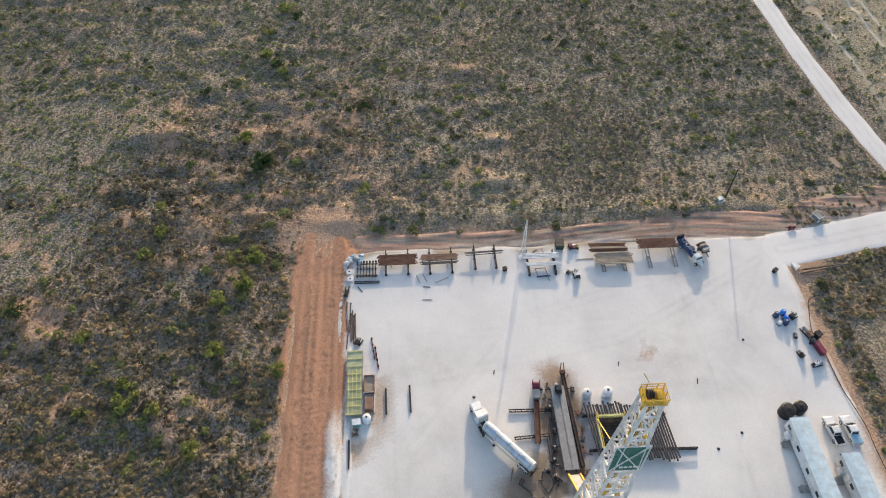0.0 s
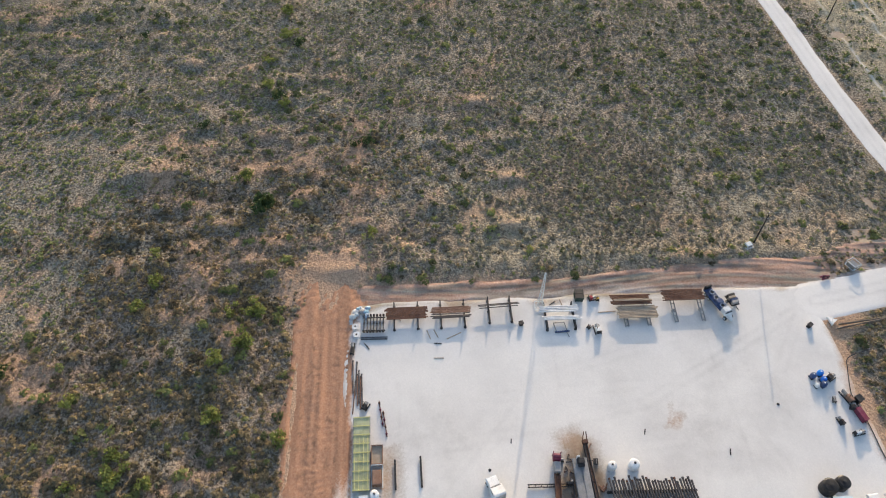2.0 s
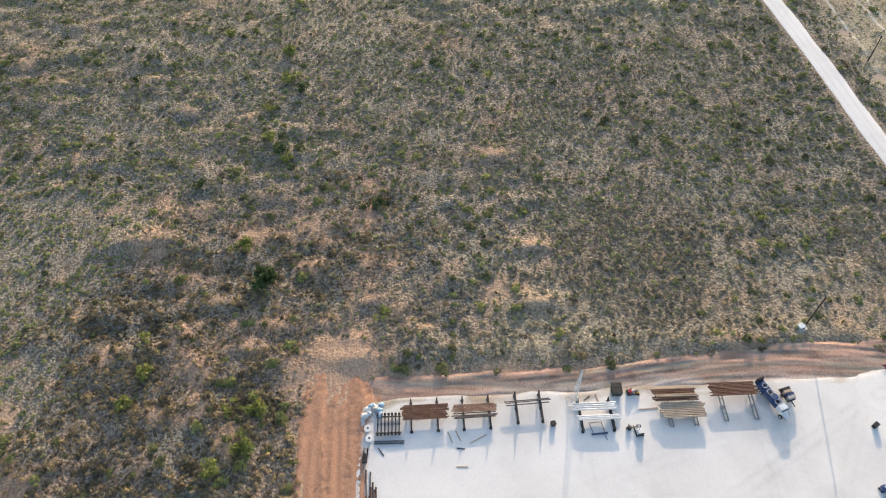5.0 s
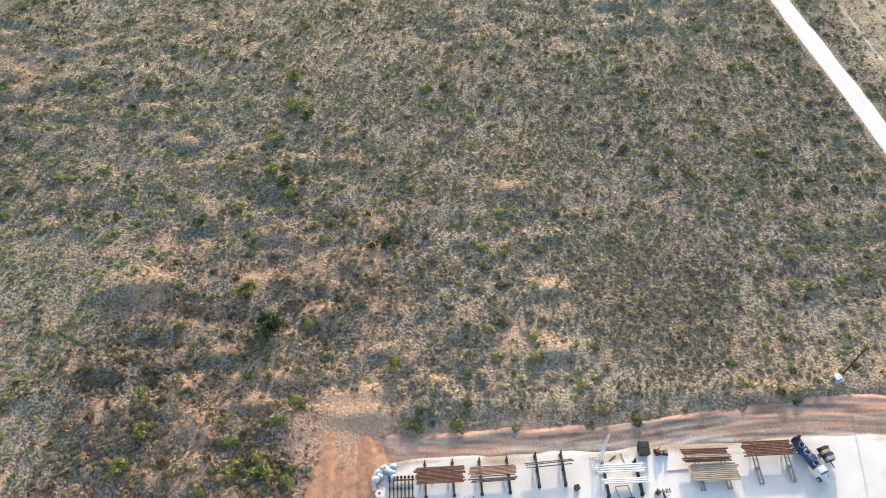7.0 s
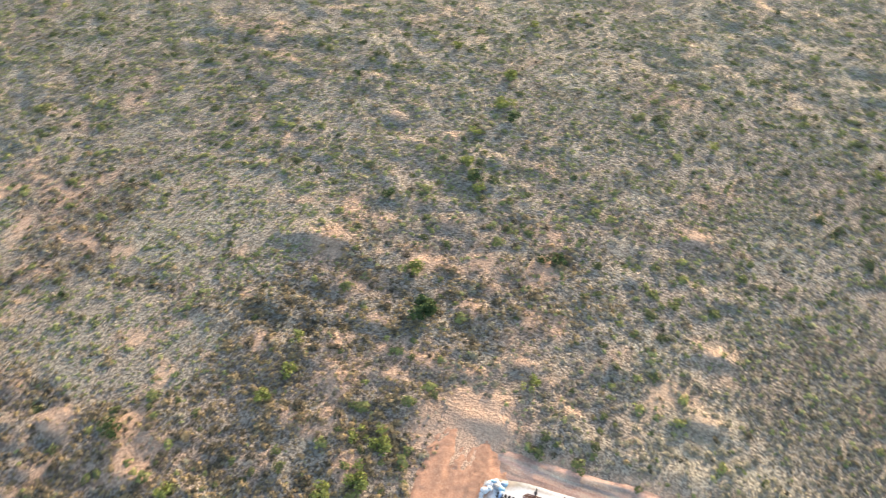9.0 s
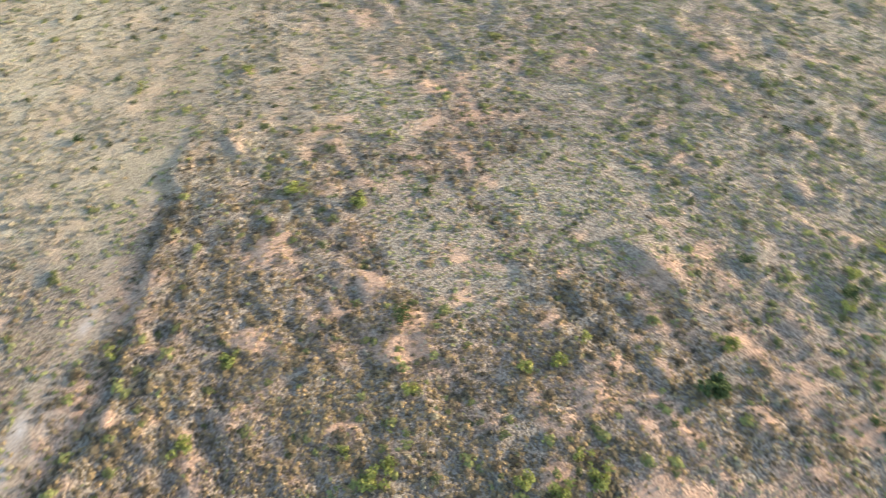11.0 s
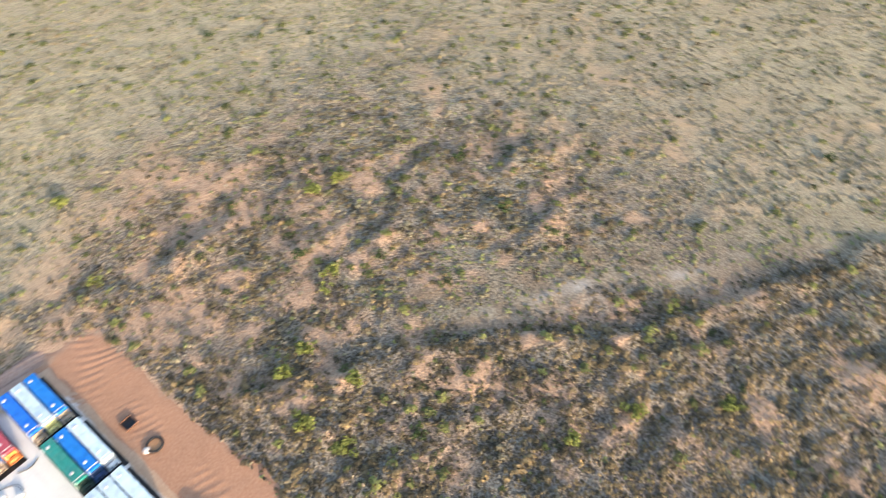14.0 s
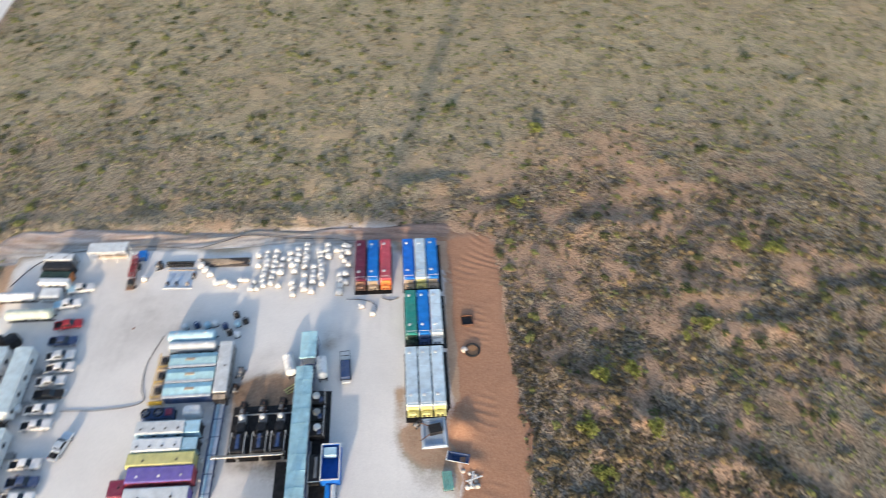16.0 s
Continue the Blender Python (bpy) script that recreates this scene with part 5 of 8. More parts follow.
# ---- small plant and clutter of the yard ----
def pump_skid(x, y, rz, lx, ly, body, label, h=1.3, name="pump_skid"):
    """An engine and pump on a steel skid."""
    e = thing(name, label, "pump", x, y, rz)
    part("skid", K().beam((-lx / 2, -ly / 2 + 0.1, 0.12), (lx / 2, -ly / 2 + 0.1, 0.12), 0.2, 0.24).beam((-lx / 2, ly / 2 - 0.1, 0.12), (lx / 2, ly / 2 - 0.1, 0.12), 0.2, 0.24), m_dark, e)
    part("engine", K().box((-lx * 0.2, 0, 0.24 + h * 0.4), (lx * 0.5, ly * 0.7, h * 0.8), 0, 0.12), body, e)
    part("radiator", K().box((-lx * 0.46, 0, 0.24 + h * 0.42), (0.16, ly * 0.75, h * 0.84)), m_dark, e)
    part("pump", K().tube((lx * 0.1, 0, 0.24 + h * 0.35), (lx * 0.42, 0, 0.24 + h * 0.35), min(ly, h) * 0.32, 12), m_grey, e)
    part("exhaust", K().tube((-lx * 0.15, ly * 0.2, h), (-lx * 0.15, ly * 0.2, h * 1.5), 0.07, 8), m_rust, e)
    part("pipe", K().tube((lx * 0.3, 0, 0.5), (lx * 0.3, ly * 0.7, 0.5), 0.12, 8), m_grey, e)
    return e


pump_skid(54.3, -0.7, 10, 1.6, 1.2, m_red, "small red engine pump at the pad edge", 1.0)
pump_skid(55.6, -0.9, 80, 1.2, 0.8, m_yellow, "small yellow compressor at the pad edge", 0.8)
pump_skid(53.9, -9.0, 95, 2.4, 1.5, m_white, "white and black generator skid on the pad", 1.2)
pump_skid(52.2, -8.3, 40, 1.0, 0.8, m_dark, "small dark pump on the pad", 0.7)
pump_skid(99.9, -23.4, 30, 1.9, 1.4, m_dark, "dark valve and pump skid near the bank", 1.2)
pump_skid(101.3, -27.9, 110, 3.2, 1.2, m_brown, "brown pump skid beside the hose", 1.3)
pump_skid(101.6, -30.2, 60, 1.5, 1.1, m_dark, "dark pump skid beside the hose", 1.2)
pump_skid(97.8, -33.0, 100, 1.8, 0.9, m_dark, "dark engine skid on the pad", 1.0)
pump_skid(100.4, -35.7, 10, 2.4, 0.9, m_offwhite, "white pump skid on the pad", 1.1)
pump_skid(98.6, -28.4, 70, 1.4, 0.7, m_grey, "grey valve frame on the pad", 0.6)
pump_skid(69.2, -162.0, 20, 1.8, 1.8, m_dark, "black mixing pump near the sacks", 1.6)
pump_skid(60.5, -158.5, 80, 1.4, 0.8, m_dark, "small black pump near the pipe pile", 0.8)
pump_skid(45.8, -131.0, 80, 2.2, 1.6, m_grey, "grey pump skid beside the mud tanks", 1.4)
pump_skid(46.4, -127.4, 80, 1.8, 1.4, m_dark, "dark pump skid beside the mud tanks", 1.1)
e = thing("equipment_box", "dark red steel equipment box beside the hose", "equipment box", 102.2, -32.2, 12)
part("body", K().box((0, 0, 0.75), (1.0, 2.8, 1.1), 0, 0.1), m_maroon, e)
part("lid", K().box((0, 0, 1.36), (1.1, 2.9, 0.12)), m_maroon, e)
part("skid", K().box((-0.35, 0, 0.1), (0.2, 2.9, 0.2)).box((0.35, 0, 0.1), (0.2, 2.9, 0.2)), m_dark, e)
e = thing("equipment_box", "square black equipment box beside the hose", "equipment box", 103.0, -28.9, 20)
part("body", K().box((0, 0, 0.8), (1.3, 1.3, 1.4), 0, 0.08), m_black, e)
part("lid", K().box((0, 0, 1.56), (1.4, 1.4, 0.1)), m_dark, e)
e = thing("equipment_box", "small black box standing on the pad", "equipment box", 37.4, -6.7, 15)
part("body", K().box((0, 0, 0.4), (0.9, 0.8, 0.8), 0, 0.08), m_black, e)
part("lid", K().box((0, 0, 0.83), (1.0, 0.9, 0.08)), m_dark, e)
e = thing("equipment_box", "small black box by the pad exit", "equipment box", 100.6, -10.7, 30)
part("body", K().box((0, 0, 0.45), (1.1, 0.8, 0.9), 0, 0.08), m_black, e)
part("lid", K().box((0, 0, 0.93), (1.2, 0.9, 0.08)), m_dark, e)
e = thing("steel_cage", "grey steel cage frame on the red bank", "cage", 117.3, 5.2, 25, z=0.3)
for s in ((-1, -1.2), (1, -1.2), (1, 1.2), (-1, 1.2)):
    part("post", K().beam((*s, 0), (*s, 1.4), 0.12), m_offwhite, e)
for z in (0.1, 1.4):
    for a, b in (((-1, -1.2), (1, -1.2)), ((1, -1.2), (1, 1.2)), ((1, 1.2), (-1, 1.2)), ((-1, 1.2), (-1, -1.2))):
        part("rail", K().beam((*a, z), (*b, z), 0.1), m_offwhite, e)
part("crate", K().box((0, 0, 0.55), (1.6, 2.0, 0.9), 0, 0.05), m_grey, e)
e = thing("scrap_heap", "heap of dark red scrap steel on the bank", "scrap", 109.6, 2.2, 10, z=0.25)
g = random.Random(3)
for i in range(9):
    part("scrap_bar", K().beam((g.uniform(-1.2, 1.2), g.uniform(-0.5, 0.5), 0.1), (g.uniform(-1.2, 1.2), g.uniform(-0.5, 0.5), g.uniform(0.1, 0.8)), 0.2), m_maroon if i % 2 else m_dark, e)
for a, b in (((106.1, -11.8), (120.1, -9.4)), ((107.2, -10.7), (117.5, -9.6))):
    e = thing("timber_pole", "long weathered timber pole lying on the bank", "pole", a[0], a[1], math.degrees(math.atan2(b[1] - a[1], b[0] - a[0])), z=0.25)
    part("shaft", K().tube((0, 0, 0.2), (math.hypot(b[0] - a[0], b[1] - a[1]), 0, 0.2), 0.24, 8, 0.16), m_bark, e)
    part("butt", K().tube((-0.06, 0, 0.2), (0, 0, 0.2), 0.235, 8), m_tan, e)
e = thing("steel_plate_stand", "white wedge-shaped steel stand on the bank", "steel stand", 106.0, -9.6, 30, z=0.2)
part("plate", K().rings([[(-0.9, -0.9, 0), (1.2, -0.6, 0), (-0.2, 1.1, 0)], [(-0.9, -0.9, 0.5), (1.2, -0.6, 0.35), (-0.2, 1.1, 0.5)]]), m_white, e)
part("brace", K().beam((-0.6, -0.6, 0.5), (0.4, 0.2, 0.9), 0.12), m_white, e)

# ---- white lattice mast ----
e = thing("lattice_mast", "slender white lattice mast on a square frame base", "mast", 42.2, -2.0)
for s in ((-1, -1), (1, -1), (1, 1), (-1, 1)):
    part("chord", K().beam((0.45 * s[0], 0.45 * s[1], 0.3), (0.10 * s[0], 0.10 * s[1], 12.2), 0.07), m_offwhite, e)
    part("base_bar", K().beam((1.1 * s[0], 1.1 * s[1], 0.2), (1.1 * s[1], -1.1 * s[0], 0.2), 0.14), m_offwhite, e)
    part("stay", K().beam((1.1 * s[0], 1.1 * s[1], 0.2), (0.4 * s[0], 0.4 * s[1], 2.2), 0.08), m_offwhite, e)
for i in range(12):
    w, v = 0.45 - 0.029 * i, 0.45 - 0.029 * (i + 1)
    for a, b in (((-1, -1), (1, -1)), ((1, -1), (1, 1)), ((1, 1), (-1, 1)), ((-1, 1), (-1, -1))):
        part("lacing", K().beam((w * a[0], w * a[1], 0.3 + i), (v * b[0], v * b[1], 1.3 + i), 0.04), m_offwhite, e)


# ---- vehicles ----
def wheel(parent, x, y, r=0.42, w=0.28):
    tyre = part("wheel", K().tube((x, y - w / 2, r), (x, y + w / 2, r), r, 14), m_tyre, parent)
    part("rim", K().tube((x, y - w / 2 - 0.02, r), (x, y + w / 2 + 0.02, r), r * 0.55, 10), m_silver, tyre)


def pickup(material, label, x, y, rz, bed="open", group="parked pickups", crew=True):
    """A crew-cab pickup; its nose points along its own +x."""
    e = thing("pickup_truck", label, "pickup", x, y, rz, group)
    body = part("body", K().prism([(-2.95, 0.5), (2.7, 0.45), (2.95, 0.62), (2.93, 1.0), (2.75, 1.12), (1.25, 1.2), (-1.05, 1.2), (-1.05, 0.78), (-2.95, 0.78)], 0.97), material, e)
    for s in (-0.92, 0.92):
        part("bed_side", K().box((-2.0, s, 0.98), (1.9, 0.11, 0.44), 0, 0.03), material, body)
    part("tailgate", K().box((-2.9, 0, 0.98), (0.1, 1.75, 0.44), 0, 0.03), material, body)
    part("bed_floor", K().box((-1.95, 0, 0.82), (1.78, 1.7, 0.06)), m_black, body, "black bed liner")
    cab = part("cab", K().rings([[(-1.1, -0.9, 1.18), (1.3, -0.9, 1.18), (1.3, 0.9, 1.18), (-1.1, 0.9, 1.18)], [(-0.85, -0.74, 1.84), (0.55, -0.74, 1.84), (0.55, 0.74, 1.84), (-0.85, 0.74, 1.84)], [(-0.75, -0.66, 1.9), (0.42, -0.66, 1.9), (0.42, 0.66, 1.9), (-0.75, 0.66, 1.9)]]), material, e)
    part("windscreen", K().rings([[(1.28, -0.82, 1.24), (1.28, 0.82, 1.24), (1.20, 0.82, 1.2), (1.20, -0.82, 1.2)], [(0.64, -0.70, 1.81), (0.64, 0.70, 1.81), (0.52, 0.70, 1.78), (0.52, -0.70, 1.78)]]), m_glass, cab)
    part("rear_window", K().rings([[(-1.11, -0.72, 1.26), (-1.11, 0.72, 1.26), (-1.04, 0.72, 1.26), (-1.04, -0.72, 1.26)], [(-0.92, -0.64, 1.76), (-0.92, 0.64, 1.76), (-0.84, 0.64, 1.76), (-0.84, -0.64, 1.76)]]), m_glass, cab)
    for s in (-1, 1):
        part("side_window", K().rings([[(-0.9, s * 0.905, 1.24), (1.0, s * 0.905, 1.24), (1.0, s * 0.84, 1.24), (-0.9, s * 0.84, 1.24)], [(-0.75, s * 0.785, 1.76), (0.45, s * 0.785, 1.76), (0.45, s * 0.72, 1.76), (-0.75, s * 0.72, 1.76)]]), m_glass, cab)
        part("mirror", K().box((0.95, s * 1.07, 1.3), (0.14, 0.24, 0.2), 0, 0.03), m_black, cab)
        part("headlight", K().box((2.9, s * 0.72, 0.9), (0.12, 0.36, 0.16)), m_lamp, body)
        part("tail_light", K().box((-2.94, s * 0.86, 0.98), (0.08, 0.14, 0.34)), m_tail, body)
        for wx in (-1.9, 1.85):
            wheel(e, wx, s * 0.86)
    part("front_bumper", K().box((2.98, 0, 0.58), (0.16, 1.9, 0.22), 0, 0.04), m_silver, e)
    part("rear_bumper", K().box((-3.0, 0, 0.58), (0.16, 1.8, 0.18), 0, 0.04), m_silver, e)
    if bed == "blue":
        part("bed_cover", K().box((-1.98, 0, 1.22), (1.85, 1.9, 0.06), 0, 0.03), m_sky_blue, e, "light blue bed cover")
    elif bed == "tools":
        part("tool_box", K().box((-1.3, 0, 1.3), (0.5, 1.85, 0.3), 0, 0.04), m_silver, e, "bright metal tool box")
        part("cargo", K().box((-2.2, 0.2, 1.0), (0.8, 1.0, 0.35), 10, 0.05), m_dark, e)
    return e


WHITE_PICKUP = "white crew-cab pickup parked on the pad"
pickup(m_white, WHITE_PICKUP + " with an empty black bed", 97.2, -50.7, 95)
pickup(m_white, "white pickup with a light blue bed cover", 100.6, -50.7, 94, "blue")
for px, py, rz, mm, lab, bed in ((85.2, -141.2, 180, m_navy, "dark blue pickup parked on the pad", "open"), (84.7, -137.4, 184, m_offwhite, "silver-grey crew-cab pickup parked on the pad", "tools"), (83.8, -134.3, 184, m_white, WHITE_PICKUP, "open"), (84.8, -131.1, 183, m_white, WHITE_PICKUP, "tools"), (84.1, -128.0, 181, m_black, "black pickup parked among white ones", "open"), (84.8, -124.6, 180, m_white, WHITE_PICKUP, "open"), (84.5, -121.1, 182, m_white, WHITE_PICKUP, "open"), (78.2, -116.4, 252, m_silver, "silver-blue pickup standing askew on the pad", "tools"), (83.8, -112.9, 180, m_white, WHITE_PICKUP, "open"), (83.0, -109.4, 180, m_navy, "dark navy pickup parked on the pad", "open"), (83.0, -106.3, 180, m_white, WHITE_PICKUP, "tools"), (85.6, -155.8, 188, m_white, WHITE_PICKUP, "blue"), (87.3, -151.4, 187, m_white, WHITE_PICKUP, "blue"), (85.4, -145.6, 186, m_red, "bright red pickup parked among white ones", "open")):
    pickup(mm, lab, px, py, rz, bed)


def tanker(x, y, rz, bend):
    """A tractor with a bright cylindrical tank trailer; the tractor's nose points along +x."""
    e = thing("tanker_truck", "white tractor truck with a bright silver tank trailer", "truck", x, y, rz)
    part("chassis", K().box((-0.6, 0, 0.85), (6.4, 0.9, 0.3)), m_dark, e)
    cab = part("cab", K().prism([(-1.6, 1.0), (0.5, 1.0), (0.7, 1.9), (0.2, 2.75), (-1.3, 3.1), (-1.6, 3.0)], 1.15), m_white, e)
    part("hood", K().prism([(0.5, 0.75), (2.55, 0.7), (2.7, 1.2), (2.5, 1.75), (0.65, 1.95)], 0.95), m_white, cab)
    part("windscreen", K().rings([[(0.74, -1.0, 1.95), (0.74, 1.0, 1.95), (0.6, 1.0, 1.95), (0.6, -1.0, 1.95)], [(0.28, -0.9, 2.68), (0.28, 0.9, 2.68), (0.16, 0.9, 2.68), (0.16, -0.9, 2.68)]]), m_glass, cab)
    for s in (-1, 1):
        part("side_window", K().box((-0.3, s * 1.15, 2.2), (0.9, 0.04, 0.6)), m_glass, cab)
        part("exhaust_stack", K().tube((-1.75, s * 0.95, 1.0), (-1.75, s * 0.95, 3.5), 0.09, 8), m_silver, cab)
        part("fuel_tank", K().tube((-1.5, s * 0.95, 0.75), (-0.1, s * 0.95, 0.75), 0.32, 12), m_silver, e)
        for wx in (1.85, -2.6, -3.8):
            wheel(e, wx, s * 0.95, 0.5, 0.5)
        part("headlight", K().box((2.62, s * 0.7, 1.15), (0.1, 0.3, 0.22)), m_lamp, cab)
    part("bumper", K().box((2.8, 0, 0.65), (0.2, 2.2, 0.4), 0, 0.05), m_silver, e)
    part("front_fender", K().box((1.85, 0, 1.1), (1.3, 2.3, 0.12), 0, 0.06), m_white, cab)
    t = Matrix.Translation((-3.1, 0, 0)) @ Matrix.Rotation(radians(bend), 4, "Z")

    def placed(kit):
        kit.v = [t @ Vector(p) for p in kit.v]
        return kit

    shell = part("tank", placed(K().vessel(-12.2, 0.4, 1.05, 2.3, 24)), m_silver, e, "long bright silver cylindrical tank")
    part("top_walkway", placed(K().box((-6, 0, 3.36), (11.5, 0.5, 0.06))), m_offwhite, shell)
    for i in range(3):
        part("hatch", placed(K().lathe([(0.3, 3.38), (0.3, 3.55), (0.1, 3.6)], 12, (-2.2 - 3.6 * i, 0, 0))), m_silver, shell)
    for i in range(5):
        part("tank_band", placed(K().tube((-0.6 - 2.7 * i, 0, 2.3), (-0.5 - 2.7 * i, 0, 2.3), 1.08, 24)), m_grey, shell)
    part("frame_rail", placed(K().box((-6.2, 0.45, 1.05), (12, 0.2, 0.35)).box((-6.2, -0.45, 1.05), (12, 0.2, 0.35))), m_dark, e)
    for s in (-1, 1):
        part("side_rail", placed(K().box((-6.2, s * 1.15, 1.15), (10.5, 0.16, 0.4))), m_offwhite, e)
        for wx in (-9.6, -10.9):
            w = part("wheel", placed(K().tube((wx, s * 0.95 - 0.25, 0.5), (wx, s * 0.95 + 0.25, 0.5), 0.5, 14)), m_tyre, e)
            part("rim", placed(K().tube((wx, s * 0.95 - 0.27, 0.5), (wx, s * 0.95 + 0.27, 0.5), 0.26, 10)), m_silver, w)
    part("rear_bumper", placed(K().box((-12.3, 0, 0.7), (0.2, 2.2, 0.3))), m_dark, e)
    return e


tanker(28.0, -43.4, 108, 24)
# blue service truck and trailer at the north edge
e = thing("service_truck", "dark blue service truck carrying hose reels, with a white nose", "truck", 82.2, -4.3, -71)
part("chassis", K().box((-0.4, 0, 0.75), (8.4, 1.0, 0.3)), m_dark, e)
part("deck", K().box((-1.4, 0, 1.15), (6.2, 1.9, 0.5), 0, 0.06), m_navy, e)
part("rear_rack", K().box((-4.4, 0, 1.6), (0.5, 1.7, 1.4), 0, 0.1), m_black, e)
for rx in (-2.9, -1.3, 1.0):
    reel = part("hose_reel", K().torus((rx, 0, 1.62), 0.62, 0.2, 20, 8), m_navy, e)
    part("reel_rim", K().torus((rx, 0, 1.84), 0.52, 0.05, 20, 6), m_silver, reel)
    part("reel_core", K().lathe([(0.36, 1.4), (0.36, 1.78), (0.1, 1.82)], 12, (rx, 0, 0)), m_dark, reel)
part("pump_housing", K().box((-0.1, 0, 1.75), (1.1, 1.6, 0.8), 0, 0.15), m_navy, e)
part("cab", K().prism([(1.75, 0.8), (3.2, 0.8), (3.3, 1.5), (2.9, 2.2), (1.75, 2.25)], 0.8), m_white, e, "white truck cab")
part("nose", K().rings([[(3.2, -0.7, 0.7), (3.2, 0.7, 0.7), (3.2, 0.7, 1.5), (3.2, -0.7, 1.5)], [(4.7, -0.25, 0.7), (4.7, 0.25, 0.7), (4.6, 0.25, 1.2), (4.6, -0.25, 1.2)]]), m_white, e, "white truck nose")
part("windscreen", K().box((3.15, 0, 1.88), (0.12, 1.6, 0.45)), m_glass, e)
for wx in (3.5, -2.3, -3.4):
    for s in (-0.85, 0.85):
        wheel(e, wx, s, 0.48, 0.3)
e = thing("equipment_trailer", "boxy dark trailer with crates beside the blue truck", "trailer", 85.6, -3.3, -75)
part("bed", K().box((0, 0, 0.8), (3.0, 2.0, 0.2)), m_dark, e)
for i, mm in enumerate((m_dark, m_tan, m_navy, m_grey)):
    part("crate", K().box((-0.95 + 0.65 * i, 0.1 * (-1) ** i, 1.3 + 0.1 * (i % 2)), (0.6, 1.7, 0.85), 0, 0.06), mm, e)
part("drawbar", K().beam((1.5, 0, 0.7), (2.7, 0, 0.5), 0.14), m_dark, e)
for s in (-1.05, 1.05):
    wheel(e, -0.2, s, 0.38, 0.24)


# ---- office trailers ----
def office_trailer(x, y, length, label, wide=3.4):
    """A long site office or bunk house; its length runs along y, centre at x, y."""
    e = thing("office_trailer", label, "trailer", x, y, 0, "site office trailers")
    h, l, w = 3.1, length / 2, wide / 2
    body = part("body", K().box((0, 0, 0.65 + h / 2), (wide, length, h), 0, 0.06), m_offwhite, e)
    part("roof", K().rings([[(-w - 0.1, -l - 0.1, 0.65 + h), (w + 0.1, -l - 0.1, 0.65 + h), (w + 0.1, l + 0.1, 0.65 + h), (-w - 0.1, l + 0.1, 0.65 + h)], [(-0.2, -l, 0.8 + h), (0.2, -l, 0.8 + h), (0.2, l, 0.8 + h), (-0.2, l, 0.8 + h)]]), m_roof, e, "pale metal roof with seams")
    for i in range(int(length / 1.6)):
        part("roof_seam", K().beam((-w, -l + 0.8 + 1.6 * i, 0.675 + h), (-0.15, -l + 0.8 + 1.6 * i, 0.785 + h), 0.05).beam((w, -l + 0.8 + 1.6 * i, 0.675 + h), (0.15, -l + 0.8 + 1.6 * i, 0.785 + h), 0.05), m_roof, e)
    for i in range(4):
        yy = -l + length * (i + 0.5) / 4
        for s in (-1, 1):
            win = part("window", K().box((s * (w + 0.01), yy + 0.9, 2.35), (0.05, 1.1, 0.9)), m_glass, body)
            part("window_frame", K().box((s * (w + 0.02), yy + 0.9, 2.84), (0.08, 1.2, 0.08)).box((s * (w + 0.02), yy + 0.9, 1.86), (0.08, 1.2, 0.08)), m_white, win)
    for yy in (-l * 0.45, l * 0.55):
        door = part("door", K().box((-w - 0.02, yy, 1.75), (0.06, 0.95, 2.05)), m_white, body)
        part("handle", K().box((-w - 0.08, yy + 0.35, 1.7), (0.06, 0.12, 0.05)), m_dark, door)
        part("steps", K().box((-w - 0.75, yy, 0.55), (1.4, 1.4, 0.12)).box((-w - 1.6, yy, 0.25), (0.5, 1.2, 0.1)).beam((-w - 1.4, yy - 0.65, 0.1), (-w - 1.4, yy - 0.65, 1.5), 0.06).beam((-w - 1.4, yy + 0.65, 0.1), (-w - 1.4, yy + 0.65, 1.5), 0.06), m_grey, e)
    part("air_conditioner", K().box((-w - 0.45, l * 0.72, 1.3), (0.8, 1.3, 1.2), 0, 0.08), m_offwhite, e)
    part("chassis", K().box((0, 0, 0.45), (wide * 0.6, length * 0.98, 0.35)), m_dark, e)
    for s in (-0.7, 0.7):
        for wx in (-1, 0.2):
            part("wheel", K().tube((s * w * 1.1 - 0.12, wx, 0.4), (s * w * 1.1 + 0.12, wx, 0.4), 0.4, 12), m_tyre, e)
    part("drawbar", K().beam((-0.5, l, 0.5), (0, l + 1.3, 0.45), 0.12).beam((0.5, l, 0.5), (0, l + 1.3, 0.45), 0.12), m_dark, e)
    return e


OFFICE = "long white metal-roofed site office trailer beside the cars"
office_trailer(89.6, -57.6, 17.4, "long white metal-roofed office trailer beside black water tanks")
office_trailer(96.6, -65.3, 17.6, OFFICE)
office_trailer(91.0, -130.3, 15.4, OFFICE)
office_trailer(96.3, -130.6, 15.4, OFFICE)
office_trailer(90.0, -111.6, 15.2, OFFICE)


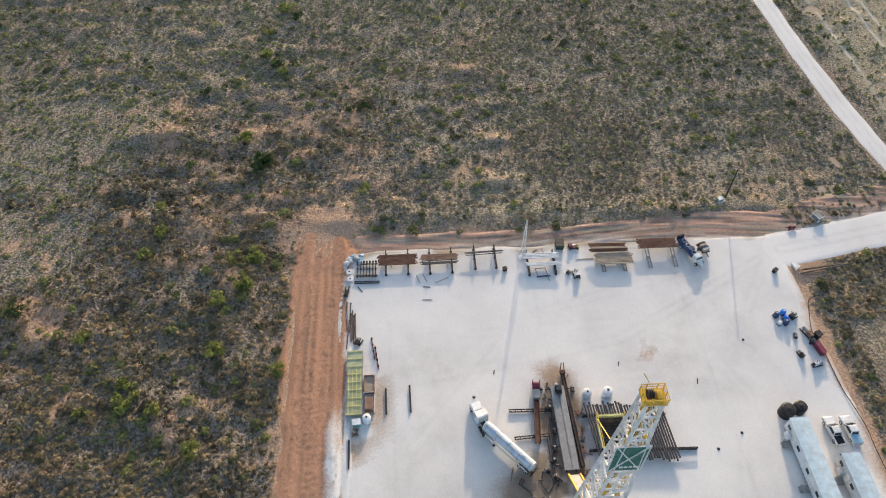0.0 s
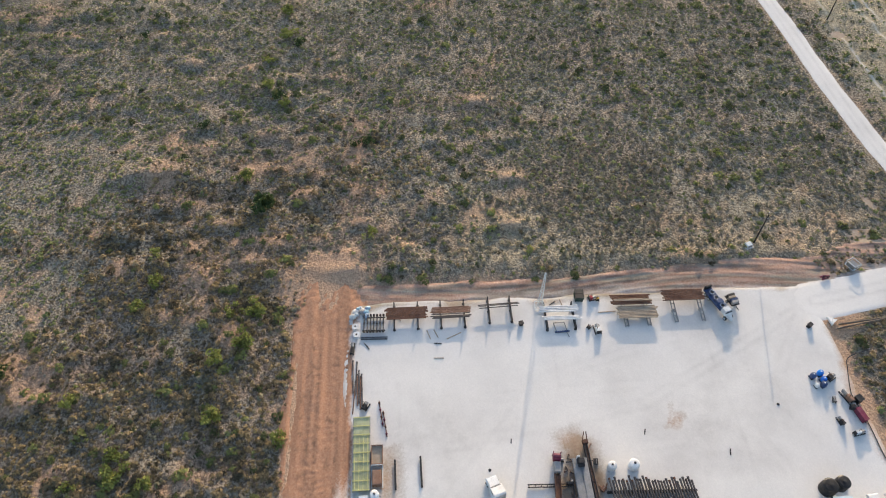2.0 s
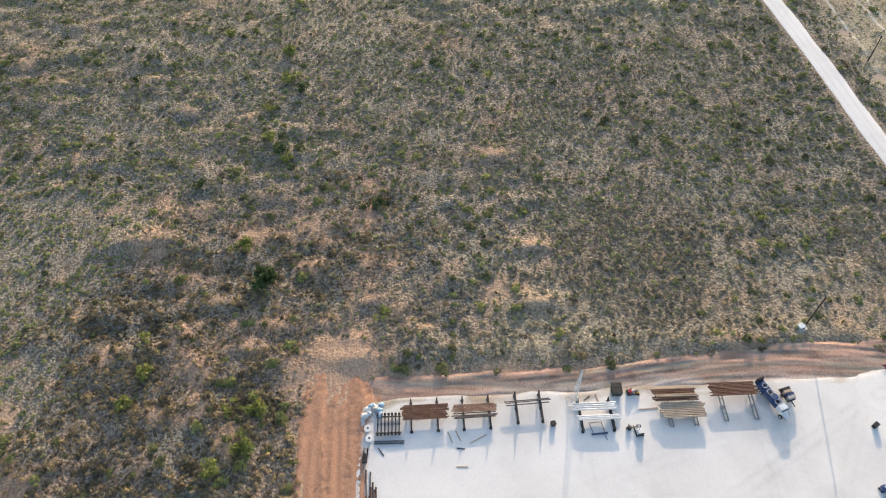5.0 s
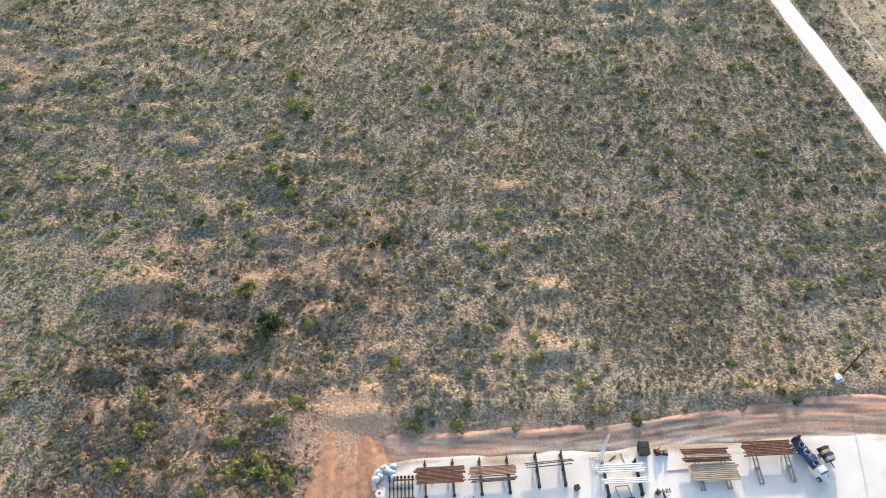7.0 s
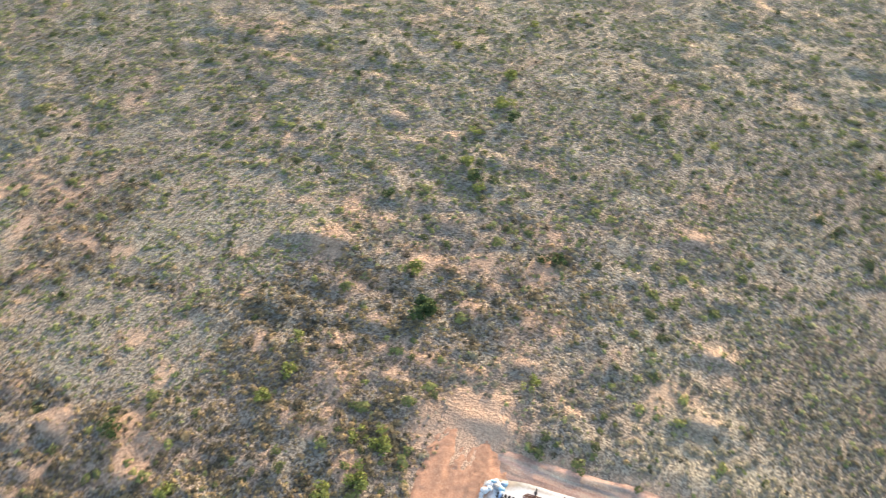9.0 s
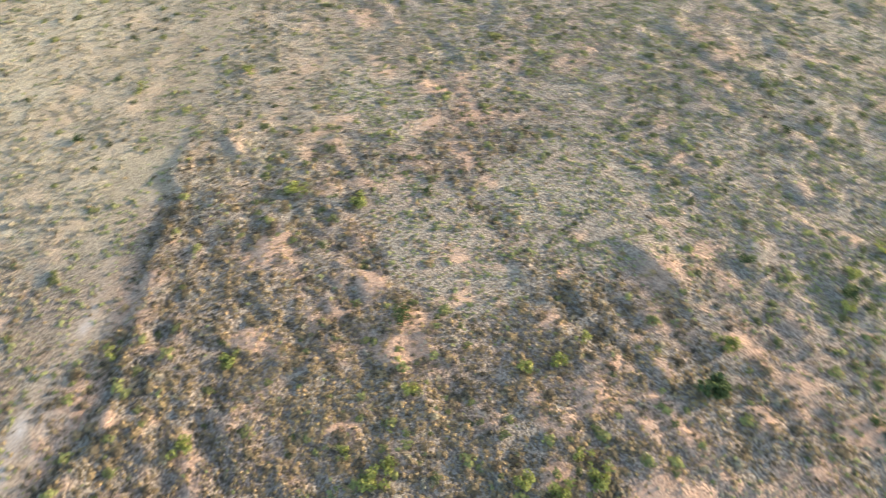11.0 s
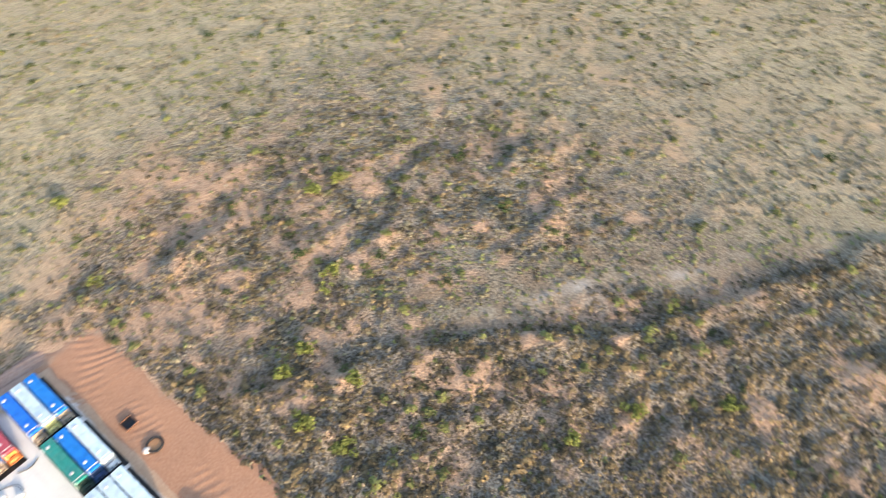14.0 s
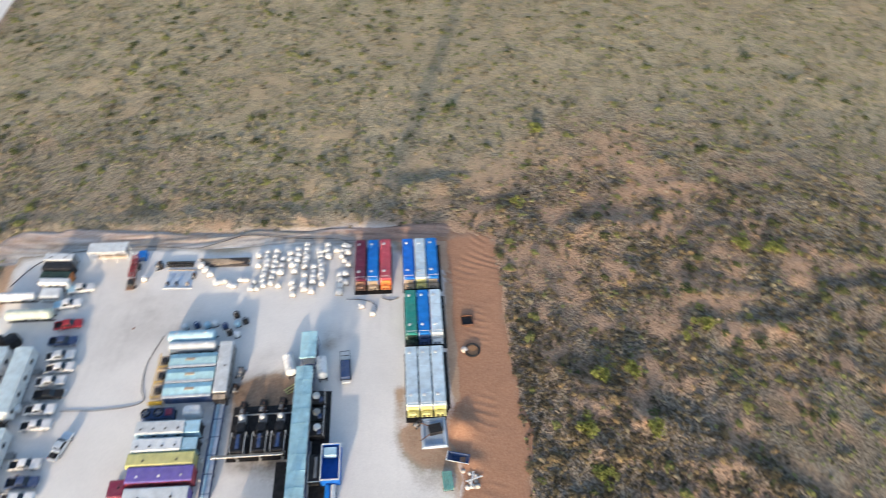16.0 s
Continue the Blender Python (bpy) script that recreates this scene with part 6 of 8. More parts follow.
# ---- frac tanks in the south-west corner ----
def frac_tank(material, end_material, label, x, y, length=14.2):
    """A lying rectangular steel tank; x is its centre line, y its north end, the body runs south."""
    e = thing("frac_tank", label, "tank", x, y, 0, "frac tanks in rows")
    body = part("body", K().rings([[(a, -1.9, b) for a, b in ((-1.2, 0.45), (1.2, 0.45), (1.25, 0.6), (1.25, 2.95), (1.1, 3.12), (-1.1, 3.12), (-1.25, 2.95), (-1.25, 0.6))], [(a, -length, b) for a, b in ((-1.2, 0.75), (1.2, 0.75), (1.25, 0.9), (1.25, 2.95), (1.1, 3.12), (-1.1, 3.12), (-1.25, 2.95), (-1.25, 0.9))]]), material, e)
    for i in range(7):
        part("roof_rib", K().box((0, -2.4 - i * (length - 2.9) / 6, 3.125), (2.3, 0.1, 0.02)), material, body)
        for s in (-1, 1):
            part("side_rib", K().box((s * 1.27, -2.4 - i * (length - 2.9) / 6, 1.9), (0.06, 0.14, 2.0)), material, body)
    for yy in (-4.2, -length + 1.5):
        part("hatch", K().lathe([(0.32, 3.1), (0.32, 3.3), (0.12, 3.34)], 12, (0.35, yy, 0)), m_offwhite, body)
    part("front_rail", K().beam((-1.1, -2.0, 3.9), (1.1, -2.0, 3.9), 0.07).beam((-1.1, -2.0, 3.1), (-1.1, -2.0, 3.9), 0.06).beam((1.1, -2.0, 3.1), (1.1, -2.0, 3.9), 0.06), m_white, body)
    end = part("end_platform", K().box((0, -1.15, 0.95), (2.4, 1.6, 0.14)).box((0, -1.75, 1.7), (2.2, 0.12, 1.6)), end_material, e)
    for s in (-0.4, 0.5):
        part("valve", K().tube((s, -0.9, 1.1), (s, -0.2, 1.1), 0.16, 10), m_dark, end)
    part("valve_box", K().box((0.1, -1.0, 1.35), (1.5, 0.7, 0.6), 0, 0.1), end_material, end)
    part("ladder", K().beam((0.85, -1.75, 0.6), (0.85, -1.75, 3.6), 0.06).beam((1.15, -1.75, 0.6), (1.15, -1.75, 3.6), 0.06), m_white, end)
    for s in (-1, 1):
        part("side_stair", K().beam((s * 1.33, -2.2, 0.6), (s * 1.33, -6.2, 3.0), 0.12, 0.3), m_dark, body)
        for wx in (-1.2, -2.3):
            part("wheel", K().tube((s * 0.95 - 0.22, wx, 0.45), (s * 0.95 + 0.22, wx, 0.45), 0.45, 12), m_tyre, e)
        part("skid", K().beam((s * 0.9, -3.0, 0.25), (s * 0.9, -length + 0.3, 0.4), 0.2, 0.5), m_dark, e)
    return e


for k, (mm, em, lab) in enumerate(((m_rose, m_orange, "faded red steel frac tank with an orange end"), (m_mid_blue, m_tan, "blue steel frac tank with a tan end"), (m_maroon, m_brown, "maroon steel frac tank with a brown end"))):
    frac_tank(mm, em, lab, 14.95 + 2.95 * k, -151.2)
for k, (mm, em, lab) in enumerate(((m_mid_blue, m_tan, "blue steel frac tank with a tan end"), (m_tank_pale, m_pale_yellow, "silver-white steel frac tank with a pale end"), (m_blue, m_tan, "deep blue steel frac tank with a tan end"))):
    frac_tank(mm, em, lab, 3.9 + 2.8 * k, -151.1)
for k, (mm, em, lab) in enumerate(((m_tank_pale, m_offwhite, "silver-white steel frac tank"), (m_mid_blue, m_navy, "blue steel frac tank with a dark end"), (m_green_tank, m_bin_green, "green steel frac tank"))):
    frac_tank(mm, em, lab, 3.75 + 2.8 * k, -135.5, 13.8)
for k in range(3):
    frac_tank(m_tank_pale, m_pale_yellow, "pale silver frac tank with a dusty yellow end", 4.1 + 2.75 * k, -118.2, 15.8)

# Black sheets added to deepen the shade along the tank rows.
for lx0, lx1, ly0, ly1 in ((1.8, 11.0, -165.6, -150.9), (1.6, 10.9, -149.7, -135.2), (1.9, 11.1, -134.3, -117.9), (13.5, 22.3, -165.7, -151.0)):
    e = tagged(part("tank_liner", K().box((0, 0, 0.03), (lx1 - lx0, ly1 - ly0, 0.06), 0, 0.02), m_black_sheet), "black sheet deepening the shade under and beside the frac tanks", "liner")
    e.location = ((lx0 + lx1) / 2, (ly0 + ly1) / 2, 0.13)


# ---- sacks ----
def bulk_bag(x, y, rz, s, g):
    e = thing("bulk_bag", "white woven bulk bag on a wooden pallet", "bulk bag", x, y, rz, "white bulk bags")
    part("bag", K().rings([[(a * s, b * s, c * s) for a, b in ((-0.42, -0.5), (0.42, -0.5), (0.5, -0.42), (0.5, 0.42), (0.42, 0.5), (-0.42, 0.5), (-0.5, 0.42), (-0.5, -0.42))] for c in (0.16,)] + [[(a * s, b * s, c * s) for a, b in ((-0.5, -0.56), (0.5, -0.56), (0.56, -0.5), (0.56, 0.5), (0.5, 0.56), (-0.5, 0.56), (-0.56, 0.5), (-0.56, -0.5))] for c in (0.5, 0.85)] + [[(0.6 * a * s, 0.6 * b * s, 1.1 * s) for a, b in ((-0.42, -0.5), (0.42, -0.5), (0.5, -0.42), (0.5, 0.42), (0.42, 0.5), (-0.42, 0.5), (-0.5, 0.42), (-0.5, -0.42))]]), m_bag, e)
    part("pallet", K().box((0, 0, 0.13 * s), (1.15 * s, 1.15 * s, 0.06)).box((-0.5 * s, 0, 0.06), (0.1, 1.1 * s, 0.12)).box((0.5 * s, 0, 0.06), (0.1, 1.1 * s, 0.12)).box((0, 0, 0.06), (0.1, 1.1 * s, 0.12)), m_wood, e)


SACK_ROWS = [(43.5, -165.0, 43.7, -154.6, 8), (41.4, -165.2, 41.9, -155.2, 7), (39.7, -162.6, 40.0, -154.5, 5), (38.1, -164.1, 37.5, -160.5, 3), (36.1, -167.0, 36.4, -158.5, 6), (36.9, -155.0, 36.6, -151.8, 3), (34.2, -166.9, 34.1, -153.0, 11), (32.1, -159.5, 32.3, -152.4, 6), (30.8, -164.3, 30.0, -154.5, 8), (29.2, -166.4, 28.9, -163.0, 3), (26.3, -166.5, 24.0, -165.5, 3), (27.0, -165.0, 24.2, -163.8, 3), (25.6, -162.8, 23.8, -160.0, 3), (25.9, -156.8, 25.7, -151.6, 4), (24.4, -157.2, 24.3, -154.5, 2), (45.6, -164.0, 45.4, -161.0, 2)]
g = random.Random(21)
for x0, y0, x1, y1, n in SACK_ROWS:
    for i in range(n):
        if g.random() < 0.93:
            t = i / max(1, n - 1)
            bulk_bag(x0 + (x1 - x0) * t + g.uniform(-0.15, 0.15), y0 + (y1 - y0) * t + g.uniform(-0.15, 0.15), g.uniform(-12, 12), g.uniform(1.05, 1.3), g)
for i in range(13):
    bulk_bag(55.2 - 0.85 * i + g.uniform(-0.3, 0.3), -157.4 + 0.25 * i + g.uniform(-1.6, 1.2), g.uniform(-20, 20), g.uniform(0.8, 1.05), g)
for x, y in ((20.6, -147.4), (18.1, -145.2)):
    bulk_bag(x, y, 15, 1.0, g)
for x, y in ((57.8, -160.2), (56.6, -158.8), (59.0, -161.6)):
    bulk_bag(x, y, g.uniform(0, 40), 1.25, g)
pipe_load("drill_pipe", "dark pipe in the pile behind the sacks", "pipe pile", 48.0, 59.4, -161.2, -163.9, 0.0, 0.17, m_pipe, 31, -1.0, rows=2)
for i in range(5):
    pipe_load("drill_pipe", "dusty pale pipe across the dark pile", "pipe pile", 49 + i, 56 + i, -161.5 - 0.4 * i, -161.9 - 0.4 * i, 0.62, 0.09, m_tan, 40 + i, 4 - 2 * i)
e = thing("pipe_bundle", "black plastic pipe bundle behind the tarp", "pipe bundle", 64.3, -162.6, -2)
for i in range(5):
    part("pipe", K().tube((-3.2, 0.35 * (i - 2), 0.2 + 0.3 * (i % 2)), (3.2, 0.35 * (i - 2), 0.2 + 0.3 * (i % 2)), 0.18, 8), m_black, e)
e = thing("spread_liner", "grey-blue liner sheet spread on the pad with boards", "liner", 63.6, -158.0, -3)
part("sheet", K().box((0, 0, 0.05), (6.2, 5.4, 0.05)), m_tarp, e)
for s in (-1, 1):
    part("edge_board", K().beam((-3.3, 2.75 * s, 0.14), (3.3, 2.75 * s, 0.14), 0.3, 0.16), m_tan if s < 0 else m_offwhite, e)
for x in (-2.2, 0.3, 2.4):
    part("drum", K().lathe([(0.32, 0.08), (0.32, 0.95), (0.28, 0.97)], 12, (x, 1.7, 0)), m_tan if x < 0 else m_dark, e)

# ---- canopy, red trailer rig and plant along the south edge ----
e = thing("canopy", "white flat-roofed steel canopy on trussed legs", "canopy", 80.9, -165.4)
part("roof", K().box((0, 0, 4.1), (9.0, 3.0, 0.16)), m_offwhite, e)
for i in range(7):
    part("roof_seam", K().beam((-4.4 + 1.46 * i, -1.5, 4.2), (-4.4 + 1.46 * i, 1.5, 4.2), 0.08), m_white, e)
for x in (-4.2, -1.4, 1.4, 4.2):
    for y in (-1.3, 1.3):
        part("post", K().beam((x, y, 0), (x, y, 4.05), 0.14), m_white, e)
    part("truss", K().beam((x, 1.3, 3.2), (min(x + 1.4, 4.2), 1.3, 4.0), 0.09).beam((x, 1.3, 3.2), (max(x - 1.4, -4.2), 1.3, 4.0), 0.09), m_white, e)
part("lower_rail", K().beam((-4.2, 1.3, 3.2), (4.2, 1.3, 3.2), 0.1).beam((-4.2, 1.3, 1.6), (4.2, 1.3, 1.6), 0.08), m_white, e)
part("bench", K().box((0, -0.4, 0.8), (7.0, 0.9, 0.1)).box((0, -0.4, 0.4), (6.6, 0.7, 0.8)), m_tan, e)
e = thing("mast_trailer", "red trailer-mounted mast folded down on the pad", "trailer", 74.5, -159.5, 3)
part("mast", K().beam((-0.5, -5, 1.6), (-0.5, 1.5, 1.6), 0.2).beam((0.5, -5, 1.6), (0.5, 1.5, 1.6), 0.2).beam((-0.5, -5, 2.3), (-0.5, 1.5, 2.3), 0.2).beam((0.5, -5, 2.3), (0.5, 1.5, 2.3), 0.2), m_red, e)
for i in range(6):
    part("mast_rung", K().beam((-0.5, -4.8 + 1.2 * i, 2.3), (0.5, -4.2 + 1.2 * i, 2.3), 0.16).beam((-0.5, -4.8 + 1.2 * i, 1.6), (-0.5, -4.2 + 1.2 * i, 2.3), 0.12), m_red, e)
part("deck", K().box((0, 2.8, 0.95), (1.7, 4.0, 0.2)), m_brown, e)
part("engine", K().box((0, 3.2, 1.45), (1.2, 1.6, 0.9), 0, 0.12), m_dark, e)
part("cross_bar", K().beam((-0.9, 1.6, 1.5), (0.9, 1.6, 1.5), 0.2), m_offwhite, e)
part("frame", K().box((-0.5, -0.6, 0.75), (0.2, 9, 0.3)).box((0.5, -0.6, 0.75), (0.2, 9, 0.3)), m_dark, e)
for s in (-0.85, 0.85):
    for yy in (-2.0, -3.0, 3.6):
        part("wheel", K().tube((s - 0.14, yy, 0.42), (s + 0.14, yy, 0.42), 0.42, 12), m_tyre, e)
e = thing("tool_container", "small blue steel tool container at the pad edge", "container", 73.6, -165.2, 5)
part("body", K().box((0, 0, 0.85), (1.8, 2.2, 1.5), 0, 0.06), m_mid_blue, e)
part("door", K().box((0, 1.12, 0.85), (1.5, 0.06, 1.3)), m_navy, e)
e = thing("chemical_tote", "white chemical tote in a cage", "tote", 71.8, -158.2, 10)
part("body", K().box((0, 0, 0.75), (1.1, 1.1, 1.1), 0, 0.12), m_white, e)
part("base", K().box((0, 0, 0.09), (1.25, 1.25, 0.18)), m_wood, e)


def plant_unit(x, y, rz, lx, ly, h, roof, side, label, name="generator_house", vents=4, dark_end=True, vent_mat=None, group="generator houses"):
    """A skid-mounted plant house: body, ridged roof, vents, louvres and doors; long along x."""
    e = thing(name, label, "generator", x, y, rz, group)
    part("skid", K().beam((-lx / 2, -ly / 2 + 0.2, 0.2), (lx / 2, -ly / 2 + 0.2, 0.2), 0.3, 0.4).beam((-lx / 2, ly / 2 - 0.2, 0.2), (lx / 2, ly / 2 - 0.2, 0.2), 0.3, 0.4), m_dark, e)
    end = lx * 0.24 if dark_end else 0
    body = part("body", K().box((end / 2, 0, 0.4 + (h - 0.4) / 2), (lx - end, ly, h - 0.4), 0, 0.08), side, e)
    part("roof", K().rings([[(-lx / 2 + end, -ly / 2 - 0.06, h), (lx / 2, -ly / 2 - 0.06, h), (lx / 2, ly / 2 + 0.06, h), (-lx / 2 + end, ly / 2 + 0.06, h)], [(-lx / 2 + end + 0.1, -ly / 2 + 0.2, h + 0.16), (lx / 2 - 0.1, -ly / 2 + 0.2, h + 0.16), (lx / 2 - 0.1, ly / 2 - 0.2, h + 0.16), (-lx / 2 + end + 0.1, ly / 2 - 0.2, h + 0.16)]]), roof, e)
    if dark_end:
        part("radiator_house", K().box((-lx / 2 + end / 2 - 0.02, 0, 0.4 + (h - 0.5) / 2), (end - 0.15, ly * 0.96, h - 0.5), 0, 0.08), m_sky_blue, e, "light blue radiator housing")
        part("radiator_grille", K().box((-lx / 2 - 0.03, 0, 0.3 + h / 2), (0.08, ly * 0.8, h * 0.7)), m_dark, e)
    for i in range(vents):
        part("vent", K().tube((-lx / 2 + end + (lx - end) * (i + 0.5) / vents, 0.15 * ly, h + 0.1), (-lx / 2 + end + (lx - end) * (i + 0.5) / vents, 0.15 * ly, h + 0.32), 0.2, 10), vent_mat or m_dark, e)
    for i in range(4):
        xx = -lx / 2 + end + (lx - end) * (i + 0.5) / 4
        for s in (-1, 1):
            d = part("access_door", K().box((xx, s * (ly / 2 + 0.02), 0.55 + (h - 0.4) / 2), ((lx - end) / 4 - 0.25, 0.05, h - 0.9)), side, body)
            part("louvre", K().box((xx, s * (ly / 2 + 0.05), h * 0.7), (0.8, 0.04, 0.5)), m_dark, d)
    return e


plant_unit(57.4, -118.1, 0, 12.4, 2.7, 3.1, m_offwhite, m_sky_blue, "white-roofed generator house with light blue sides")
plant_unit(57.3, -114.5, 0, 12.4, 2.6, 3.1, m_offwhite, m_sky_blue, "white-roofed generator house with light blue sides")
plant_unit(57.5, -111.6, 0, 12.6, 2.5, 3.0, m_pale_yellow, m_pale_yellow, "pale yellow plant house with dusty roof", vents=2, dark_end=False)
plant_unit(57.0, -108.6, 0, 12.2, 3.0, 3.0, m_purple, m_rose, "purple-roofed plant house with pinkish sides", vents=3, dark_end=False, vent_mat=m_white)
plant_unit(57.0, -104.6, 0, 11.8, 3.0, 2.9, m_offwhite, m_purple, "dusty white-roofed plant house", vents=2, dark_end=False)
plant_unit(64.6, -106.6, 90, 3.2, 3.0, 2.2, m_maroon, m_maroon, "dark maroon engine unit beside the plant house", vents=1, dark_end=False)
# the row of plant at the south-east
plant_unit(92.3, -164.0, -4, 6.8, 2.2, 3.0, m_offwhite, m_grey, "white-roofed generator house at the pad edge", vents=2, dark_end=False)
plant_unit(91.9, -161.3, -4, 6.8, 2.2, 2.8, m_dark, m_dark, "black generator with open radiator fans", vents=4, dark_end=False)
plant_unit(91.6, -158.8, -4, 6.8, 2.0, 2.6, m_bin_green, m_orange, "green and orange generator set", vents=2, dark_end=False)
plant_unit(91.3, -156.7, -4, 6.8, 1.6, 2.9, m_offwhite, m_offwhite, "white control house beside the generators", vents=0, dark_end=False)
plant_unit(91.4, -153.9, -3, 4.4, 2.6, 2.2, m_offwhite, m_offwhite, "small white shed beside parked pickups", "storage_shed", 0, False)


def lying_tank(x, y, rz, length, r, material, label, legs=m_dark):
    e = thing("storage_tank", label, "tank", x, y, rz)
    shell = part("shell", K().vessel(-length / 2, length / 2, r, r + 0.5, 24), material, e)
    for i in range(4):
        xx = -length / 2 + length * (i + 0.5) / 4
        part("saddle", K().box((xx, 0, 0.4), (0.3, r * 1.5, 0.8)), legs, e)
        part("band", K().tube((xx - 0.05, 0, r + 0.5), (xx + 0.05, 0, r + 0.5), r * 1.015, 24), material, shell)
    for s in (-0.3, 0.3):
        part("hatch", K().lathe([(0.28, 0), (0.28, 0.2), (0.1, 0.26)], 12, (s * length, 0, 2 * r + 0.45)), m_offwhite, shell)
    part("skid", K().beam((-length / 2, -r * 0.6, 0.1), (length / 2, -r * 0.6, 0.1), 0.25, 0.2).beam((-length / 2, r * 0.6, 0.1), (length / 2, r * 0.6, 0.1), 0.25, 0.2), legs, e)
    return e


lying_tank(94.3, -148.2, 0, 10.2, 1.2, m_pale_green, "pale green lying storage tank")
lying_tank(99.0, -153.6, 0, 8.6, 1.0, m_white, "white lying tank with three domed hatches")
lying_tank(57.0, -140.2, 0, 10.2, 1.3, m_sky_blue, "light blue lying bulk tank beside the mud tanks")
lying_tank(56.4, -137.6, 0, 10.4, 1.2, m_offwhite, "white lying bulk tank beside the mud tanks")

# ---- mud tanks ----
for k, yy in enumerate((-133.5, -129.9, -126.4)):
    e = thing("mud_tank", "long steel mud tank under a light blue dusty cover", "mud tank", 55.3, yy, 0.5, "mud tanks side by side")
    part("tank", K().box((0, 0, 1.2), (9.6, 3.0, 2.3), 0, 0.06), m_navy, e)
    part("cover", K().rings([[(-4.9, -1.65, 2.75), (4.9, -1.65, 2.75), (4.9, 1.65, 2.75), (-4.9, 1.65, 2.75)], [(-4.85, -0.5, 3.05), (4.85, -0.5, 3.05), (4.85, -0.3, 3.05), (-4.85, -0.3, 3.05)]]), m_pale_blue, e, "light blue sheet cover")
    part("cover_edge", K().box((0, 1.5, 2.85), (9.7, 0.5, 0.1)), m_offwhite, e)
    for i in range(5):
        part("post", K().beam((-4.6 + 2.3 * i, 1.55, 2.3), (-4.6 + 2.3 * i, 1.55, 2.8), 0.1), m_offwhite, e)
    part("mixer", K().box((0.6 - 0.5 * k, -0.1, 3.0), (1.9, 0.6, 0.18), 0, 0.05), m_tan, e, "tan equipment lid")
    part("platform", K().box((6.0, 0, 2.2), (2.2, 3.2, 0.12)), m_tan, e)
    part("platform_rail", K().beam((7.0, -1.6, 3.3), (7.0, 1.6, 3.3), 0.09).beam((5.0, 1.6, 3.3), (7.0, 1.6, 3.3), 0.09).beam((7.0, -1.6, 2.2), (7.0, -1.6, 3.3), 0.08).beam((7.0, 1.6, 2.2), (7.0, 1.6, 3.3), 0.08).beam((7.0, -1.6, 2.75), (7.0, 1.6, 2.75), 0.06), m_yellow, e, "yellow handrail")
    part("platform_leg", K().beam((6.8, -1.3, 0), (6.8, -1.3, 2.2), 0.14).beam((6.8, 1.3, 0), (6.8, 1.3, 2.2), 0.14), m_yellow, e)
    part("shaker", K().box((5.9, -0.1, 2.7), (1.1, 1.3, 0.8), 0, 0.1), m_dark, e)
e = thing("stair_landing", "yellow steel landing at the end of the mud tanks", "landing", 61.6, -124.3)
part("deck", K().box((0, 0, 1.6), (2.6, 0.9, 0.12)), m_yellow, e)
part("leg", K().beam((-1.1, 0, 0), (-1.1, 0, 1.6), 0.14).beam((1.1, 0, 0), (1.1, 0, 1.6), 0.14), m_yellow, e)
part("rail", K().beam((-1.2, 0.4, 2.6), (1.2, 0.4, 2.6), 0.1).beam((-1.2, 0.4, 1.6), (-1.2, 0.4, 2.6), 0.08).beam((1.2, 0.4, 1.6), (1.2, 0.4, 2.6), 0.08), m_yellow, e)
plant_unit(48.7, -131.4, 91, 12.3, 2.7, 3.1, m_offwhite, m_grey, "pale grey container house beside the mud tanks", "container_house", 1, False)
for s in (-0.6, 0.7):
    e = thing("fan_box", "black fan box with a tan top guard", "fan", 48.6 + s, -124.4)
    part("frame", K().box((0, 0, 1.5), (1.15, 1.0, 2.4), 0, 0.05), m_dark, e)
    part("guard", K().box((0, 0, 2.74), (1.2, 1.05, 0.08)), m_tan, e)
    part("fan", K().tube((0, 0.5, 1.9), (0, 0.56, 1.9), 0.42, 14), m_black, e)
    part("foot", K().box((0, 0, 0.15), (1.2, 1.1, 0.3)), m_dark, e)
e = thing("cooler_skid", "dark blue cooler skid with two round fans", "cooler", 60.6, -122.0, 1)
part("skid", K().box((0, 0, 0.2), (6.4, 2.4, 0.4)), m_dark, e)
part("housing", K().box((0, 0, 1.1), (6.2, 2.2, 1.5), 0, 0.1), m_navy, e)
for x in (2.3, -0.2):
    fan = part("fan_ring", K().torus((x, 0, 1.95), 0.85, 0.16, 20, 6), m_black, e)
    for i in range(4):
        part("blade", K().beam((x, 0, 1.93), (x + 0.75 * math.cos(1.57 * i), 0.75 * math.sin(1.57 * i), 1.93), 0.22, 0.05), m_grey, fan)
part("engine", K().box((-2.3, 0.1, 2.0), (1.3, 1.4, 0.5), 0, 0.1), m_maroon, e)
e = thing("water_tank", "white box-shaped water tank beside the cooler", "tank", 53.8, -122.2, 1)
part("shell", K().box((0, 0, 1.25), (3.6, 2.0, 2.3), 0, 0.35), m_white, e)
part("skid", K().box((0, 0, 0.06), (3.4, 1.8, 0.12)), m_dark, e)
part("hatch", K().lathe([(0.3, 2.4), (0.3, 2.55), (0.1, 2.6)], 12, (0.6, 0, 0)), m_offwhite, e)
# Black sheets added to darken the stained, shadowy ground round the machines.
for mx, my, lx, ly in ((39.9, -117.4, 12.2, 11.8), (35.0, -106.2, 2.6, 9.6), (28.0, -113.0, 3.4, 26.0)):
    e = tagged(part("containment_mat", K().box((0, 0, 0.02), (lx, ly, 0.05), 0, 0.02), m_black_sheet), "black sheet for stained and shadowy ground under the machines", "mat")
    e.location = (mx, my, 0.14)
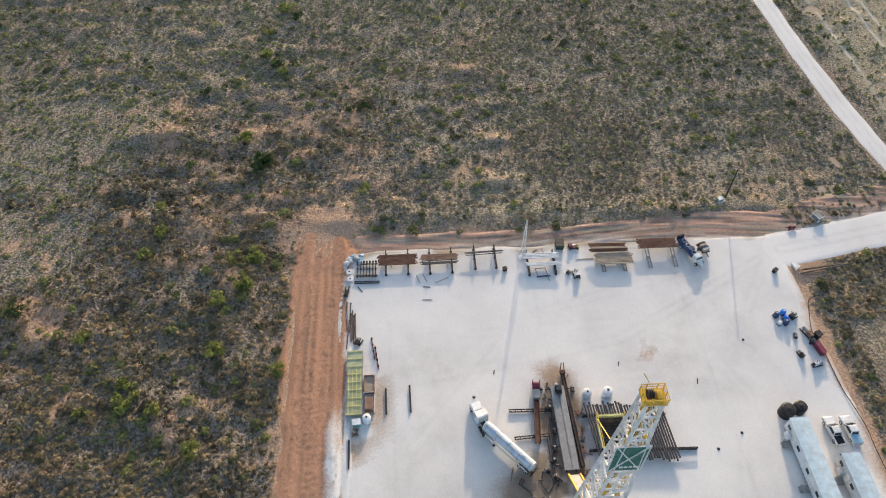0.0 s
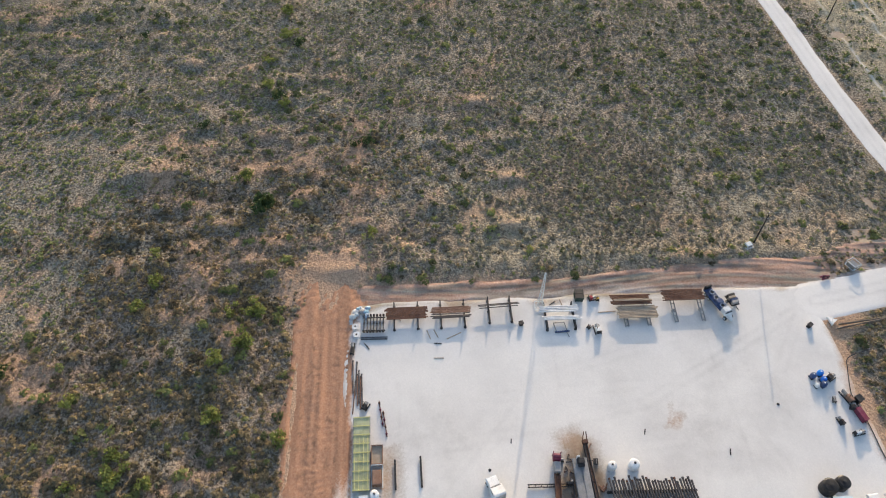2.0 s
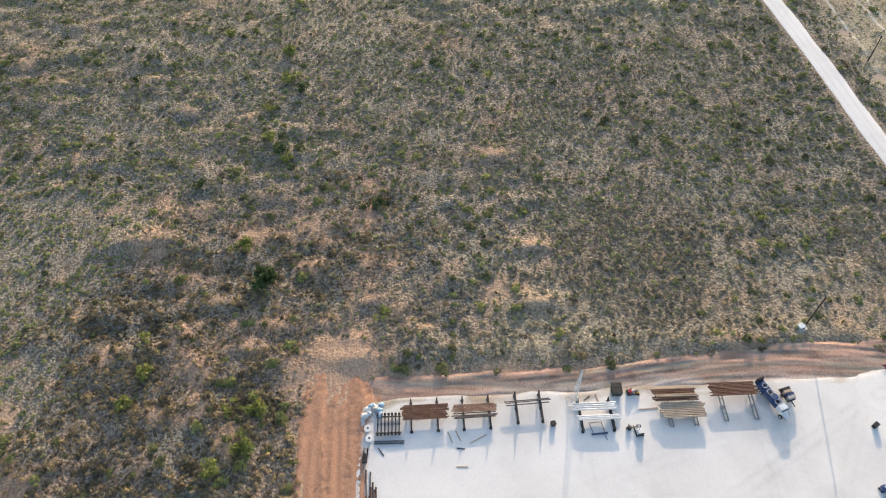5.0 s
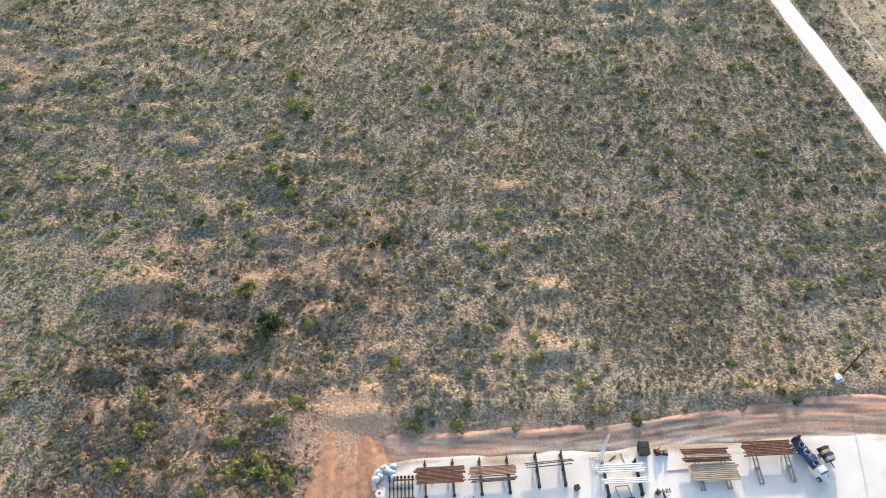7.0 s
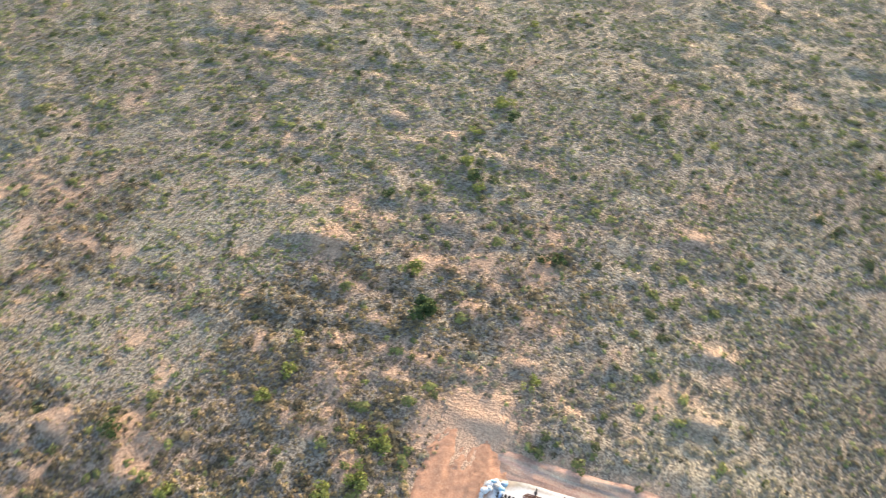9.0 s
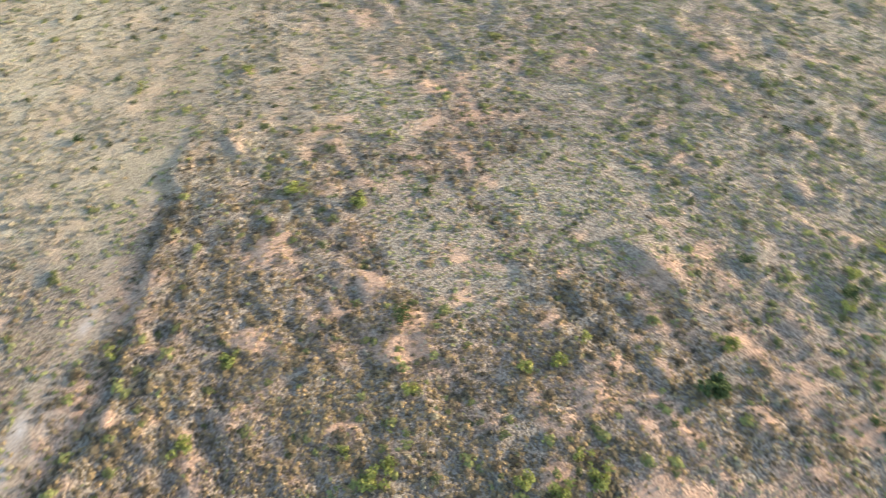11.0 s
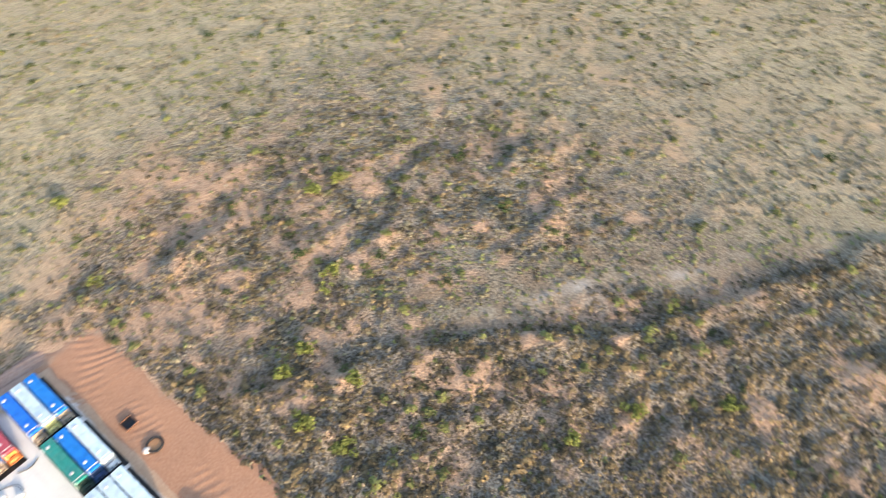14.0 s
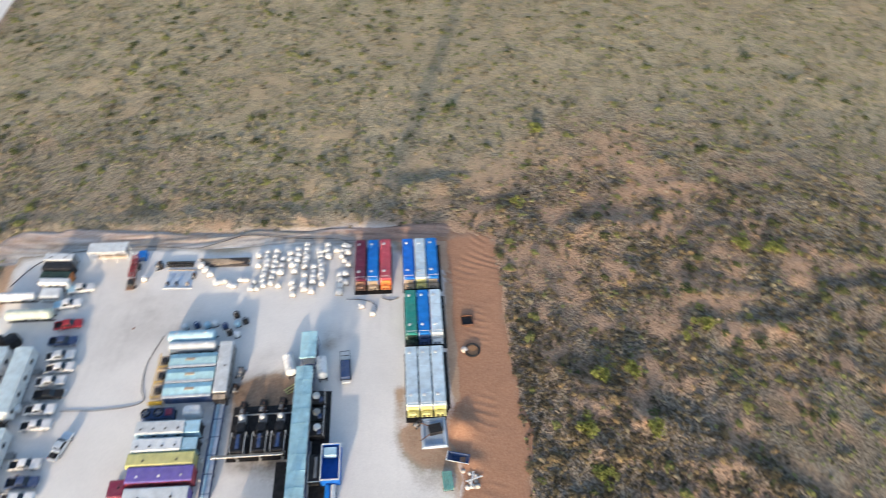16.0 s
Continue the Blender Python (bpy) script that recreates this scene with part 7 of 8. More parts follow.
for x, y, mm in ((59.5, -143.6, m_offwhite), (57.0, -144.0, m_navy), (54.6, -143.8, m_sky_blue), (53.0, -144.2, m_white), (50.7, -143.4, m_navy), (49.5, -141.7, m_dark), (47.8, -141.0, m_white), (48.0, -143.8, m_sky_blue), (46.4, -144.6, m_black), (48.6, -146.4, m_black)):
    drum(x, y, mm, "plastic chemical tote beside the bulk tanks", 0.95, "totes by the bulk tanks")
# long blue cable trough beside the houses
e = thing("cable_trough", "long blue steel pipe trough beside the plant houses", "trough", 48.7, -114.6, 0)
part("floor", K().box((0, 0, 0.5), (1.9, 20.4, 0.12)), m_tarp, e)
for s in (-1, 1):
    part("side", K().beam((s * 0.95, -10.2, 0.8), (s * 0.95, 10.2, 0.8), 0.1, 0.7), m_navy, e)
for i in range(6):
    part("tie", K().beam((-0.95, -9.5 + 3.8 * i, 1.1), (0.95, -9.5 + 3.8 * i, 1.1), 0.12), m_navy, e)
    part("foot", K().box((0, -9.5 + 3.8 * i, 0.22), (2.0, 0.4, 0.44)), m_dark, e)
part("pipe", K().tube((0.35, -10, 0.75), (0.35, 10, 0.75), 0.2, 10), m_sky_blue, e)
g = random.Random(51)
for i in range(5):
    e = thing("sack", "white sack lying beside the trough", "sack", 50.4 + g.uniform(-0.2, 0.2), -124 + 3.9 * i, g.uniform(0, 90), "white sacks by the trough")
    part("cloth", K().rings([[(0.5 * math.cos(a * 0.785), 0.75 * math.sin(a * 0.785), z) for a in range(8)] for z in (0, 0.3)] + [[(0.25 * math.cos(a * 0.785), 0.4 * math.sin(a * 0.785), 0.5) for a in range(8)]]), m_bag, e)
    part("tie", K().tube((0, 0, 0.48), (0.05, 0, 0.66), 0.09, 6), m_wood, e)

# ---- mud pumps, long roof and vessels ----
for k, xx in enumerate((43.6, 39.5, 35.9)):
    e = thing("mud_pump", "black greasy mud pump with its engine on a skid", "mud pump", xx, -116.6, 0, "mud pumps in a row")
    part("skid", K().box((-1.1, 0, 0.3), (0.3, 8.6, 0.6)).box((1.1, 0, 0.3), (0.3, 8.6, 0.6)), m_dark, e)
    part("engine", K().box((0, 2.1, 1.5), (1.9, 3.6, 1.9), 0, 0.25), m_black, e)
    part("rocker_cover", K().box((0, 2.1, 2.5), (0.7, 3.0, 0.25), 0, 0.08), m_navy, e)
    part("radiator", K().box((0, 4.1, 1.6), (2.3, 0.35, 2.2)), m_dark, e)
    part("power_end", K().box((0, -1.0, 1.4), (2.0, 2.2, 1.8), 0, 0.4), m_black, e)
    part("fluid_end", K().box((0, -3.2, 1.1), (1.5, 1.6, 1.2), 0, 0.1), m_grey, e)
    part("pulsation_dampener", K().lathe([(0.15, 1.6), (0.5, 1.9), (0.55, 2.4), (0.3, 2.8)], 12, (0, -3.2, 0)), m_offwhite, e)
    for s in (-1, 1):
        part("guard_rail", K().beam((s * 1.35, 0.2, 2.6), (s * 1.35, 4.2, 2.6), 0.1).beam((s * 1.35, 0.2, 0.5), (s * 1.35, 0.2, 2.6), 0.08).beam((s * 1.35, 4.2, 0.5), (s * 1.35, 4.2, 2.6), 0.08), m_offwhite, e)
        part("exhaust", K().tube((s * 0.5, 1.4, 2.4), (s * 0.5, 1.4, 3.4), 0.12, 8), m_dark, e)
    part("suction_pipe", K().tube((0, -4.0, 0.8), (0, -6.2, 0.8), 0.18, 10), m_rust, e)
for k in range(3):
    pump_skid(44.0 - 3.9 * k, -122.6 - 0.3 * k, 80, 2.6, 1.7, m_dark, "dark charging pump skid behind the mud pumps", 1.3)
e = thing("pipe_bridge", "pale steel pipe bridge beam across the yard", "pipe bridge", 41.5, -111.7, 0.5)
part("beam", K().beam((-6.8, 0, 2.2), (6.8, 0, 2.2), 0.45, 0.4), m_tan, e)
for x in (-6.4, -2.2, 2.2, 6.4):
    part("leg", K().beam((x, 0, 0), (x, 0, 2.1), 0.2).box((x, 0, 0.08), (0.6, 0.6, 0.16)), m_grey, e)
part("pipe", K().tube((-6.8, 0.3, 2.5), (6.8, 0.3, 2.5), 0.1, 8), m_offwhite, e)
e = thing("manifold_line", "dark steel pipe manifold behind the mud pumps", "pipe manifold", 39.8, -121.0)
part("pipe", K().tube((-5.6, 0, 0.9), (5.4, 0, 0.9), 0.16, 10), m_grey, e)
part("riser", K().tube((-5.0, 0, 0.1), (-5.0, 0, 0.9), 0.14, 8).tube((5.0, 0, 0.1), (5.0, 0, 0.9), 0.14, 8).tube((0, 0, 0.1), (0, 0, 0.9), 0.14, 8), m_dark, e)


def long_roof(x, y, length, wide, h, label):
    e = thing("covered_walkway", label, "covered walkway", x, y)
    part("roof", K().rings([[(-wide / 2, s * length / 2, h), (wide / 2, s * length / 2, h), (wide / 2, s * length / 2, h + 0.12), (0, s * length / 2, h + 0.3), (-wide / 2, s * length / 2, h + 0.12)] for s in (-1, 1)]), m_pale_blue, e, "pale blue sheet roof")
    for i in range(int(length / 3.2) + 1):
        yy = -length / 2 + 0.2 + i * (length - 0.4) / int(length / 3.2)
        part("roof_seam", K().beam((-wide / 2, yy, h + 0.17), (0, yy, h + 0.34), 0.07).beam((wide / 2, yy, h + 0.17), (0, yy, h + 0.34), 0.04), m_pale_blue, e)
        for s in (-1, 1):
            part("post", K().beam((s * (wide / 2 - 0.2), yy, 0), (s * (wide / 2 - 0.2), yy, h), 0.14), m_navy, e)
    part("tank", K().box((0, 0, 1.1), (wide - 0.7, length - 1, 2.2), 0, 0.06), m_navy, e)
    part("grating", K().box((0, 0, 2.3), (wide - 0.5, length - 0.8, 0.1)), m_grey, e)
    return e


long_roof(31.4, -114.7, 29.0, 3.4, 5.0, "long pale blue roof over a row of mud tanks")
long_roof(31.0, -134.4, 6.6, 3.3, 5.0, "short pale blue roof over a mud tank")
for x, y, rz in ((35.3, -132.0, 105), (28.5, -130.9, 98)):
    lying_tank(x, y, rz, 5.2, 1.15, m_white, "stout white bulk pod beside the roofed tanks")
e = thing("yellow_frame", "yellow tubular frame lying beside the roofed tanks", "frame", 34.6, -126.9, 35)
for s in (-0.6, 0, 0.6):
    part("tube", K().tube((-1.4, s, 0.25), (1.4, s, 0.25), 0.12, 8), m_pale_yellow, e)
part("cross_tube", K().tube((-1.3, -0.7, 0.42), (-1.3, 0.7, 0.42), 0.08, 8).tube((1.3, -0.7, 0.42), (1.3, 0.7, 0.42), 0.08, 8), m_pale_yellow, e)
e = thing("flatbed_trailer", "black flatbed trailer with a rail frame", "trailer", 23.6, -131.0, 3)
part("deck", K().box((0, 0.6, 0.9), (2.2, 5.0, 0.2)), m_black, e)
part("head_frame", K().beam((-1.0, -2.0, 1.0), (-1.0, -3.4, 2.0), 0.1).beam((1.0, -2.0, 1.0), (1.0, -3.4, 2.0), 0.1).beam((-1.0, -3.4, 2.0), (1.0, -3.4, 2.0), 0.1).beam((-1.0, -2.6, 1.5), (1.0, -2.6, 1.5), 0.1), m_dark, e)
part("load", K().box((0, 0.8, 1.4), (1.9, 4.2, 0.8), 0, 0.1), m_navy, e)
part("tail_board", K().box((0, 3.4, 0.8), (1.6, 0.6, 0.4), 0, 0.05), m_offwhite, e)
for s in (-1.0, 1.0):
    for yy in (1.2, 2.2):
        part("wheel", K().tube((s - 0.14, yy, 0.42), (s + 0.14, yy, 0.42), 0.42, 12), m_tyre, e)
for k, yy in enumerate((-123.6, -119.9, -116.6)):
    e = thing("mixing_unit", "dark mixing hopper with a white drum on top", "mixing unit", 28.7, yy, 0, "mixing hoppers beside the roof")
    part("tank", K().box((0, 0, 1.0), (3.0, 3.0, 1.9), 0, 0.08), m_dark, e)
    part("drum", K().lathe([(0.7, 2.0), (0.75, 2.5), (0.6, 2.8), (0.2, 2.9)], 14, (0.4 - 0.3 * k, -0.2, 0)), m_offwhite if k != 1 else m_grey, e)
    part("rail", K().beam((-1.45, -1.4, 2.8), (-1.45, 1.4, 2.8), 0.1).beam((-1.45, -1.4, 1.9), (-1.45, -1.4, 2.8), 0.08).beam((-1.45, 1.4, 1.9), (-1.45, 1.4, 2.8), 0.08), m_offwhite, e)
    part("motor", K().box((-0.6, 0.7, 2.3), (0.7, 0.9, 0.6), 0, 0.1), m_navy, e)
e = thing("open_container", "deep blue open-topped container with a white rim", "container", 25.5, -109.4)
part("wall", K().box((-1.75, 0, 1.4), (0.15, 7.2, 2.6)).box((1.75, 0, 1.4), (0.15, 7.2, 2.6)).box((0, 3.55, 1.4), (3.4, 0.15, 2.6)).box((0, -3.55, 1.4), (3.4, 0.15, 2.6)), m_blue, e)
part("floor", K().box((0, 0, 0.25), (3.5, 7.1, 0.3)), m_blue, e)
part("rim", K().beam((-1.75, -3.6, 2.75), (-1.75, 3.6, 2.75), 0.25, 0.16).beam((1.75, -3.6, 2.75), (1.75, 3.6, 2.75), 0.25, 0.16).beam((-1.8, -3.55, 2.76), (1.8, -3.55, 2.76), 0.25, 0.16).beam((-1.8, 3.55, 2.76), (1.8, 3.55, 2.76), 0.25, 0.16), m_offwhite, e)
part("hopper", K().box((0.2, -2.2, 1.9), (2.6, 1.8, 1.2), 0, 0.2), m_sky_blue, e)
for s in (-0.9, 0.2):
    e = thing("filter_vessel", "white-framed blue filter vessel on a skid", "vessel", 25.8 + s, -103.6)
    part("shell", K().vessel(-2, 2, 0.5, 1.0, 14), m_offwhite if s < 0 else m_mid_blue, e)
    e.rotation_euler.z = radians(90)
    part("skid", K().box((0, 0, 0.25), (4.2, 0.9, 0.5)), m_navy, e)
e = thing("dark_hopper", "dark open hopper with white rim beside the roof", "hopper", 28.6, -108.6)
part("tank", K().box((0, 0, 1.0), (2.2, 5.4, 1.9), 0, 0.08), m_dark, e)
part("rim", K().beam((-1.1, 2.7, 2.0), (1.1, 2.7, 2.0), 0.14).beam((1.1, -2.7, 2.0), (1.1, 2.7, 2.0), 0.14), m_offwhite, e)
part("auger", K().tube((-0.3, -2.0, 2.1), (-0.3, 2.0, 2.1), 0.28, 10), m_grey, e)

# ---- pit, boat-shaped liner and clutter at the west side of the yard ----
e = thing("lined_pit", "small earth pit with a pale blue plastic liner", "pit", 5.6, -115.4, 2)
part("liner", K().rings([[(-2.6, -3.3, 0.12), (2.6, -3.3, 0.12), (2.6, 3.3, 0.12), (-2.6, 3.3, 0.12)], [(-2.3, -3.0, 0.55), (2.3, -3.0, 0.55), (2.3, 3.0, 0.55), (-2.3, 3.0, 0.55)], [(-1.9, -2.6, 0.5), (1.9, -2.6, 0.5), (1.9, 2.6, 0.5), (-1.9, 2.6, 0.5)], [(-1.7, -2.4, 0.16), (1.7, -2.4, 0.16), (1.7, 2.4, 0.16), (-1.7, 2.4, 0.16)]]), m_tarp, e)
part("sump_box", K().box((-0.3, -0.5, 0.7), (2.6, 2.0, 1.0), 8, 0.1), m_black, e)
part("pipe", K().tube((0.4, 0.2, 0.7), (2.9, 1.8, 0.7), 0.1, 8).tube((0.8, -1.2, 0.7), (3.2, -2.6, 0.5), 0.12, 8), m_rust, e)
pump_skid(8.8, -117.4, 40, 2.0, 1.2, m_dark, "dark suction pump beside the lined pit", 1.0)
e = thing("scoop_bucket", "dark blue boat-shaped steel bucket with a white edge", "bucket", 1.2, -109.7, -14)
part("shell", K().rings([[(-1.3, -0.6, 0.0), (1.3, -0.6, 0.0), (1.3, 0.6, 0.0), (-1.3, 0.6, 0.0)], [(-2.2, -1.0, 0.9), (2.2, -1.0, 0.9), (2.2, 1.0, 0.9), (-2.2, 1.0, 0.9)], [(-2.0, -0.85, 0.9), (2.0, -0.85, 0.9), (2.0, 0.85, 0.9), (-2.0, 0.85, 0.9)], [(-1.1, -0.45, 0.1), (1.1, -0.45, 0.1), (1.1, 0.45, 0.1), (-1.1, 0.45, 0.1)]]), m_navy, e)
part("lip", K().beam((2.2, -1.0, 0.95), (2.2, 1.0, 0.95), 0.16).beam((-2.2, 1.0, 0.95), (2.2, 1.0, 0.95), 0.12), m_offwhite, e)
e = thing("pipe_crate", "crate of dark and teal pipe ends on the soil", "crate", 3.5, -105.2, 3)
for i in range(6):
    for j in range(2):
        part("pipe", K().tube((-0.8 + 0.32 * i, -1.9, 0.35 + 0.32 * j), (-0.8 + 0.32 * i, 1.8, 0.35 + 0.32 * j), 0.14, 8), m_teal if j else m_dark, e)
part("cradle", K().box((0, -1.2, 0.1), (2.2, 0.2, 0.2)).box((0, 1.2, 0.1), (2.2, 0.2, 0.2)), m_wood, e)
e = thing("debris_heap", "heap of broken pale caliche and scrap", "debris", -0.9, -105.4, z=0.1)
g = random.Random(77)
for i in range(12):
    part("lump", K().lathe([(0.5 * g.uniform(0.6, 1.2), 0), (0.45, 0.25), (0.15, g.uniform(0.35, 0.7))], 7, (g.uniform(-1.5, 1.5), g.uniform(-2, 2), 0)), m_chalk if i % 3 else m_grey, e)
part("scrap", K().beam((-2.2, -0.6, 0.3), (1.0, 0.4, 0.5), 0.25, 0.2).beam((-0.6, -1.6, 0.3), (0.1, 1.2, 0.5), 0.3, 0.15), m_white, e)
e = thing("cellar_box", "square rusty steel cellar box sunk in red soil", "cellar", -3.2, -142.2, 3)
part("wall", K().box((-1.25, 0, 0.3), (0.14, 2.6, 0.5)).box((1.25, 0, 0.3), (0.14, 2.6, 0.5)).box((0, 1.25, 0.3), (2.4, 0.14, 0.5)).box((0, -1.25, 0.3), (2.4, 0.14, 0.5)), m_rust, e)
part("floor", K().box((0, 0, 0.12), (2.4, 2.4, 0.08)), m_black, e)
e = thing("culvert_ring", "large black rubber ring lying on red soil", "ring", -3.7, -134.3)
part("ring", K().torus((0, 0, 0.25), 1.55, 0.24, 28, 8), m_black, e)
part("soil_fill", K().lathe([(1.35, 0), (1.3, 0.12), (0.3, 0.16)], 20), m_sand, e)
e = thing("caliche_lump", "large pale caliche lump on red soil", "rock", -2.0, -134.6)
part("lump", K().lathe([(0.8, 0), (0.7, 0.35), (0.3, 0.6)], 8), m_chalk, e)

# ---- walkway sections and clutter along the west edge ----
e = thing("walkway_section", "long yellow-green steel walkway section laid on the pad", "walkway", 3.0, -34.6, 0.5)
part("frame", K().beam((-1.6, -7.4, 0.6), (-1.6, 7.4, 0.6), 0.16, 0.5).beam((1.6, -7.4, 0.6), (1.6, 7.4, 0.6), 0.16, 0.5).beam((0, -7.4, 0.6), (0, 7.4, 0.6), 0.12, 0.4), m_grey, e)
part("grating", K().box((0, 0, 0.86), (3.1, 14.7, 0.05)), m_lime, e)
for i in range(9):
    part("cross_rail", K().beam((-1.6, -7.3 + 1.82 * i, 1.0), (1.6, -7.3 + 1.82 * i, 1.0), 0.12), m_pale_yellow, e)
for s in (-1.2, -0.4, 0.4, 1.2):
    part("long_rail", K().beam((s, -7.3, 1.05), (s, 3.0, 1.05), 0.09), m_pale_yellow, e)
for yy in (-6, 0, 6):
    part("foot", K().box((0, yy, 0.18), (3.0, 0.3, 0.36)), m_dark, e)
e = thing("rusty_tank_box", "open rusty steel box with ochre scale", "steel box", 6.0, -35.2, 0)
part("wall", K().box((-1.05, 0, 0.6), (0.1, 3.8, 1.1)).box((1.05, 0, 0.6), (0.1, 3.8, 1.1)).box((0, 1.85, 0.6), (2.0, 0.1, 1.1)).box((0, -1.85, 0.6), (2.0, 0.1, 1.1)), m_brown, e)
part("sludge", K().box((0, 0, 0.5), (2.0, 3.6, 0.5)), m_tan, e)
e = thing("equipment_skid", "grey framed skid with a brown tank", "skid", 6.0, -39.4, 0)
part("frame", K().beam((-1.05, -2.0, 0.3), (-1.05, 2.0, 0.3), 0.18, 0.4).beam((1.05, -2.0, 0.3), (1.05, 2.0, 0.3), 0.18, 0.4).beam((-1.05, 2.0, 1.4), (1.05, 2.0, 1.4), 0.12).beam((-1.05, 2.0, 0.3), (-1.05, 2.0, 1.4), 0.12).beam((1.05, 2.0, 0.3), (1.05, 2.0, 1.4), 0.12), m_offwhite, e)
part("tank", K().box((0, -0.3, 0.8), (1.7, 2.8, 1.1), 0, 0.15), m_brown, e)
for bx, by, ln, mm in ((9.4, -39.0, 5.8, m_dark), (14.3, -38.7, 6.0, m_dark), (2.2, -49.9, 5.8, m_dark)):
    e = thing("steel_beam", "dark rolled steel beam lying on the pad", "steel beam", bx, by, 1)
    part("web", K().beam((0, -ln / 2, 0.2), (0, ln / 2, 0.2), 0.06, 0.36), mm, e)
    part("flange", K().beam((0, -ln / 2, 0.38), (0, ln / 2, 0.38), 0.36, 0.05).beam((0, -ln / 2, 0.03), (0, ln / 2, 0.03), 0.36, 0.05), mm, e)
e = thing("equipment_box", "small teal steel box on the pad", "equipment box", 3.6, -43.6, 5)
part("body", K().box((0, 0, 0.6), (1.6, 1.2, 1.1), 0, 0.08), m_teal, e)
part("lid", K().box((0, 0, 1.18), (1.7, 1.3, 0.08)), m_offwhite, e)
e = thing("scrap_heap", "small heap of rusty brown scrap", "scrap", 3.2, -45.4, 0)
g = random.Random(5)
for i in range(8):
    part("scrap_bar", K().beam((g.uniform(-0.8, 0.8), g.uniform(-0.7, 0.7), 0.1), (g.uniform(-0.8, 0.8), g.uniform(-0.7, 0.7), g.uniform(0.2, 0.8)), 0.24), m_brown if i % 2 else m_rust, e)
g = random.Random(6)
for i in range(7):
    x0, rz = 0.9 + 0.32 * i, g.uniform(-6, 4)
    e = thing("loose_pipe", "rusty loose pipe lying at the pad edge", "pipe", x0, -19.5 + g.uniform(-3.5, 2.5), rz, "loose pipes at the west edge")
    part("barrel", K().tube((0, -4.2 + g.uniform(0, 1.5), 0.16), (0, 4.2, 0.16), 0.12, 8), m_rust if i % 2 else m_pipe, e)
    part("collar", K().tube((0, 3.9, 0.16), (0, 4.2, 0.16), 0.16, 8), m_dark, e)
for sx, sy in ((6.7, -26.4), (7.5, -28.6)):
    e = thing("pipe_fittings", "rusty upright fittings standing in a row", "fittings", sx, sy, 8)
    for i in range(4):
        part("fitting", K().lathe([(0.2, 0), (0.16, 0.4), (0.22, 0.45), (0.1, 0.7)], 8, (0, 1.5 * i - 2.2, 0)), m_rust if i % 2 else m_maroon, e)
    part("base_rail", K().beam((0, -2.8, 0.06), (0, 2.9, 0.06), 0.2, 0.12), m_rust, e)
pump_skid(3.6, -24.6, 60, 1.8, 1.3, m_black, "black pump lying near the west edge", 1.0)
pump_skid(0.6, -11.0, 85, 3.0, 0.9, m_black, "row of black valves at the west edge", 0.8)
# north-west corner
e = thing("collar_rack", "black rack of short drill collars standing in two rails", "collar rack", 5.1, -5.0, -1)
for yy in (-1.7, 1.7):
    part("rail", K().beam((-2.5, yy, 0.3), (2.5, yy, 0.3), 0.2, 0.25), m_dark, e)
for i in range(7):
    c = part("collar", K().tube((-2.1 + 0.7 * i, -2.2, 0.6), (-2.1 + 0.7 * i, 2.2, 0.6), 0.13, 8), m_pipe, e)
    for s in (-2.1, 0.0, 2.1):
        part("end_cap" if s else "middle_ring", K().tube((-2.1 + 0.7 * i, s - 0.2, 0.6), (-2.1 + 0.7 * i, s + 0.2, 0.6), 0.24 if s else 0.2, 8), m_black, c)
e = thing("steel_beam", "grey steel channel lying on the pad", "steel beam", 5.2, -8.6, -2)
part("web", K().beam((-2.9, 0, 0.15), (2.9, 0, 0.15), 0.5, 0.1), m_grey, e)
part("flange", K().beam((-2.9, 0.25, 0.2), (2.9, 0.25, 0.2), 0.06, 0.3).beam((-2.9, -0.25, 0.2), (2.9, -0.25, 0.2), 0.06, 0.3), m_dark, e)
g = random.Random(9)
for i in range(14):
    mm = (m_bag, m_bag, m_tarp, m_sky_blue, m_grey)[i % 5]
    e = thing("rubbish_sack", "pale plastic sack in a heap at the pad corner", "sack", 0.4 + g.uniform(0, 3.4), -0.4 - g.uniform(0, 2.6), g.uniform(0, 180), "sacks at the pad corner")
    w, h = g.uniform(0.35, 0.65), g.uniform(0.4, 0.9)
    part("bag", K().rings([[(w * math.cos(a * 0.785) * g.uniform(0.85, 1.15), 1.3 * w * math.sin(a * 0.785), z) for a in range(8)] for z in (0, h * 0.6)] + [[(0.4 * w * math.cos(a * 0.785), 0.5 * w * math.sin(a * 0.785), h) for a in range(8)]]), mm, e)
    part("knot", K().tube((0, 0, h), (0.05, 0, h + 0.14), 0.08, 6), mm, e)
for x, y in ((1.1, -5.7), (1.4, -7.8)):
    e = thing("wire_spool", "white cable spool standing at the pad corner", "spool", x, y)
    part("flange", K().lathe([(0.75, 0), (0.75, 0.1)], 16).lathe([(0.75, 0.7), (0.75, 0.8)], 16), m_white, e)
    part("core", K().lathe([(0.4, 0.1), (0.4, 0.7)], 12), m_dark, e)
    part("hub", K().lathe([(0.22, 0.8), (0.22, 0.83)], 10), m_black, e)
e = thing("trestle_stand", "small grey trestle frame under the white pipes", "frame", 46.1, -8.4, 3)
part("beam", K().beam((-1.6, -0.8, 0.3), (1.6, -0.8, 0.3), 0.3, 0.25), m_navy, e)
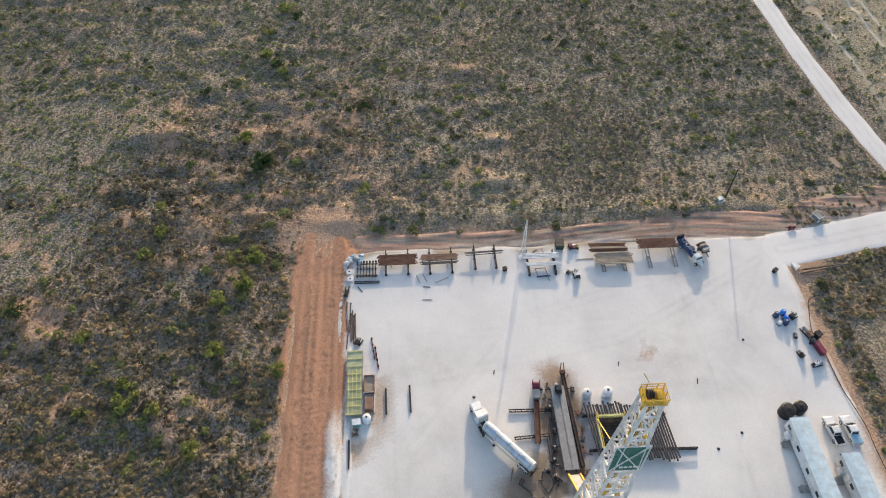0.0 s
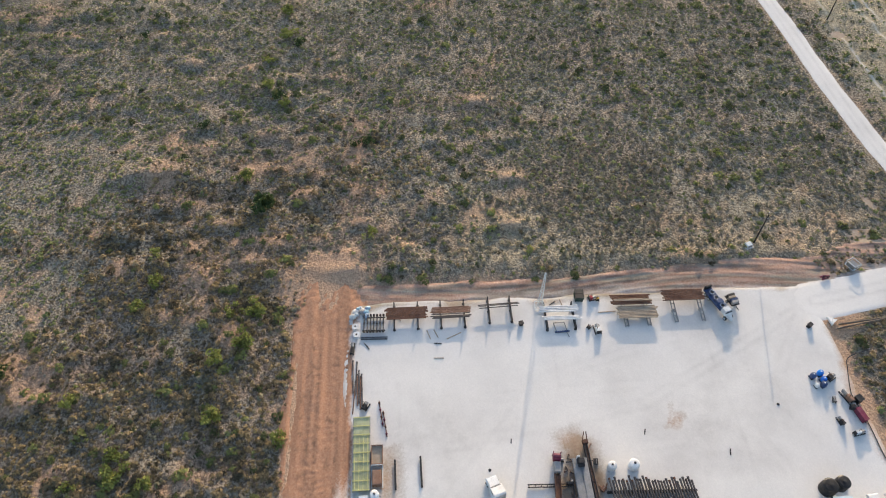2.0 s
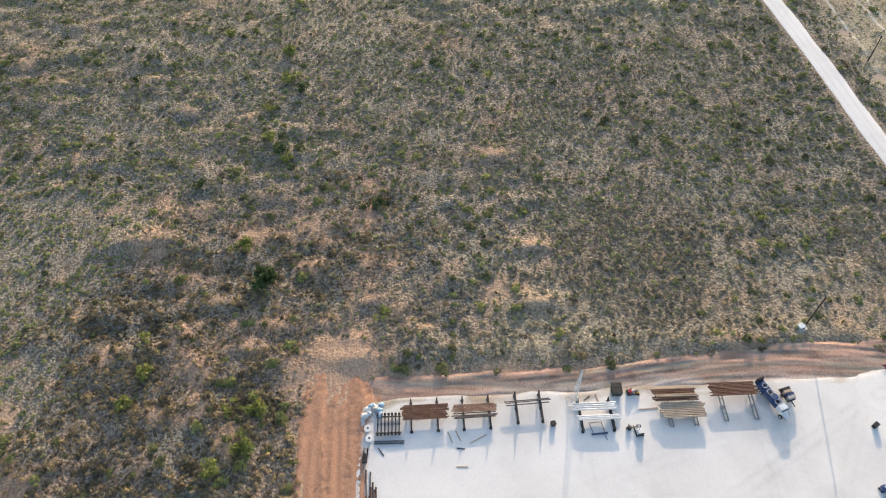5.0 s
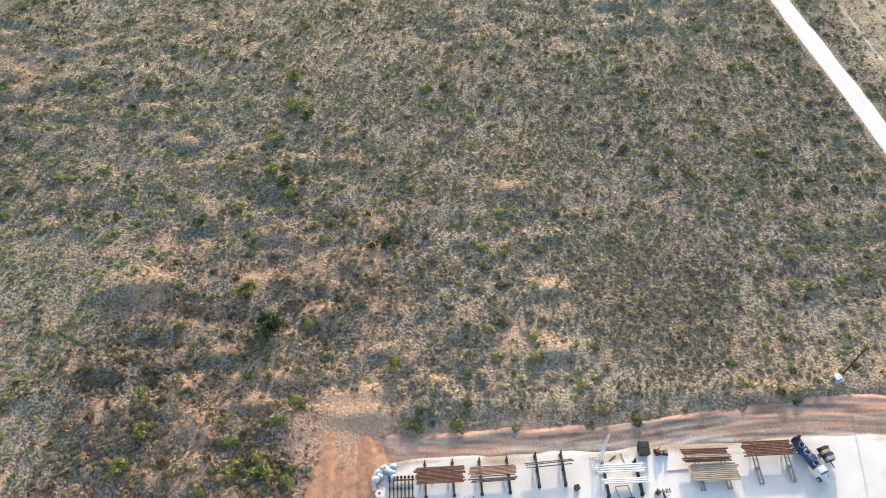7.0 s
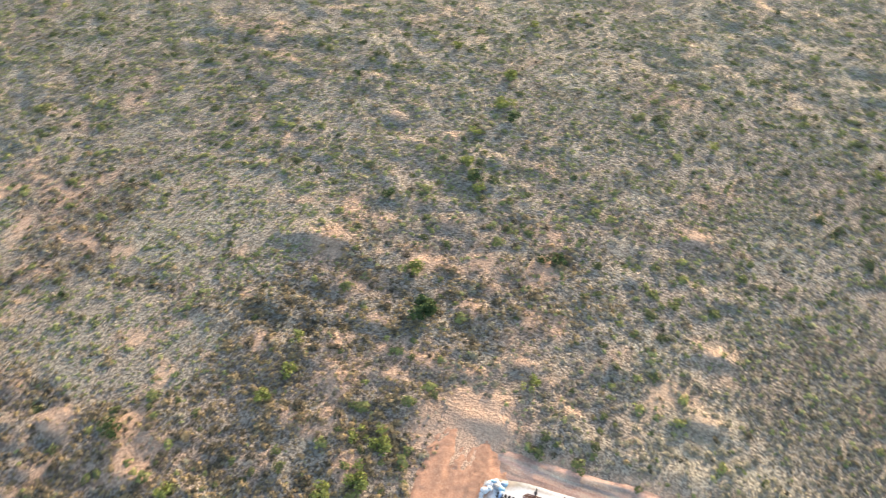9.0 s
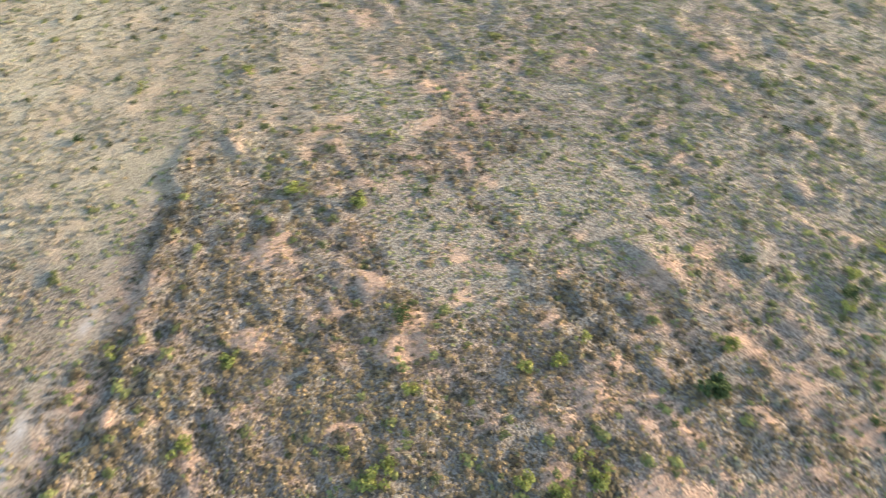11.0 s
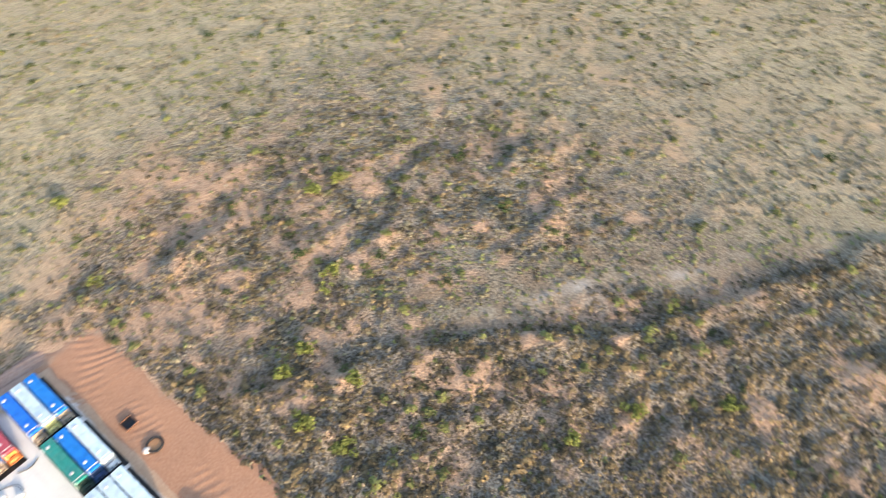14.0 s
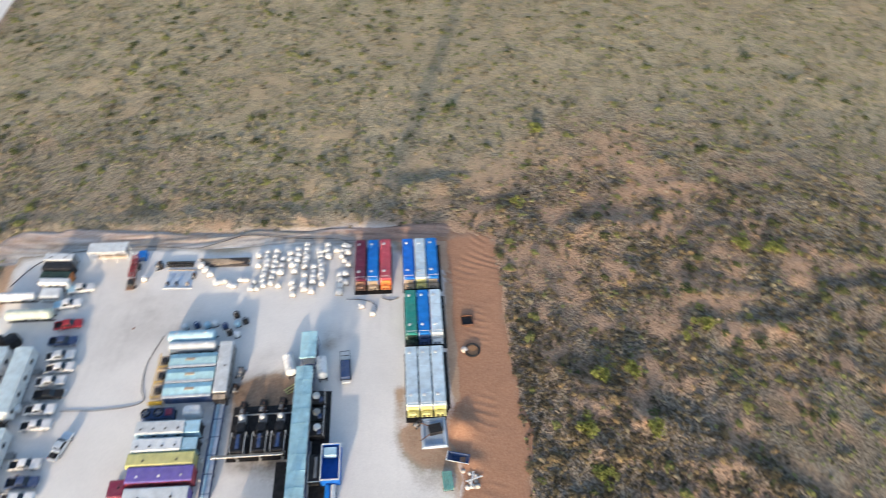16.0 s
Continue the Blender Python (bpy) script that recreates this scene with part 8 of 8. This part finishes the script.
part("leg", K().beam((-1.2, -0.8, 0.25), (-1.5, 1.6, 0.25), 0.16).beam((1.1, -0.8, 0.25), (0.9, 1.6, 0.25), 0.16).beam((-1.5, 1.6, 0.25), (0.9, 1.6, 0.25), 0.14).beam((0.9, -0.8, 0.2), (1.3, -2.2, 0.1), 0.12), m_grey, e)
g = random.Random(15)
for x, y, ln, rz in ((17.0, -8.2, 2.4, 108), (18.6, -8.0, 2.3, 112), (18.9, -10.6, 1.6, -8), (18.9, -14.2, 2.2, -3), (22.5, -8.8, 3.6, 25), (10.3, -3.0, 3.0, 118), (57.0, -4.4, 4.0, 2), (47.2, -1.6, 2.2, 100), (45.2, -1.4, 1.8, 35), (3.6, -10.4, 2.0, 125), (32.0, -33.5, 1.0, 80), (58.5, -33.0, 1.2, 70), (74.0, -38.0, 1.4, 75)):
    e = thing("loose_board", "loose weathered board lying on the pad", "board", x, y, rz, "boards lying about")
    part("board", K().box((0, 0, 0.06), (ln, 0.22, 0.1), 0, 0.02), m_tan if ln > 2 else m_dark, e)
    part("cleat", K().box((ln * 0.4, 0, 0.14), (0.1, 0.2, 0.06)), m_tan, e)
for i in range(16):
    x, y = g.uniform(6, 98), g.uniform(-60, -14) if i % 2 else g.uniform(-160, -104)
    if 25 < x < 70 and -125 > y > -160 or 42 < x < 68 and y > -60 and y < -40:
        continue
    e = thing("caliche_lump", "small dark clod lying on the pad", "rock", x, y)
    part("lump", K().lathe([(0.32, 0), (0.28, 0.12), (0.1, 0.22)], 7), m_dark if i % 2 else m_brown, e)

# greasy clutter round the catwalk and the drill floor
g = random.Random(33)
for i in range(34):
    x, y = (g.uniform(40.6, 43.2) if i % 2 else g.uniform(46.9, 48.6)), g.uniform(-58, -35)
    if i > 25:
        x, y = g.uniform(33, 42), g.uniform(-62, -55)
    kind = i % 4
    if kind == 0:
        e = thing("loose_board", "greasy dark board lying by the catwalk", "board", x, y, g.uniform(0, 180), "boards by the catwalk")
        ln = g.uniform(1.2, 2.8)
        part("board", K().box((0, 0, 0.06), (ln, 0.25, 0.1), 0, 0.02), m_brown, e)
        part("cleat", K().box((ln * 0.4, 0, 0.14), (0.1, 0.24, 0.06)), m_tan, e)
    elif kind == 1:
        e = thing("pipe_elbow", "dark bent pipe piece lying on the pad", "pipe", x, y, g.uniform(0, 360), "pipe pieces by the catwalk")
        part("barrel", K().tube((0, 0, 0.18), (g.uniform(0.8, 2.0), 0, 0.18), 0.13, 8).tube((0, 0, 0.18), (0, 0.7, 0.18), 0.13, 8), m_pipe, e)
        part("flange", K().tube((0, 0.66, 0.18), (0, 0.76, 0.18), 0.22, 10), m_rust, e)
    elif kind == 2:
        e = thing("steel_basket", "small rusty parts basket by the catwalk", "basket", x, y, g.uniform(0, 90), "baskets by the catwalk")
        part("tray", K().box((0, 0, 0.2), (1.1, 0.8, 0.36)), m_rust if i % 3 else m_dark, e)
        part("handle", K().beam((-0.5, 0, 0.38), (-0.5, 0, 0.8), 0.06).beam((0.5, 0, 0.38), (0.5, 0, 0.8), 0.06).beam((-0.5, 0, 0.8), (0.5, 0, 0.8), 0.06), m_grey, e)
    else:
        pump_skid(x, y, g.uniform(0, 180), 1.3, 0.7, m_dark, "small greasy hydraulic unit by the catwalk", 0.8, "hydraulic_unit")


# ---- hoses ----
def hose(label, pts, r=0.09, name="hose"):
    """A hose laid along points, rounded between them."""
    out = []
    p = [pts[0]] + list(pts) + [pts[-1]]
    for k in range(1, len(p) - 2):
        for i in range(6):
            t = i / 6
            out.append(tuple(0.5 * ((2 * p[k][c]) + (p[k + 1][c] - p[k - 1][c]) * t + (2 * p[k - 1][c] - 5 * p[k][c] + 4 * p[k + 1][c] - p[k + 2][c]) * t * t + (3 * p[k][c] - p[k - 1][c] - 3 * p[k + 1][c] + p[k + 2][c]) * t**3) for c in (0, 1)))
    out.append(tuple(pts[-1]))
    e = thing(name, label, "hose", 0, 0, 0, z=0.16)
    part("run", K().path([(x, y, r + (0.12 if off_pad(x, y) > 0 else 0.0) + max(0.0, float(relief(x, y)))) for x, y in out], r), m_cable, e)
    for x, y in (out[0], out[-1], out[len(out) // 2]):
        part("coupling", K().tube((x, y, 0.02), (x, y, 0.4), r * 1.5, 8), m_grey, e)


hose("black hose laid along the bank and pad edge", [(111.0, -17.2), (105.8, -18.9), (104.4, -21.4), (102.9, -26.3), (102.7, -28.2), (103.2, -33.5), (103.3, -41.6), (104.3, -49.6), (104.1, -55.8), (104.3, -75), (104.2, -110), (104, -150)])
hose("black hose along the south edge of the pad", [(102.6, -157.9), (97.8, -165.2), (88.0, -168.2), (78.6, -168.7), (70, -168.4), (61.2, -167.6), (55, -169.5), (49.3, -171.3), (37.9, -169.6), (26.6, -168.7), (23.0, -165.9)])
hose("black cable across the yard to the plant houses", [(64.0, -141.4), (66.0, -134.8), (65.8, -129), (65.1, -125.4), (72, -124.2), (80.7, -124.4)], 0.08)
hose("short black hose between the frac tanks", [(24.0, -149.8), (20.5, -149.5), (17.6, -148.0), (17.2, -146.0)], 0.08)
hose("short black hose between the frac tanks", [(16.0, -149.8), (14.0, -149.0), (12.2, -149.6)], 0.1)
hose("black hose coils beside the tanker", [(39.0, -55.2), (38.4, -57.4), (39.4, -59.0), (40.6, -57.6), (40.4, -55.8)], 0.1)
hose("black hose by the rig", [(34.0, -57.2), (36.0, -59.0), (37.2, -60.6), (39.5, -60.2)], 0.12)


# ---- power poles ----
def power_pole(x, y, h, rz, lean=0.0):
    e = thing("power_pole", "weathered wooden power pole with a cross-arm", "power pole", x, y, rz, "power poles", float(relief(x, y)) - 0.1)
    part("shaft", K().tube((0, 0, -0.3), (lean, 0, h), 0.2, 8, 0.14), m_dark_wood, e)
    arm = part("cross_arm", K().beam((lean - 1.2, 0, h - 0.5), (lean + 1.2, 0, h - 0.5), 0.14, 0.16), m_dark_wood, e)
    for s in (-1.1, 0, 1.1):
        part("insulator", K().lathe([(0.06, 0), (0.09, 0.1), (0.04, 0.22)], 8, (lean + s, 0, h - 0.43)), m_offwhite, arm)
    return e


power_pole(96.9, 13.7, 10.0, 60)
power_pole(155.6, 108.7, 9.0, 90)
power_pole(163.0, 190.0, 9.0, 90)
e = thing("meter_box", "small pale utility box beside the power pole", "utility box", 95.0, 12.6, 20, z=float(relief(95.0, 12.6)))
part("body", K().box((0, 0, 0.4), (1.5, 1.2, 0.9), 0, 0.05), m_offwhite, e)
part("door", K().box((0, -0.61, 0.45), (1.2, 0.04, 0.7)), m_grey, e)
part("slab", K().box((0, 0, 0.0), (2.4, 2.0, 0.2), 0, 0.03), m_chalk, e)


# ---- bushes ----
def leafy(name, parent, material, spread, tall, seed, count):
    """A crown of small leaf clumps round several lobes, uneven and with gaps."""
    g = np.random.RandomState(seed)
    lobes = np.c_[g.normal(0, 0.42, (7, 2)) * spread, g.uniform(0.35, 0.8, 7) * tall]
    c = lobes[g.randint(0, 7, count)]
    d = g.normal(0, 1, (count, 3))
    d /= np.linalg.norm(d, axis=1)[:, None]
    c = c + d * g.uniform(0.55, 1.0, (count, 1)) * np.array([0.42 * spread, 0.42 * spread, 0.34 * tall])
    c[:, 2] = np.abs(c[:, 2])
    u = g.normal(0, 1, (count, 3))
    v = np.cross(d, u)
    u /= np.linalg.norm(u, axis=1)[:, None]
    v /= np.linalg.norm(v, axis=1)[:, None]
    s = 0.10 * spread * g.uniform(0.6, 1.4, (count, 1)) + 0.05
    co = np.stack([c - u * s, c - v * s * 0.6, c + u * s, c + v * s * 0.6 + d * s * 0.5], 1).reshape(-1, 3)
    me = bpy.data.meshes.new(name)
    me.from_pydata(co.tolist(), [], np.arange(4 * count).reshape(-1, 4).tolist())
    me.materials.append(material)
    ob = new(name, me)
    ob.parent = parent
    return ob


def stems(name, parent, spread, tall, seed):
    g = random.Random(seed)
    k = Kit()
    for i in range(5):
        a = g.uniform(0, 6.28)
        mid = (0.18 * spread * math.cos(a), 0.18 * spread * math.sin(a), 0.3 * tall)
        tip = (0.55 * spread * math.cos(a + 0.4), 0.55 * spread * math.sin(a + 0.4), 0.75 * tall)
        k.tube((0, 0, -0.2), mid, 0.07, 6, 0.05)
        k.tube(mid, tip, 0.05, 5, 0.015)
    return part(name, k, m_bark, parent)


def bush_kind(label, material, spread, tall, seed, count):
    e = tagged(new("bush"), label, "bush", "bushes in the scrub")
    stems("trunk", e, spread, tall, seed)
    leafy("crown", e, material, spread, tall, seed, count)
    return e


GREEN, DARKG = "bright yellow-green mesquite bush on red sand", "dark green rounded bush on red sand"
bush_kinds = [bush_kind(GREEN, m_green, 1.25, 1.3, 1, 260), bush_kind(GREEN, m_green, 0.95, 1.1, 2, 200), bush_kind(DARKG, m_dark_green, 1.05, 1.2, 3, 220), bush_kind("large dark green bush standing on red sand", m_dark_green, 2.1, 2.4, 4, 520), bush_kind(GREEN, m_green, 1.6, 1.2, 5, 300)]
NORTH_BUSHES = [(98.5, 45.6), (79.1, 108.9), (36.6, 107.4), (3.5, 55.1), (3.8, 21.2), (-0.6, 54.1), (-24.5, 152.2), (-19.4, 103.1), (-25.8, 122.6), (-23.7, 107.9), (-20.2, 72.7), (-22.9, 76.0), (-27.7, 93.9), (-27.5, 81.5), (-44.7, 133.3), (-28.7, 42.7), (-43.0, 63.4), (-69.2, 109.8), (-20.8, -0.3), (-26.0, -0.4), (-22.4, -8.5), (-47.2, 17.4), (-27.6, -11.4), (-45.7, 8.2), (-48.7, 1.9), (-13.3, -32.1), (-28.2, -25.8)]
WEST_BUSHES = [(-102.9, 12.3), (-55.1, -20.3), (-127.5, 14.7), (-73.9, -12.6), (-71.8, -13.8), (-108.8, -4.6), (-44.8, -32.5), (-38.0, -38.3), (-43.4, -37.0), (-121.4, -17.2), (-176.2, -7.6), (-51.8, -38.8), (-28.3, -49.1), (-186.2, -37.3), (-183.8, -39.2), (-82.5, -49.7), (-171.3, -59.4), (-69.3, -64.0), (-96.4, -69.6), (-56.9, -70.8)]
SOUTH_BUSHES = [(-99.1, -118.3), (-108.4, -139.9), (-37.6, -95.2), (-67.2, -132.4), (-78.8, -160.1), (-37.7, -112.0), (-56.8, -138.3), (-73.3, -161.7), (-52.0, -135.0), (-55.1, -147.6), (-26.2, -105.2), (-37.2, -125.7), (-103.7, -243.9), (-25.1, -114.2), (-29.3, -127.4), (-29.0, -209.7), (-19.0, -179.1), (-5.2, -221.7)]
pick = random.Random(8)
for bx, by in [(-22.5, 32.0)] + NORTH_BUSHES + WEST_BUSHES + SOUTH_BUSHES:
    which = 3 if (bx, by) == (-22.5, 32.0) else pick.choice((0, 1, 1, 2, 4, 0))
    if (bx, by) in ((-26.2, -105.2), (-20.8, -0.3)):
        which = 4
    s = pick.uniform(1.4, 2.0) * (1.25 if which == 3 else 1)
    at = pose(bx, by, float(relief(bx, by)) - 0.05, 0, 0, pick.uniform(0, 360)) @ Matrix.Scale(s, 4)
    copy_thing(bush_kinds[which], at)
for b in bush_kinds:
    for o in (*b.children_recursive, b):
        bpy.data.objects.remove(o)
